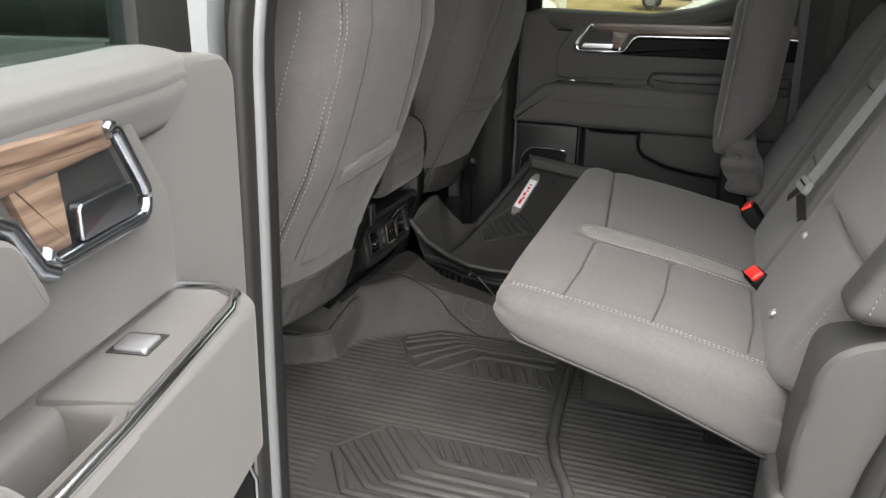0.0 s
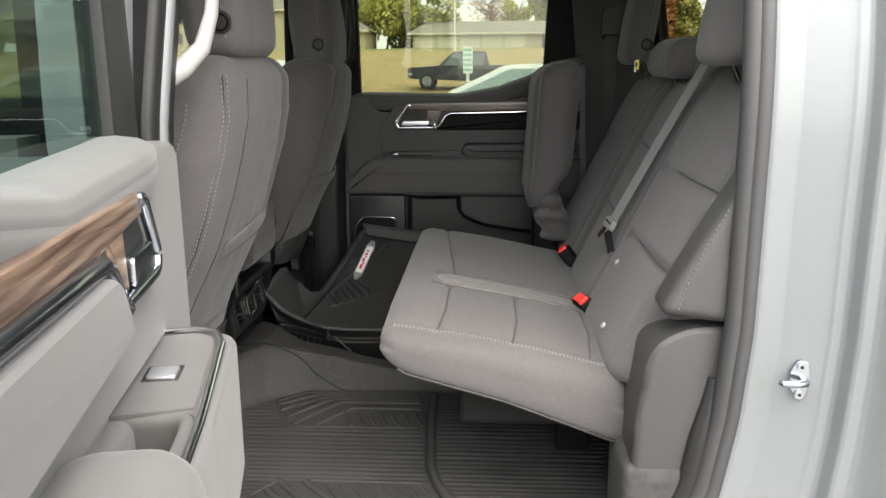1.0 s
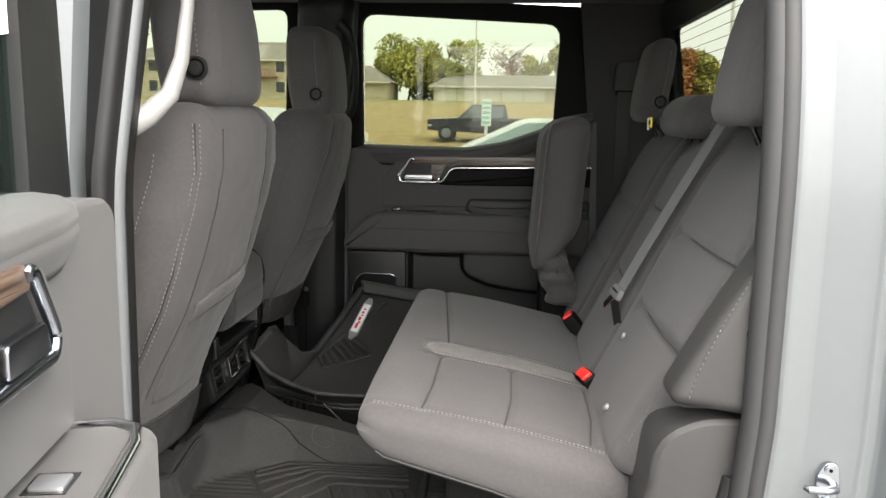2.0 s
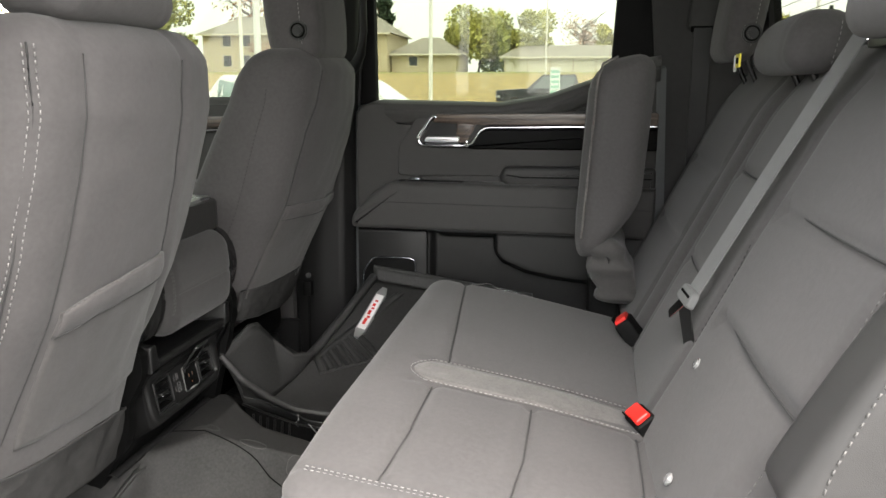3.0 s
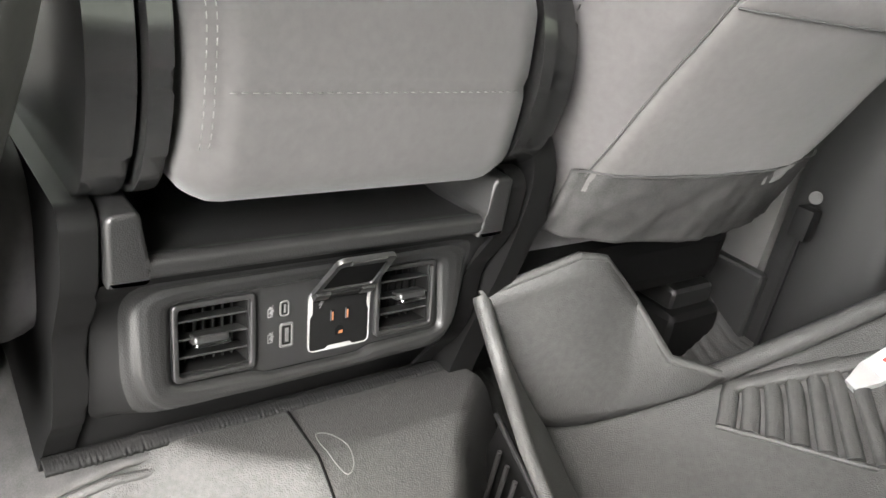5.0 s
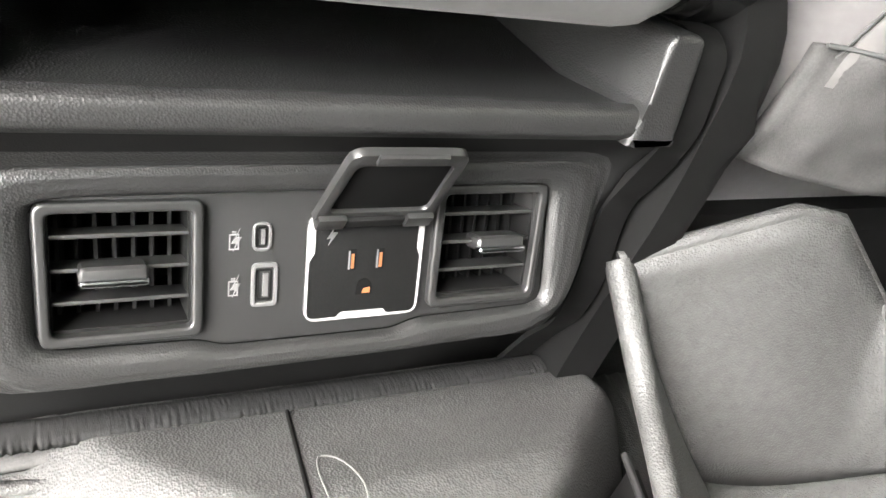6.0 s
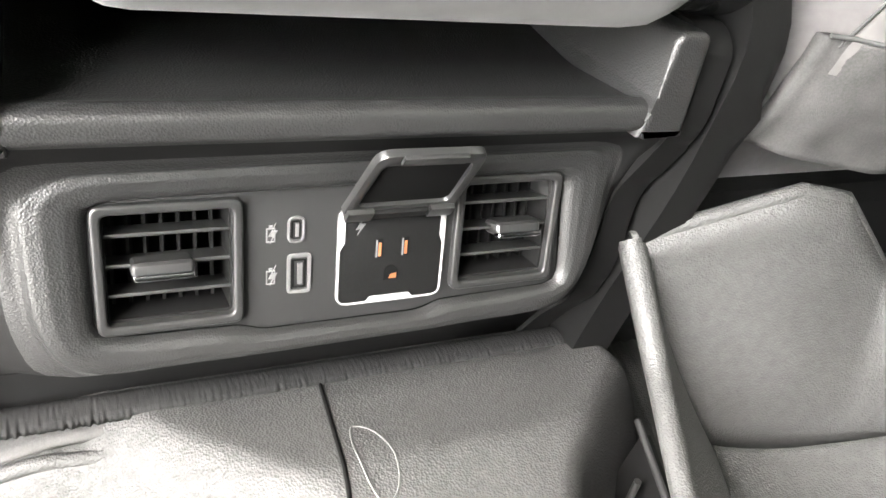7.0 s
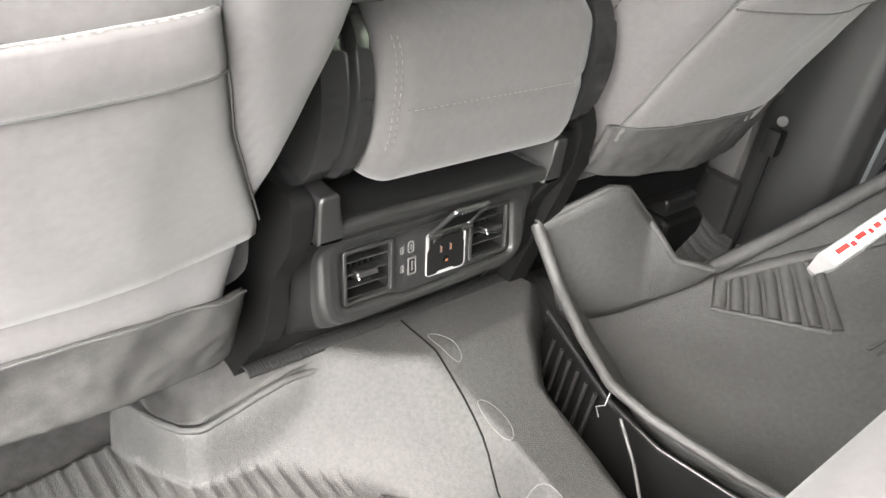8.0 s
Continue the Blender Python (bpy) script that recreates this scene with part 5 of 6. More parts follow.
    # lower part: speaker field, bottle recess, map pocket
    part("speaker_field", bm_slab(rounded([(0.150, 0.09), (0.150, 0.466), (0.352, 0.466), (0.352, 0.09)], 0.01), M, 0.0, 0.026, 0.006), PLASTIC, d, "", True)
    def lower(u, v):
        """Bottle recess under a brow, beside a bulging map pocket, as one moulding."""
        x, z = 0.354 + 0.606 * u, 0.07 + 0.408 * v
        rim = interp(x, [0.540, 0.546, 0.568, 0.634, 0.722, 0.80, 0.95], [0.475, 0.412, 0.384, 0.356, 0.340, 0.333, 0.33])
        h = 0.003 + 0.058 * step(z - rim, -0.003, 0.016) * step(x, 0.536, 0.554)
        h = max(h, 0.003 + 0.060 * step(z, 0.452 + 0.014 * step(x, 0.40, 0.37), 0.472))
        h = max(h, 0.003 + 0.030 * (1 - step(z, 0.15, 0.20)), 0.003 + 0.024 * (1 - step(x, 0.358, 0.378)))
        return P(x, z, h - 0.02 * step(u, 0.97, 1.0))

    link("lower_moulding", sheet_mesh("lower_moulding", 130, 90, lower, (0, s * 0.004, 0)), PLASTIC, d, "moulded bottle recess and map pocket")
    spk = rounded([(0.166, 0.13), (0.166, 0.345), (0.196, 0.384), (0.206, 0.388), (0.318, 0.386), (0.320, 0.13)], 0.014)
    part("speaker_grille", bm_slab(spk, M, 0.022, 0.030, 0.003), MATTE, d, "black speaker grille", True)
    part("speaker_trim", bm_tube([P(*q) for q in ((0.167, 0.16, 0.032), (0.167, 0.30, 0.032), (0.169, 0.345, 0.032), (0.184, 0.370, 0.032), (0.198, 0.385, 0.032), (0.215, 0.389, 0.032), (0.30, 0.3875, 0.032), (0.314, 0.384, 0.032), (0.320, 0.372, 0.032), (0.320, 0.33, 0.032))], 0.0032, 6), DCHROME, d, "dark chrome loop round the speaker", True, 80)
    return d


rear_door(1, "closed passenger-side rear door with walnut trim and chrome handle", "door_1")
near_door = rear_door(-1, "open driver-side rear door with walnut trim and chrome handle", "door_2")
HINGE = Matrix.Translation((0.02, -0.98, 0))
OPEN = HINGE @ Matrix.Rotation(radians(-79), 4, "Z") @ HINGE.inverted() @ Matrix.Translation((0.085, 0, 0.02))
near_door.matrix_world = OPEN

# front passenger door, seen between the seats
fd = thing("door_3", "closed front passenger door with walnut trim and chrome handle", "car door", (0, 0, 0), kind="structure")
MF = side_matrix(1)
PF = lambda x, z, w: MF @ Vector((x, z, w))
part("inner_panel", bm_slab([(-1.05, -0.05), (-1.05, 0.80), (-0.06, 0.82), (-0.06, -0.05)], MF, -0.12, 0.0, 0.012), SOFT, fd, "", True)
part("sill_cap", bm_tube([PF(-1.04, 0.80, -0.03), PF(-0.07, 0.815, -0.03)], 0.024, 10), SOFT, fd, "", True)
part("wood_trim", bm_slab([(-1.0, 0.755), (-0.10, 0.785), (-0.10, 0.755), (-1.0, 0.715)], MF, 0.0, 0.016, 0.004), WOOD, fd, "dark walnut trim strip", True)
part("chrome_strip", bm_tube([PF(-1.0, 0.708, 0.018), PF(-0.10, 0.748, 0.018)], 0.004, 8), CHROME, fd, "", True)
part("handle_bezel", bm_tube([PF(u, v, 0.02) for u, v in rounded([(-0.62, 0.77), (-0.66, 0.69), (-0.50, 0.69), (-0.47, 0.77)], 0.012)], 0.006, 8, True), CHROME, fd, "", True)
part("door_handle", bm_box(PF(-0.64, 0.70, 0.014), PF(-0.52, 0.722, 0.03), 0.004), CHROME, fd, "chrome pull handle", True)
part("armrest", bm_slab(rounded([(-0.78, 0.58), (-0.20, 0.60), (-0.20, 0.50), (-0.80, 0.50)], 0.02), MF, 0.0, 0.085, 0.02, 3), SOFT, fd, "padded armrest", True)
part("switch_plate", bm_box(PF(-0.70, 0.592, 0.02), PF(-0.52, 0.604, 0.06), 0.003), SATIN, fd)
part("window_frame", bm_slab([(-0.95, 0.80), (-0.62, 1.32), (-0.02, 1.33), (-0.04, 0.80)], MF, -0.075, -0.05, 0.005, 2, [rounded([(-0.90, 0.815), (-0.60, 1.27), (-0.07, 1.28), (-0.085, 0.82)], 0.04)]), MATTE, fd, "black window surround", True)
g = part("window_glass", bm_slab([(-0.90, 0.80), (-0.60, 1.29), (-0.06, 1.30), (-0.06, 0.80)], MF, -0.064, -0.060), GLASS, fd)
# near front door, mostly hidden, and the front of the cab
nd = thing("door_4", "closed driver door of the cab", "car door", (0, 0, 0), kind="structure")
MN = side_matrix(-1)
part("inner_panel", bm_slab([(-1.05, -0.05), (-1.05, 0.80), (-0.06, 0.82), (-0.06, -0.05)], MN, -0.14, 0.0, 0.012), SOFT, nd, "", True)
part("window_frame", bm_slab([(-0.95, 0.80), (-0.62, 1.32), (-0.02, 1.33), (-0.04, 0.80)], MN, -0.075, -0.05, 0.005, 2, [rounded([(-0.90, 0.815), (-0.60, 1.27), (-0.07, 1.28), (-0.085, 0.82)], 0.04)]), MATTE, nd, "", True)
g = part("window_glass", bm_slab([(-0.90, 0.80), (-0.60, 1.29), (-0.06, 1.30), (-0.06, 0.80)], MN, -0.064, -0.060), GLASS, nd)
g.visible_shadow = False
dash = thing("dashboard", "dark grey dashboard at the front of the cab", "dashboard", (0, 0, 0), kind="structure")
link("dash_top", soft_mesh("dash_top", (0.22, 0.78, 0.16), 0.08, 0.08, lambda p, n: (-1.12 + p.x, p.y, 0.66 + p.z)), SOFT, dash)
link("dash_lower", soft_mesh("dash_lower", (0.16, 0.74, 0.20), 0.05, 0.08, lambda p, n: (-1.14 + p.x, p.y, 0.36 + p.z)), MATTE, dash)
part("air_vent", bm_box((-0.915, 0.52, 0.66), (-0.89, 0.70, 0.76), 0.01), SATIN, dash)
part("firewall", bm_box((-1.5, -0.80, -0.06), (-1.30, 0.80, 0.80)), MATTE, dash)
ws = thing("windscreen", "raked windscreen of the cab", "window", (0, 0, 0), kind="structure")
bmw = bmesh.new()
bmw.faces.new([bmw.verts.new(p) for p in ((-1.40, -0.74, 0.80), (-1.40, 0.74, 0.80), (-0.86, 0.66, 1.34), (-0.86, -0.66, 1.34))])
g = part("pane", bmw, GLASS, ws)
g.visible_shadow = False
for s in (-1, 1):
    part("a_pillar", bm_tube([(-1.42, s * 0.76, 0.78), (-0.88, s * 0.70, 1.35)], 0.04, 8), TRIM, ws, "", True)


# printed sheet stuck inside the open door's window
sheet = thing("window_sticker", "white printed price sheet stuck inside the open door's window", "paper", (0, 0, 0))
part("paper_sheet", bm_slab([(0.15, 0.985), (0.235, 0.972), (0.255, 0.988), (0.50, 0.985), (0.50, 1.24), (0.16, 1.24)], side_matrix(-1), -0.0565, -0.0555), PAPER, sheet)
for k in range(6):
    part("print_bar", bm_box(side_matrix(-1) @ Vector((0.20, 1.02 + 0.03 * k, -0.0552)), side_matrix(-1) @ Vector((0.44 - 0.05 * (k % 3), 1.028 + 0.03 * k, -0.0549))), PRINT, sheet)
sheet.matrix_world = OPEN
# ---- centre console and its rear panel ----
con = thing("center_console", "black centre console with air vents, charging ports and mains socket", "console", (0, 0, 0))
part("console_body", bm_slab(rounded([(-0.150, 0.05), (-0.168, 0.345), (0.150, 0.345), (0.140, 0.05)], 0.01), YZ, -0.55, -0.085, 0.0), MATTE, con, "", True)
# the panel leans back a little: (u, v, w) -> across, up the face, out of it
CF = Matrix.Translation((0, 0, 0.25)) @ pose(0, 0, 0, 0, -10, 0) @ YZ
insert = rounded([(-0.1215, 0.064), (-0.1215, -0.001), (-0.057, -0.0025), (-0.047, -0.0062), (0.036, -0.0062), (0.047, -0.0018), (0.1215, 0.0), (0.1155, 0.067)], [0.008, 0.010, 0.006, 0.006, 0.006, 0.006, 0.010, 0.008])
boss = rounded([(-0.150, 0.080), (-0.148, 0.008), (-0.134, -0.0200), (0.122, -0.0170), (0.141, 0.008), (0.148, 0.082)], [0.02, 0.02, 0.016, 0.018, 0.02, 0.02], 5)
shell = rounded([(-0.1742, 0.0985), (-0.1742, -0.029), (0.1535, -0.029), (0.1542, 0.0985)], [0.0, 0.012, 0.012, 0.0])


def reach(poly, a):
    """Where a line from the panel's middle at angle a meets the outline."""
    cu, cv = 0.0, 0.032
    du, dv = math.cos(a), math.sin(a)
    best = 0.0
    for (u0, v0), (u1, v1) in zip(poly, poly[1:] + poly[:1]):
        eu, ev = u1 - u0, v1 - v0
        den = du * ev - dv * eu
        if abs(den) < 1e-9:
            continue
        k = ((u0 - cu) * ev - (v0 - cv) * eu) / den
        f = ((u0 - cu) * dv - (v0 - cv) * du) / den
        if k > 0 and -1e-6 <= f <= 1 + 1e-6:
            best = max(best, k)
    return cu + du * best, cv + dv * best


def face_ring(u, v):
    """A raised boss round the panel that sinks into the shell and curls out under the lip."""
    a = 2 * math.pi * u
    i, b, o = reach(insert, a), reach(boss, a), reach(shell, a)
    wb = interp(b[1], [-0.02, 0.06, 0.082], [-0.004, -0.001, 0.006])
    wo = interp(o[1], [-0.029, 0.0, 0.05, 0.075, 0.0985], [-0.030, -0.019, -0.007, 0.008, 0.033])
    if v < 0.6:
        k = v / 0.6
        lift = interp(k, [0, 0.12, 0.3, 0.6, 0.85, 1.0], [-0.0025, 0.0015, 0.0034, 0.004, 0.0025, wb])
        return CF @ Vector((i[0] + (b[0] - i[0]) * k, i[1] + (b[1] - i[1]) * k, lift))
    k = (v - 0.6) / 0.4
    e = step(k, 0, 1) if o[1] < 0.09 else k ** 1.3
    return CF @ Vector((b[0] + (o[0] - b[0]) * k, b[1] + (o[1] - b[1]) * k, wb + (wo - wb) * e))


link("panel_rim", sheet_mesh("panel_rim", 180, 20, lambda u, v: face_ring(u, 0.72 * v)), PLASTIC, con, "raised grained rim round the panel")
# Same moulding as the rim; the blacker material paints its shade round the boss.
link("panel_surround", sheet_mesh("panel_surround", 180, 10, lambda u, v: face_ring(u, 0.72 + 0.28 * v)), MATTE, con, "console shell blackened as the unlit part of the face")
bar_profile = rounded([(0.0155, 0.3518), (0.0215, 0.3560), (0.0205, 0.3665), (0.013, 0.3690), (0.004, 0.3655), (-0.05, 0.362), (-0.15, 0.372), (-0.15, 0.345), (0.0, 0.345)], [0.001, 0.003, 0.004, 0.003, 0.006, 0.01, 0.0, 0.0, 0.0], 5)
part("upper_lip", bm_slab(bar_profile, XZ, -0.132, 0.150, 0.0), PLASTIC, con, "rounded lip in front of a shallow tray", True, 50)
for poly, x1, nm in (([(-0.172, 0.3505), (-0.1735, 0.401), (-0.152, 0.403), (-0.146, 0.366), (-0.144, 0.3505)], 0.0215, "shoulder"), ([(0.126, 0.3505), (0.130, 0.368), (0.134, 0.404), (0.1535, 0.404), (0.1535, 0.3505)], 0.0225, "shoulder")):
    part(nm, bm_slab(rounded(poly, [0.001, 0.007, 0.006, 0.004, 0.001] if poly[0][0] < 0 else [0.001, 0.004, 0.006, 0.007, 0.001]), YZ, -0.15, x1, 0.004, 3), PLASTIC, con, "", True, 50)
link("kick_panel", sheet_mesh("kick_panel", 4, 12, lambda u, v: (interp(v, [0, 0.3, 0.6, 1], [-0.0300, -0.050, -0.075, -0.105]), -0.174 + 0.327 * u, interp(v, [0, 0.3, 0.6, 1], [0.2225, 0.190, 0.150, 0.03])), (-0.02, 0, 0)), MATTE, con)
# Closing block, coloured near-black for the shade at the back of the tray.
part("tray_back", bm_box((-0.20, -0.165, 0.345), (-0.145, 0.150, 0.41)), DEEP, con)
for y0, y1, m in ((-0.198, -0.1745, SATIN), (0.1545, 0.176, PLASTIC)):
    part("side_cheek", bm_slab(rounded([(-0.42, 0.06), (-0.42, 0.40), (0.006, 0.404), (0.0170, 0.394), (0.0158, 0.352), (0.0005, 0.325), (-0.0150, 0.298), (-0.0182, 0.247), (-0.0250, 0.217), (-0.047, 0.19), (-0.072, 0.15), (-0.083, 0.127)], 0.012, 6), XZF, y0, y1, 0.003, 3), MATTE, con, "", True)
part("side_shield", bm_slab(rounded([(-0.38, 0.06), (-0.38, 0.46), (-0.03, 0.46), (0.022, 0.41), (0.006, 0.31), (-0.030, 0.20), (-0.06, 0.06)], [0.01, 0.02, 0.05, 0.05, 0.06, 0.05, 0.01]), XZF, 0.181, 0.214, 0.012, 3), MATTE, con, "black cover between console and seat", True)
panel = part("vent_panel", bm_slab(insert, CF, -0.030, -0.003, 0.0012, 2, [rounded([(-0.116, 0.0045), (-0.0595, 0.0055), (-0.0612, 0.0590), (-0.1168, 0.0588)], 0.003), rounded([(0.0575, 0.0080), (0.1140, 0.0095), (0.1065, 0.0640), (0.0535, 0.0630)], 0.003)]), SATIN, con, "satin black panel with vents and ports", True, 50)


def vent(parent, lo, hi, b, t, knob_u, knob_v, tilt, far):
    """lo, hi: left and right, b, t: bottom and top of the opening on the panel."""
    # The duct's back plate carries the vent's inner darkness in its colour.
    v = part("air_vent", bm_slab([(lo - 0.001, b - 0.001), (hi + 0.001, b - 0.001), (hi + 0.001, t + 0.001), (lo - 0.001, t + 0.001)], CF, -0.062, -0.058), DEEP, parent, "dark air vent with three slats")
    fr = rounded([(lo - 0.0045, b - 0.0045), (hi + 0.0045, b - 0.0045), (hi + 0.0045, t + 0.0045), (lo - 0.0045, t + 0.0045)], 0.005)
    part("vent_frame", bm_slab(fr, CF, -0.004, 0.0012, 0.0016, 3, [rounded([(lo, b), (hi, b), (hi, t), (lo, t)], 0.003)]), SATIN, v, "", True, 50)
    for k in (-1, 1):
        x = lo if k < 0 else hi
        part("duct_wall", bm_slab([(x - 0.0012, b), (x + 0.0012, b), (x + 0.0012, t), (x - 0.0012, t)], CF, -0.060, -0.004), MATTE, v)
    part("duct_floor", bm_slab([(lo, b - 0.001), (hi, b - 0.001), (hi, b + 0.0016), (lo, b + 0.0016)], CF, -0.060, -0.004), MATTE, v)
    h = t - b
    for f in (0.23, 0.50, 0.77):
        z = b + h * f
        q = CF @ Matrix.Translation((0, z, -0.012)) @ Matrix.Rotation(radians(-tilt), 4, "X")
        part("slat", bm_box((lo + 0.001, -0.0009, -0.010), (hi - 0.001, 0.0009, 0.009), 0.0007, 2), SATIN, v).matrix_world = q
    for i in range(7):
        u = lo + (hi - lo) * (i + 0.7) / 7.4
        q = CF @ Matrix.Translation((u, (b + t) / 2, -0.030)) @ Matrix.Rotation(radians(12 if far else -8), 4, "Y")
        part("vane", bm_box((-0.0008, -h / 2, -0.008), (0.0008, h / 2, 0.010)), MATTE, v).matrix_world = q
    q = CF @ Matrix.Translation((knob_u, knob_v, 0.001)) @ Matrix.Rotation(radians(-tilt), 4, "X")
    kn = part("vent_knob", bm_box((-0.0135, -0.0040, -0.013), (0.0135, 0.0040, 0.003), 0.0035, 3), SATIN, v, "vent knob with a bright edge", True)
    kn.matrix_world = q
    part("knob_edge", bm_box((-0.0132, -0.0046, -0.002), (0.0132, -0.0012, 0.0044), 0.0017, 3), CHROME, v, "bright knob edge", True).matrix_world = q
    return v


vent(panel, -0.1158, -0.0606, 0.0055, 0.0585, -0.0915, 0.0325, 9, False)
vent(panel, 0.0565, 0.1095, 0.0088, 0.0628, 0.0885, 0.0375, 9, True)


def on_face(name, poly, w0, w1, mat, parent, label="", bevel=0.0, r=0.0, holes=()):
    return part(name, bm_slab(rounded(poly, r) if r else poly, CF, w0, w1, bevel, 2, holes), mat, parent, label, True, 50)


def rect(u, v, hu, hv):
    return [(u - hu, v - hv), (u + hu, v - hv), (u + hu, v + hv), (u - hu, v + hv)]


# charging ports: rim, well, tongue
for nm, u, v, hu, hv, iu, iv in (("usb_c_port", -0.0307, 0.0446, 0.0043, 0.0068, 0.0021, 0.0046), ("usb_a_port", -0.0290, 0.0218, 0.0060, 0.0106, 0.0034, 0.0076)):
    p = on_face(nm, rect(u, v, hu, hv), -0.004, -0.0018, PORTGREY, panel, "charging port with a grey rim", 0.0007, min(hu, 0.004) if iu < 0.003 else 0.0028, [rounded(rect(u, v, iu + 0.0008, iv + 0.0008), 0.0018 if iu < 0.003 else 0.001)])
    on_face("port_well", rect(u, v, iu + 0.0012, iv + 0.0012), -0.0045, -0.0032, DEEP, p)
    on_face("port_liner", rect(u, v, iu, iv), -0.0035, -0.0026, MATTE, p, "", 0.0, 0.0015, [rect(u, v, iu * 0.72, iv * 0.86)])
    on_face("port_tongue", rect(u + 0.0004, v, iu * 0.34, iv * 0.72), -0.004, -0.0021, PORTGREY, p)
for v in (0.0440, 0.0222):
    ic = on_face("charge_icon", rect(-0.0428, v - 0.0014, 0.0022, 0.0036), -0.0032, -0.0026, PRINT, panel, "faint printed battery mark", 0.0, 0.0, [rect(-0.0428, v - 0.0014, 0.0016, 0.0030)])
    on_face("icon_cap", rect(-0.0428, v + 0.0030, 0.0009, 0.0006), -0.0032, -0.0026, PRINT, ic)
    on_face("icon_bolt", [(-0.0440, v - 0.002), (-0.0402, v + 0.0050), (-0.0420, v + 0.0008), (-0.0396, v + 0.0008), (-0.0432, v - 0.0056), (-0.0420, v - 0.002)], -0.0032, -0.0025, PRINT, ic)

# mains socket with its open lid
PU0, PU1, PV0, PV1 = -0.0105, 0.0470, 0.0020, 0.0540
sock = on_face("mains_socket", [(PU0, PV0), (PU1, PV0), (PU1, PV1), (PU0, PV1)], -0.006, -0.0014, MATTE, panel, "black mains socket plate", 0.0006, 0.006)
uc, vc = 0.0182, 0.0318
on_face("socket_frame", [(PU0, PV0), (PU1, PV0), (PU1, PV1), (PU0, PV1)], -0.005, -0.0008, PALE, sock, "white socket outline", 0.0, 0.006, [rounded([(PU0 + 0.0011, PV0 + 0.0011), (PU0 + 0.016, PV0 + 0.0011), (PU0 + 0.018, PV0 + 0.0036), (PU1 - 0.018, PV0 + 0.0036), (PU1 - 0.016, PV0 + 0.0011), (PU1 - 0.0011, PV0 + 0.0011), (PU1 - 0.0011, PV1 - 0.022), (PU1 - 0.0028, PV1 - 0.018), (PU1 - 0.0028, PV1 - 0.006), (PU1 - 0.0016, PV1 - 0.002), (PU0 + 0.0016, PV1 - 0.002), (PU0 + 0.0036, PV1 - 0.006), (PU0 + 0.0036, PV1 - 0.018), (PU0 + 0.0011, PV1 - 0.022)], [0.004, 0.001, 0.001, 0.001, 0.001, 0.004, 0.001, 0.001, 0.001, 0.001, 0.001, 0.001, 0.001, 0.001])])
for du in (-0.0070, 0.0070):
    sl = on_face("slot", rect(uc + du, vc, 0.0020, 0.0050), -0.002, -0.0010, DEEP, sock)
    on_face("slot_edge", rect(uc + du - 0.0013, vc, 0.0004, 0.0046), -0.002, -0.0006, PRINT, sl)
    on_face("contact", rect(uc + du + 0.0004, vc - 0.0006, 0.0007, 0.0036), -0.002, -0.0008, COPPER, sl)
gs = on_face("ground_hole", [(uc - 0.0038, vc - 0.0178), (uc + 0.0040, vc - 0.0178)] + [(uc + 0.0001 + 0.0039 * math.cos(a), vc - 0.0140 + 0.0042 * math.sin(a)) for a in [math.pi * i / 8 for i in range(9)]], -0.002, -0.0010, DEEP, sock)
on_face("contact", [(uc - 0.0010, vc - 0.0170), (uc + 0.0030, vc - 0.0170), (uc + 0.0030, vc - 0.0142), (uc - 0.0002, vc - 0.0148)], -0.002, -0.0007, COPPER, gs)
on_face("bolt_mark", [(uc - 0.0196, vc + 0.0108), (uc - 0.0158, vc + 0.0170), (uc - 0.0172, vc + 0.0138), (uc - 0.0146, vc + 0.0138), (uc - 0.0188, vc + 0.0080), (uc - 0.0174, vc + 0.0112)], -0.002, -0.0009, PORTGREY, sock)
LID = CF @ Matrix.Translation((uc, PV1 + 0.0005, 0.004)) @ Matrix.Rotation(radians(44), 4, "X")
lid = part("socket_lid", bm_slab(rounded([(-0.0290, 0.0), (0.0290, 0.0), (0.0262, 0.054), (-0.0262, 0.054)], [0.001, 0.001, 0.007, 0.007]), Matrix.Identity(4), -0.0024, 0.0016, 0.0012, 2, [rounded([(-0.0235, 0.007), (0.0235, 0.007), (0.0215, 0.0455), (-0.0215, 0.0455)], 0.004)]), SATIN, sock, "open hinged socket lid", True, 50)
lid.matrix_world = LID
# lid_well is near-black to paint the shade inside the lid.
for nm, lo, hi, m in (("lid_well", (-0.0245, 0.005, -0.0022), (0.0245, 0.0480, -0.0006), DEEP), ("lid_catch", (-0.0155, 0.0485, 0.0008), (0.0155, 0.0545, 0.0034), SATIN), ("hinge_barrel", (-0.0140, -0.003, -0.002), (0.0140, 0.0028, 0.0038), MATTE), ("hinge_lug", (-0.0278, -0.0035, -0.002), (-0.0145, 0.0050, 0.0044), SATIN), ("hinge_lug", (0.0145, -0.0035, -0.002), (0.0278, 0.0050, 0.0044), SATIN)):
    part(nm, bm_box(lo, hi, 0.0009, 2), m, sock, "", True).matrix_world = LID

# folded middle seat over the console: wrapped roll, side discs, lid
roll = thing("console_armrest", "charcoal fold-down middle armrest with a cloth-wrapped rear roll", "armrest", (0, 0, 0))


def roll_shape(p, n):
    z = 0.486 + p.z
    x = -0.075 + p.x
    if p.x > 0:
        x += 0.010 * math.cos(p.z / 0.085 * 1.5) + groove(z - 0.487, 0.003, 0.004)
        x += groove(abs(p.y) - 0.118, 0.003, 0.004)
    return (x, p.y, z)


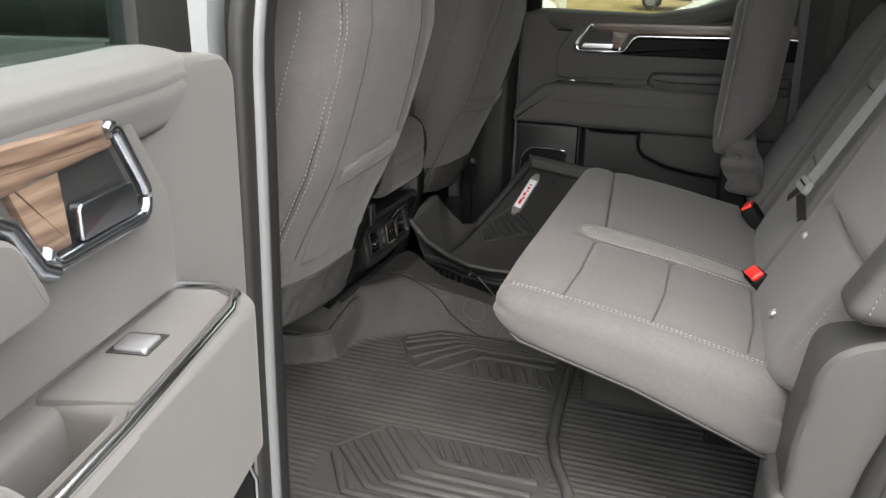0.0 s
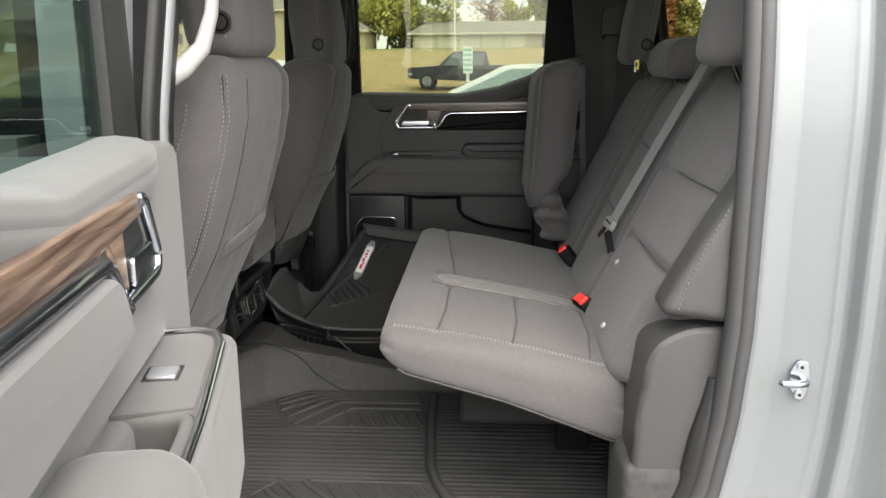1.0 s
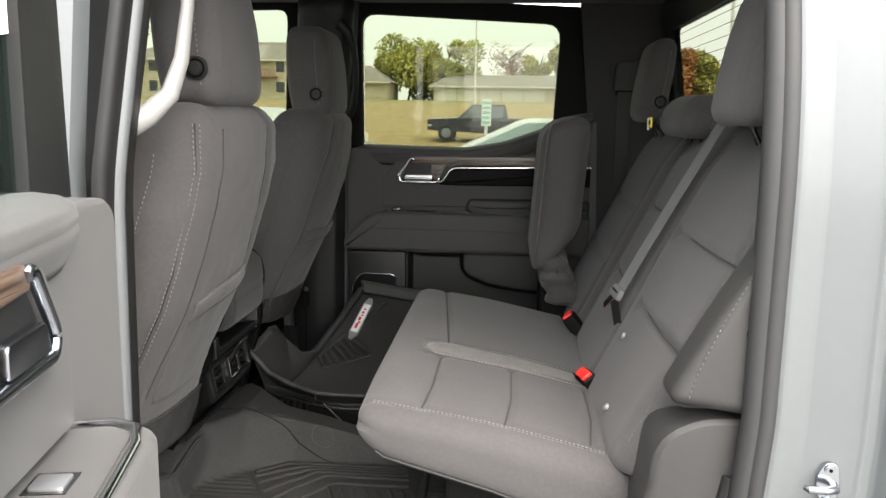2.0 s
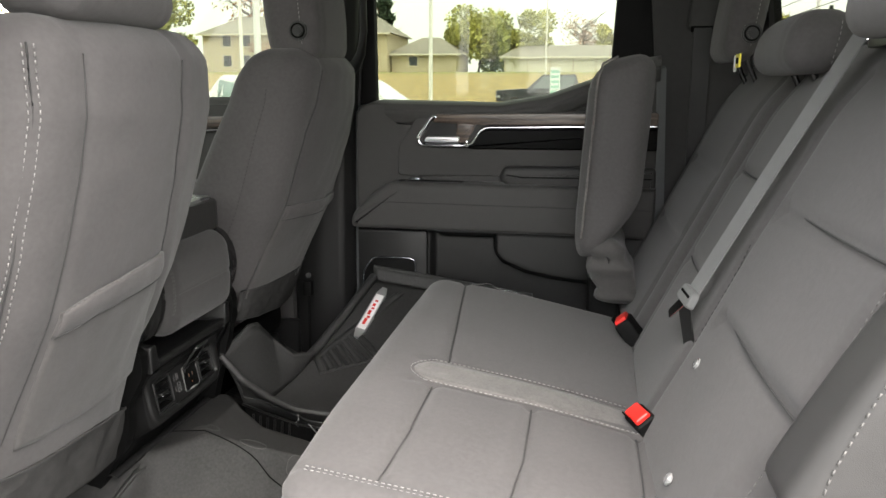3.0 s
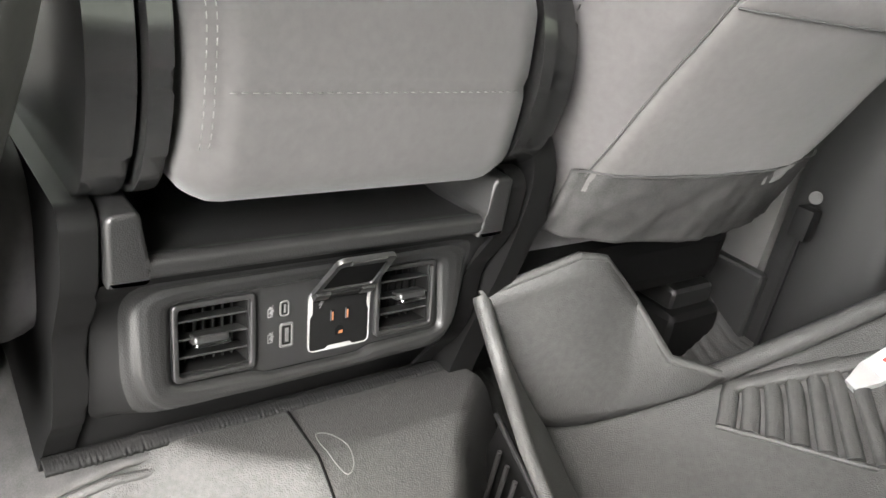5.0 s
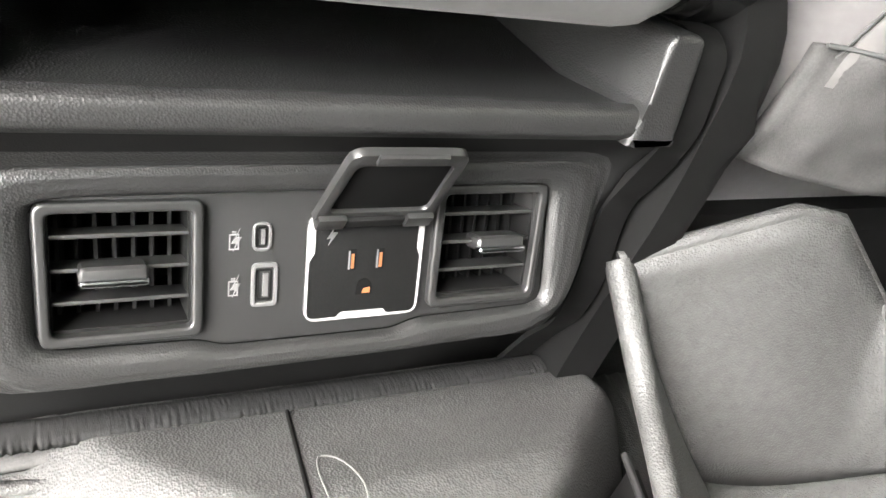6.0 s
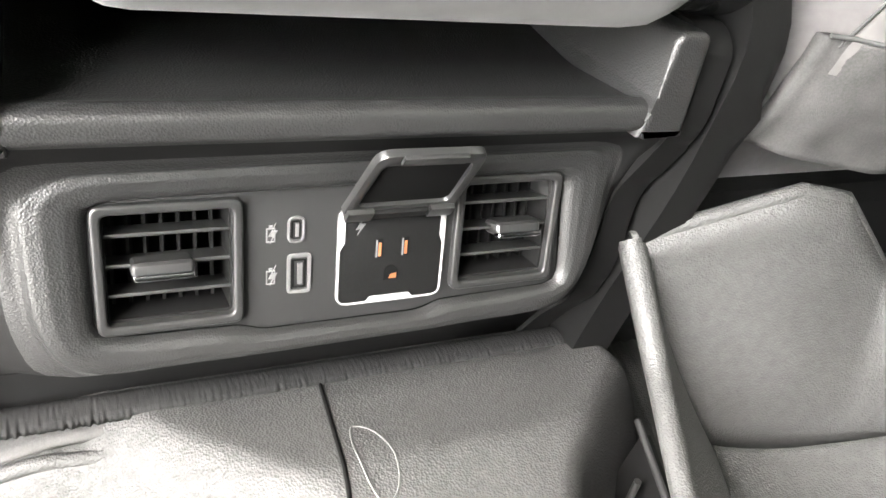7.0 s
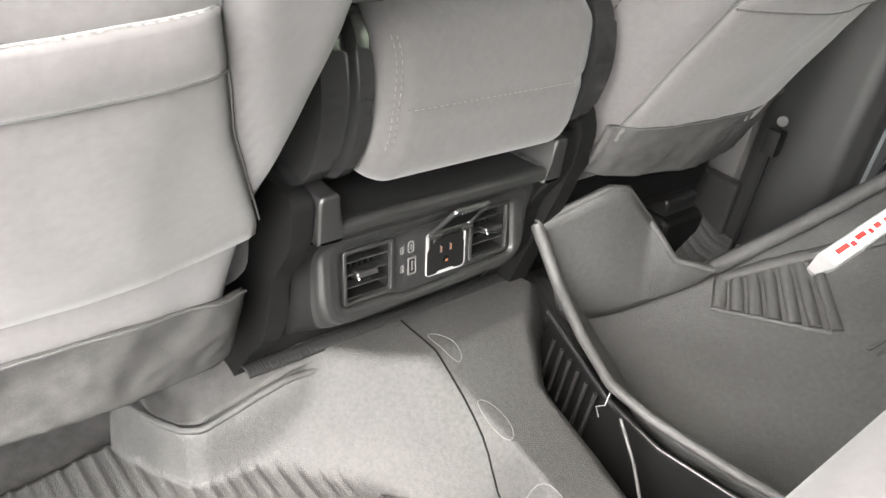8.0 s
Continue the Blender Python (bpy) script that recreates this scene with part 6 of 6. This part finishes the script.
link("roll", soft_mesh("roll", (0.115, 0.136, 0.084), 0.034, 0.008, roll_shape), ROLLCLOTH, roll)
for s in (-1, 1):
    part("roll_disc", bm_slab(rounded([(-0.19, 0.405), (-0.19, 0.57), (0.018, 0.57), (0.045, 0.49), (0.02, 0.405)], [0.01, 0.01, 0.06, 0.07, 0.05], 18), XZF, min(s * 0.140, s * 0.154), max(s * 0.140, s * 0.154), 0.003), GLOSS, roll, "", True)
    part("side_arc", bm_slab(rounded([(-0.19, 0.40), (-0.19, 0.565), (0.010, 0.565), (0.036, 0.49), (0.012, 0.40)], [0.01, 0.01, 0.06, 0.07, 0.05], 18), XZF, min(s * 0.158, s * 0.185), max(s * 0.158, s * 0.185), 0.006), GLOSS, roll, "", True)
link("stitching", stitch_mesh("stitching", [[(0.048 - 0.055 * ((z - 0.492) / 0.078) ** 4, s * y, z) for z in [0.450 + 0.098 * i / 16 for i in range(17)]] for s in (-1,) for y in (0.120, 0.126)] + [[(0.0508, -0.112 + 0.226 * i / 20, 0.486) for i in range(21)]], 0.004, 0.003, 0.0004), DULL_THREAD, roll)
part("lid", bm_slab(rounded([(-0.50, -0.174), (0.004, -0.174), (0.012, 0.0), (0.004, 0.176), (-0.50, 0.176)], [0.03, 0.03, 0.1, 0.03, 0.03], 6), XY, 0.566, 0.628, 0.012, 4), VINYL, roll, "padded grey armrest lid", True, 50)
# Top plate is smoother and about five times paler than the lid's sides.
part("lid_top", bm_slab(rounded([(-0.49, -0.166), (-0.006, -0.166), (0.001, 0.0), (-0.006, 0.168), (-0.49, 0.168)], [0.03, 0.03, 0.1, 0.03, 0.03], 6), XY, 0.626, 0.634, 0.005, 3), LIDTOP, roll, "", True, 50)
part("lid_pillar", bm_box((-0.45, -0.13, 0.39), (-0.10, 0.13, 0.57), 0.02), MATTE, roll)
btl = thing("spray_bottle", "small white bottle with a yellow collar on the armrest lid", "bottle", (-0.40, 0.10, 0.634))
part("bottle_body", bm_tube([(0, 0, 0), (0, 0, 0.035), (0, 0, 0.045)], [0.024, 0.024, 0.016], 14), WHITE, btl, "", True)
part("collar", bm_cyl((0, 0, 0.05), (0, 0, 1), 0.018, 0.014, 16, 0.002), YELLOW, btl, "yellow collar", True)
part("nozzle", bm_tube([(0, 0, 0.055), (0, 0, 0.08), (-0.02, 0.0, 0.09)], [0.011, 0.009, 0.006], 10), WHITE, btl, "", True)

# ---- floor liners ----
def lip_x(y):
    """How far back the cut-out for the seat rail reaches."""
    return interp(y, [-0.335, -0.308, -0.285, -0.268, -0.250, -0.215, -0.15, -0.118, -0.09], [-0.30, -0.150, -0.096, -0.068, -0.057, -0.053, -0.042, -0.038, -0.045])


def lip_z(y):
    return interp(y, [-0.30, -0.25, -0.215, -0.183, -0.15, -0.118], [0.094, 0.096, 0.109, 0.125, 0.138, 0.145])


def mat_z(x, y):
    """The fitted liner over the footwell and the tunnel."""
    ground = 0.004 + 0.040 * step(y, -0.50, -0.10)
    hump = interp(x, [-0.12, -0.05, 0.03, 0.12, 0.22, 0.32, 0.5, 0.9], [0.150, 0.158, 0.170, 0.151, 0.134, 0.112, 0.08, 0.06])
    yb = interp(x, [-0.12, -0.05, 0.064, 0.12, 0.17, 0.30, 0.50], [-0.295, -0.231, -0.118, -0.085, -0.048, -0.038, -0.038])
    yr = interp(x, [-0.02, 0.05, 0.12, 0.30], [0.20, 0.12, 0.07, 0.045])
    up = step(y, yb, min(-0.005, yb + 0.13)) * (1 - step(y, yr, yr + 0.10))
    z = ground * (1 - step(y, yr, yr + 0.1)) + (hump - ground) * up + 0.006 * step(y, yr, yr + 0.1)
    # step up to the cut-out round the front seat rail
    if y < -0.09:
        lx = lip_x(y)
        z += (lip_z(y) - z) * (1 - step(x, lx, lx + 0.022)) * (1 - step(y, -0.15, -0.10))
    return z


def field(x, y):
    """True inside the two smooth fields that carry the chevrons."""
    for y0, y1, dx, tip in ((-0.243, -0.045, 0.0, -0.10), (-0.712, -0.455, 0.03, -0.597)):
        if y0 < y < y1:
            side = abs(y - tip) / (tip - y0 if y < tip else y1 - tip)
            slant = 0.10 * side if (y < tip) == (tip > -0.3) else 0.03 * side
            if 0.055 + dx + slant < x < 0.515 + dx:
                return True
    return False


def rib(x, y):
    """Fine ribs across the flat of the liner, with two fields of chevrons."""
    rise = mat_z(x, y) - 0.004 - 0.040 * step(y, -0.50, -0.10)
    if rise > 0.008 or y > -0.06 or field(x, y):
        return 0.0
    k = (y * 1000 / 17.0) % 1.0
    return 0.0024 * (1 if k < 0.28 else 0) * (1 - step(rise, 0.0015, 0.008))


liner = thing("floor_liner", "black moulded rubber floor liner with ribs and chevrons", "floor mat", (0, 0, 0))


def near_mat(u, v):
    x, y = -0.16 + 1.11 * u, -0.775 + 1.08 * v
    return (x, y, mat_z(x, y) + rib(x, y) + 0.0012 * noise.noise((x * 9, y * 9, 0)))


link("liner_sheet", sheet_mesh("liner_sheet", 180, 330, near_mat, 0.006), RUBBER, liner, "", True)


def bar(pts, r, flat=2.0, nm="chevron_rib"):
    return part(nm, bm_tube([(x, y, mat_z(x, y) + 0.0012) for x, y in pts], r, 8, flat=flat), RUBBER, liner, "", True, 80)


def even(a, b, n):
    return [(a[0] + (b[0] - a[0]) * k / n, a[1] + (b[1] - a[1]) * k / n) for k in range(n)]


def carpet(u, v):
    y = -0.286 + 0.171 * v
    x = -0.30 + (lip_x(y) - 0.008 + 0.30) * u
    return (x, y, lip_z(y) + 0.0035 + min(0.04, 0.28 * max(0.0, lip_x(y) - x - 0.008)) * step(y, -0.27, -0.20) + 0.0015 * noise.noise((x * 60, y * 60, 2)))


link("rail_carpet", sheet_mesh("rail_carpet", 40, 40, carpet, 0.004), CARPET, liner, "grey carpet inside the cut-out for the seat rail")
part("cutout_rim", bm_tube([(lip_x(y), y, lip_z(y) + 0.001 - 0.007 * step(y, -0.165, -0.12)) for y in [-0.292 + 0.174 * i / 30 for i in range(31)]], 0.0045, 8), RUBBER, liner, "", True, 80)
# chevron fields: bars that run slantwise, bend and go on to the ridge; the second field mirrors the first
STARTS = ((0.090, -0.110), (0.095, -0.135), (0.112, -0.165), (0.135, -0.200), (0.159, -0.232), (0.215, -0.236))
KNEES = ((0.161, 0.001), (0.197, -0.028), (0.221, -0.053), (0.242, -0.078), (0.267, -0.106), (0.299, -0.147))
for near in (False, True):
    for a, b in zip(STARTS, KNEES):
        if near:
            a, b = (a[0] + 0.03, -0.698 - a[1]), (b[0] + 0.03, -0.698 - b[1])
        else:
            a, b = ((q[0], q[1] if q[1] < -0.12 else -0.12 + (q[1] + 0.12) * 0.55) for q in (a, b))
        bar(even(a, b, 8) + even(b, (0.505 + (0.05 if near else 0.0), b[1]), 8), 0.0042 if not near else 0.0050)
    for k in range(8):
        x = 0.285 + 0.03 * k
        a, b = (x, -0.172), (x + 0.026, -0.232)
        if near:
            a, b = (x + 0.05, -0.535), (x + 0.012, -0.472)
        bar(even(a, b, 6) + [b], 0.0036, 1.6)
    e = [(0.082, -0.135), (0.150, -0.236), (0.170, -0.242), (0.505, -0.238)]
    if near:
        e = [(x + 0.028, -0.698 - y) for x, y in e]
    bar(even(e[0], e[1], 8) + even(e[1], e[2], 2) + even(e[2], e[3], 12), 0.0028, 1.3, "field_border")
# the ridge between footwell and the part under the bench
ridge = [(0.512, -0.07), (0.516, -0.25), (0.525, -0.40), (0.545, -0.47), (0.585, -0.56), (0.602, -0.62), (0.605, -0.77)]
part("liner_ridge", bm_tube([(x, y, mat_z(x, y) + 0.006) for x, y in ridge], 0.012, 8), RUBBER, liner, "", True, 80)
part("liner_edge", bm_tube([(0.93, -0.60, 0.02), (0.955, -0.64, 0.03), (0.95, -0.70, 0.035), (0.965, -0.765, 0.04)], 0.006, 6), RUBBER, liner, "", True, 80)
part("liner_edge", bm_tube([(x, -0.775, 0.016) for x in (-0.1, 0.2, 0.5, 0.75, 0.96)], 0.010, 8), RUBBER, liner, "", True, 80)
# centre seam with raised ovals
seam_y = lambda x: -0.004 - 0.13 * x
part("centre_seam", bm_tube([(x, seam_y(x), mat_z(x, seam_y(x)) + 0.0012 * noise.noise((x * 9, seam_y(x) * 9, 0))) for x in [-0.05 + 0.40 * i / 30 for i in range(31)]], 0.0013, 6), DEEP, liner, "", True, 80)
for x in (0.028, 0.135, 0.238, 0.338):
    oval = [(x + 0.028 * math.cos(a), seam_y(x) + 0.015 + (0.014 if math.sin(a) > 0 else 0.006) * math.sin(a)) for a in [2 * math.pi * i / 24 for i in range(24)]]
    part("oval_mark", bm_tube([(p, q, mat_z(p, q) + 0.0003 + 0.0012 * noise.noise((p * 9, q * 9, 0))) for p, q in oval], 0.0006, 6, True), CHALK, liner, "", True, 80)
fray = lambda u, v: (-0.066 + 0.020 * v + 0.0016 * noise.noise((u * 170, v, 5.0)) * v, -0.20 + 0.38 * u, 0.1592 + 0.0030 * math.sin(math.pi * v) ** 0.7 + 0.0008 * noise.noise((u * 260, v * 6, 2.0)))
tagged(link("carpet_edge", sheet_mesh("carpet_edge", 500, 6, fray, 0.004), FRINGE), "frayed black carpet edge under the console", "carpet", kind="structure")

# second liner of the same kind lying on the far footwell, tilted against the door
floor_far = thing("floor_mat", "black ribbed rubber mat on the far footwell floor", "floor mat", (0, 0, 0))
link("mat_sheet", sheet_mesh("mat_sheet", 30, 120, lambda u, v: (-0.14 + 1.0 * u, 0.17 + 0.58 * v, 0.010 + 0.0025 * (1 if ((0.58 * v * 1000 / 14.0) % 1) < 0.3 else 0) + 0.05 * (1 - step(u, 0.0, 0.12)) + 0.07 * step(v, 0.72, 1.0)), 0.006), RUBBER, floor_far)
far_bin = thing("seat_bracket", "black seat mounting cover on the far footwell floor", "seat trim", (-0.115, 0.66, 0.0))
part("bracket_cover", bm_box((-0.06, -0.06, 0.0), (0.05, 0.06, 0.125), 0.02, 3), MATTE, far_bin, "", True)
part("bracket_top", bm_box((-0.05, -0.045, 0.12), (0.03, 0.05, 0.155), 0.012, 3), SATIN, far_bin, "", True)

loose = thing("loose_floor_liner", "loose black rubber floor liner tilted over the far footwell", "floor mat", (0, 0, 0))
# corners of the tray's bottom: front near, rear near, rear far, front far
TC, TD = Vector((0.66, 0.715, 0.262)), Vector((0.205, 0.715, 0.325))
RIM_U = [0, 0.12, 0.28, 0.42, 0.55, 0.75, 1.0]


def rim_point(u):
    """The top of the near side: steep at the front corner, then bent along the tunnel."""
    return Vector((interp(u, RIM_U, [-0.016, 0.035, 0.108, 0.178, 0.236, 0.330, 0.46]), interp(u, RIM_U, [0.180, 0.183, 0.155, 0.130, 0.131, 0.152, 0.19]), interp(u, RIM_U, [0.264, 0.205, 0.182, 0.170, 0.165, 0.158, 0.15])))


def near_edge(u):
    """The foot of the near side on the tray's bottom."""
    return rim_point(u) + Vector((0.024 * (1 - u), interp(u, [0, 0.3, 1], [0.045, 0.048, 0.03]), interp(u, [0, 0.12, 0.3, 1], [-0.112, -0.060, -0.045, -0.030])))


def tray(u, v):
    """u from front to rear, v from near to far; the bottom sags between the raised sides."""
    p = near_edge(u) * (1 - v) + (TD * (1 - u) + TC * u) * v
    return p + Vector((0, 0, -0.070 * math.sin(math.pi * v ** 0.55) ** 0.9 + 0.003 * noise.noise((u * 5, v * 5, 9)))) if 0 < v < 1 else p


link("tray_bottom", sheet_mesh("tray_bottom", 40, 40, tray, 0.005), DUSTY, loose)


def near_side(u, v):
    """The raised near side, highest at the front corner."""
    return tray(u, 0.0).lerp(rim_point(u), v) + Vector((0, 0.008 * math.sin(math.pi * v), -0.008 * math.sin(math.pi * v)))


link("near_side", sheet_mesh("near_side", 40, 10, near_side, (0.002, 0.006, 0)), DUSTY, loose)
part("near_rim", bm_tube([near_side(i / 40, 1.0) for i in range(41)], [0.0088 - 0.0022 * min(1, i / 14) for i in range(41)], 8), DUSTY, loose, "", True, 80)


def front_flap(u, v):
    """Upturned front corner that drops into the cut-out for the seat rail."""
    b = tray(0.0, 0.42 * u)
    top = Vector((interp(u, [0, 0.35, 0.6, 0.8, 1], [-0.016, 0.018, 0.034, 0.075, 0.112]), interp(u, [0, 0.35, 0.6, 0.8, 1], [0.180, 0.288, 0.352, 0.385, 0.43]), interp(u, [0, 0.30, 0.40, 0.6, 0.8, 1], [0.264, 0.308, 0.305, 0.255, 0.200, 0.192])))
    return b.lerp(top, v)


link("front_flap", sheet_mesh("front_flap", 40, 10, front_flap, (0.006, 0, 0)), DUSTY, loose)
part("flap_rim", bm_tube([front_flap(i / 40, 1.0) for i in range(41)], 0.0055, 8), DUSTY, loose, "", True, 80)


def far_side(u, v):
    return tray(u, 1.0) + Vector((-0.006 * v, 0.014 * v, 0.034 * v))


link("far_side", sheet_mesh("far_side", 30, 5, far_side, (0, -0.006, 0)), DUSTY, loose)
part("far_rim", bm_tube([far_side(i / 30, 1.0) for i in range(31)], 0.006, 8), DUSTY, loose, "", True, 80)
part("front_rim", bm_tube([tray(0.0, 0.40 + 0.60 * i / 24) + Vector((-0.002, 0, 0.010)) for i in range(25)], [0.012] * 25, 8), DUSTY, loose, "", True, 80)
# bent chevron bars above a straight border
for i in range(7):
    k = i / 6
    a, b = (0.135 + 0.22 * k, 0.395 + 0.17 * k), (0.035 + 0.07 * k, 0.470 + 0.20 * k)
    c = (b[0] + 0.03 + 0.08 * k, min(0.94, b[1] + 0.12 + 0.20 * k))
    uv = even(a, b, 5) + even(b, c, 6) + [c]
    part("chevron_rib", bm_tube([tray(u, v) + Vector((0, 0, 0.0026)) for u, v in uv], 0.0060, 8, flat=1.7), DUSTY, loose, "", True, 80)
part("chevron_border", bm_tube([tray(0.120 + 0.23 * k / 8, 0.385 + 0.17 * k / 8) + Vector((0, 0, 0.0012)) for k in range(9)], 0.0032, 6), DUSTY, loose, "", True, 80)
for k in range(3):
    part("small_rib", bm_tube([tray(0.44 + 0.03 * k, 0.58 + 0.02 * q) + Vector((0, 0, 0.0006)) for q in range(5)], 0.003, 6), DUSTY, loose, "", True, 80)
# badge: a slim hexagon of red and white on a silver ground, beside the front rim
b0, b1 = tray(0.155, 0.63), tray(0.10, 0.95)
ax = (b1 - b0).normalized()
nrm = (b1 - b0).cross(tray(0.20, 0.80) - tray(0.08, 0.80))
nrm = nrm if nrm.z > 0 else -nrm
nrm = (nrm - ax * nrm.dot(ax)).normalized()
b0, b1 = b0 + nrm * 0.006, b1 + nrm * 0.006
BM = Matrix((( *ax, 0), (*nrm.cross(ax), 0), (*nrm, 0), (0, 0, 0, 1))).transposed()
BM = Matrix.Translation((b0 + b1) / 2) @ BM.to_3x3().to_4x4()
L = (b1 - b0).length / 2
badge = part("badge", bm_slab([(-L, -0.007), (-L * 0.72, -0.015), (L * 0.72, -0.015), (L, -0.007), (L, 0.007), (L * 0.72, 0.015), (-L * 0.72, 0.015), (-L, 0.007)], BM, -0.006, 0.003, 0.001), SILVER, loose, "silver badge with a red and white field")
part("badge_field", bm_box((-L * 0.68, -0.0115, 0.003), (L * 0.68, 0.0115, 0.0038)), WHITE, badge).matrix_world = BM
for x, w, y in ((-0.40, 0.011, 0.001), (-0.22, 0.004, -0.002), (-0.05, 0.008, 0.002), (0.12, 0.003, -0.001), (0.26, 0.005, 0.001), (0.42, 0.003, 0.0)):
    part("badge_bar", bm_box((L * x - w, y - 0.0042, 0.0036), (L * x + w, y + 0.0042, 0.0044)), RED, badge).matrix_world = BM

# clear wrap still clinging to the liner's far rear edge
wrap = thing("plastic_wrap", "crumpled clear plastic wrap on the loose floor liner", "wrapping", (0, 0, 0))


def film_sheet(u, v):
    x = 0.47 + 0.34 * u
    top = interp(x, [0.47, 0.50, 0.54, 0.62, 0.72, 0.78, 0.81], [0.330, 0.352, 0.358, 0.334, 0.298, 0.262, 0.235])
    rum = noise.noise((x * 22, v * 3, 1.0)) + 0.6 * noise.noise((x * 60, v * 7, 3.0))
    return (x + 0.008 * rum, 0.60 + 0.07 * (1 - v) ** 1.5 + 0.010 * rum * (1 - 0.5 * v), top - 0.13 * (1 - v) + 0.005 * rum)


link("film", sheet_mesh("film", 60, 24, film_sheet, (0, 0.0006, 0)), FILM, wrap)
part("film_edge", bm_tube([film_sheet(i / 60, 1.0) for i in range(61)], 0.0012, 6), PORTGREY, wrap, "", True, 80)

# black plastic storage lip below the loose liner
lip = thing("underseat_liner", "black plastic liner edge under the loose floor liner", "floor mat", (0, 0, 0))
edge = [(0.02, 0.196, 0.150), (0.08, 0.180, 0.140), (0.17, 0.150, 0.132), (0.25, 0.145, 0.126), (0.33, 0.165, 0.12), (0.42, 0.19, 0.115)]
part("liner_wall", bm_tube([(x, y + 0.012, z - 0.062) for x, y, z in edge], 0.055, 6, flat=0.12), MATTE, lip, "", True, 80)
part("liner_rim", bm_tube([(x, y + 0.006, z - 0.008) for x, y, z in edge], 0.0028, 6), SATIN, lip, "", True, 80)
for k in range(6):
    part("liner_rib", bm_tube([(0.05 + 0.02 * k, 0.184 - 0.007 * k, 0.055), (0.055 + 0.02 * k, 0.182 - 0.007 * k, 0.128)], 0.0028, 6), SATIN, lip, "", True, 80)
part("torn_strip", bm_tube([(0.183, 0.127, 0.163), (0.187, 0.118, 0.150), (0.180, 0.112, 0.146), (0.190, 0.106, 0.141)], 0.0010, 6), PORTGREY, lip, "frayed pale strip of film", True, 80)
part("hem_cord", bm_tube([(0.205, 0.128, 0.140), (0.245, 0.115, 0.110), (0.285, 0.090, 0.085), (0.33, 0.060, 0.072)], 0.0022, 6), CHALK, lip, "", True, 80)

# belt anchor and strap on the far pillar
anc = thing("belt_anchor", "grey belt anchor bolt with a short strap on the far pillar", "seat belt", (0.012, 0.70, 0.332))
part("bolt", bm_cyl((0, 0, 0), (0.4, -1, 0.2), 0.0085, 0.010, 14, 0.003), QTRIM, anc, "", True)
part("sleeve", bm_box((-0.014, -0.014, -0.058), (0.012, 0.010, -0.014), 0.005, 2), MATTE, anc, "", True)
part("strap", bm_box((-0.003, -0.006, -0.32), (0.003, 0.0, -0.055), 0.001), MATTE, anc)
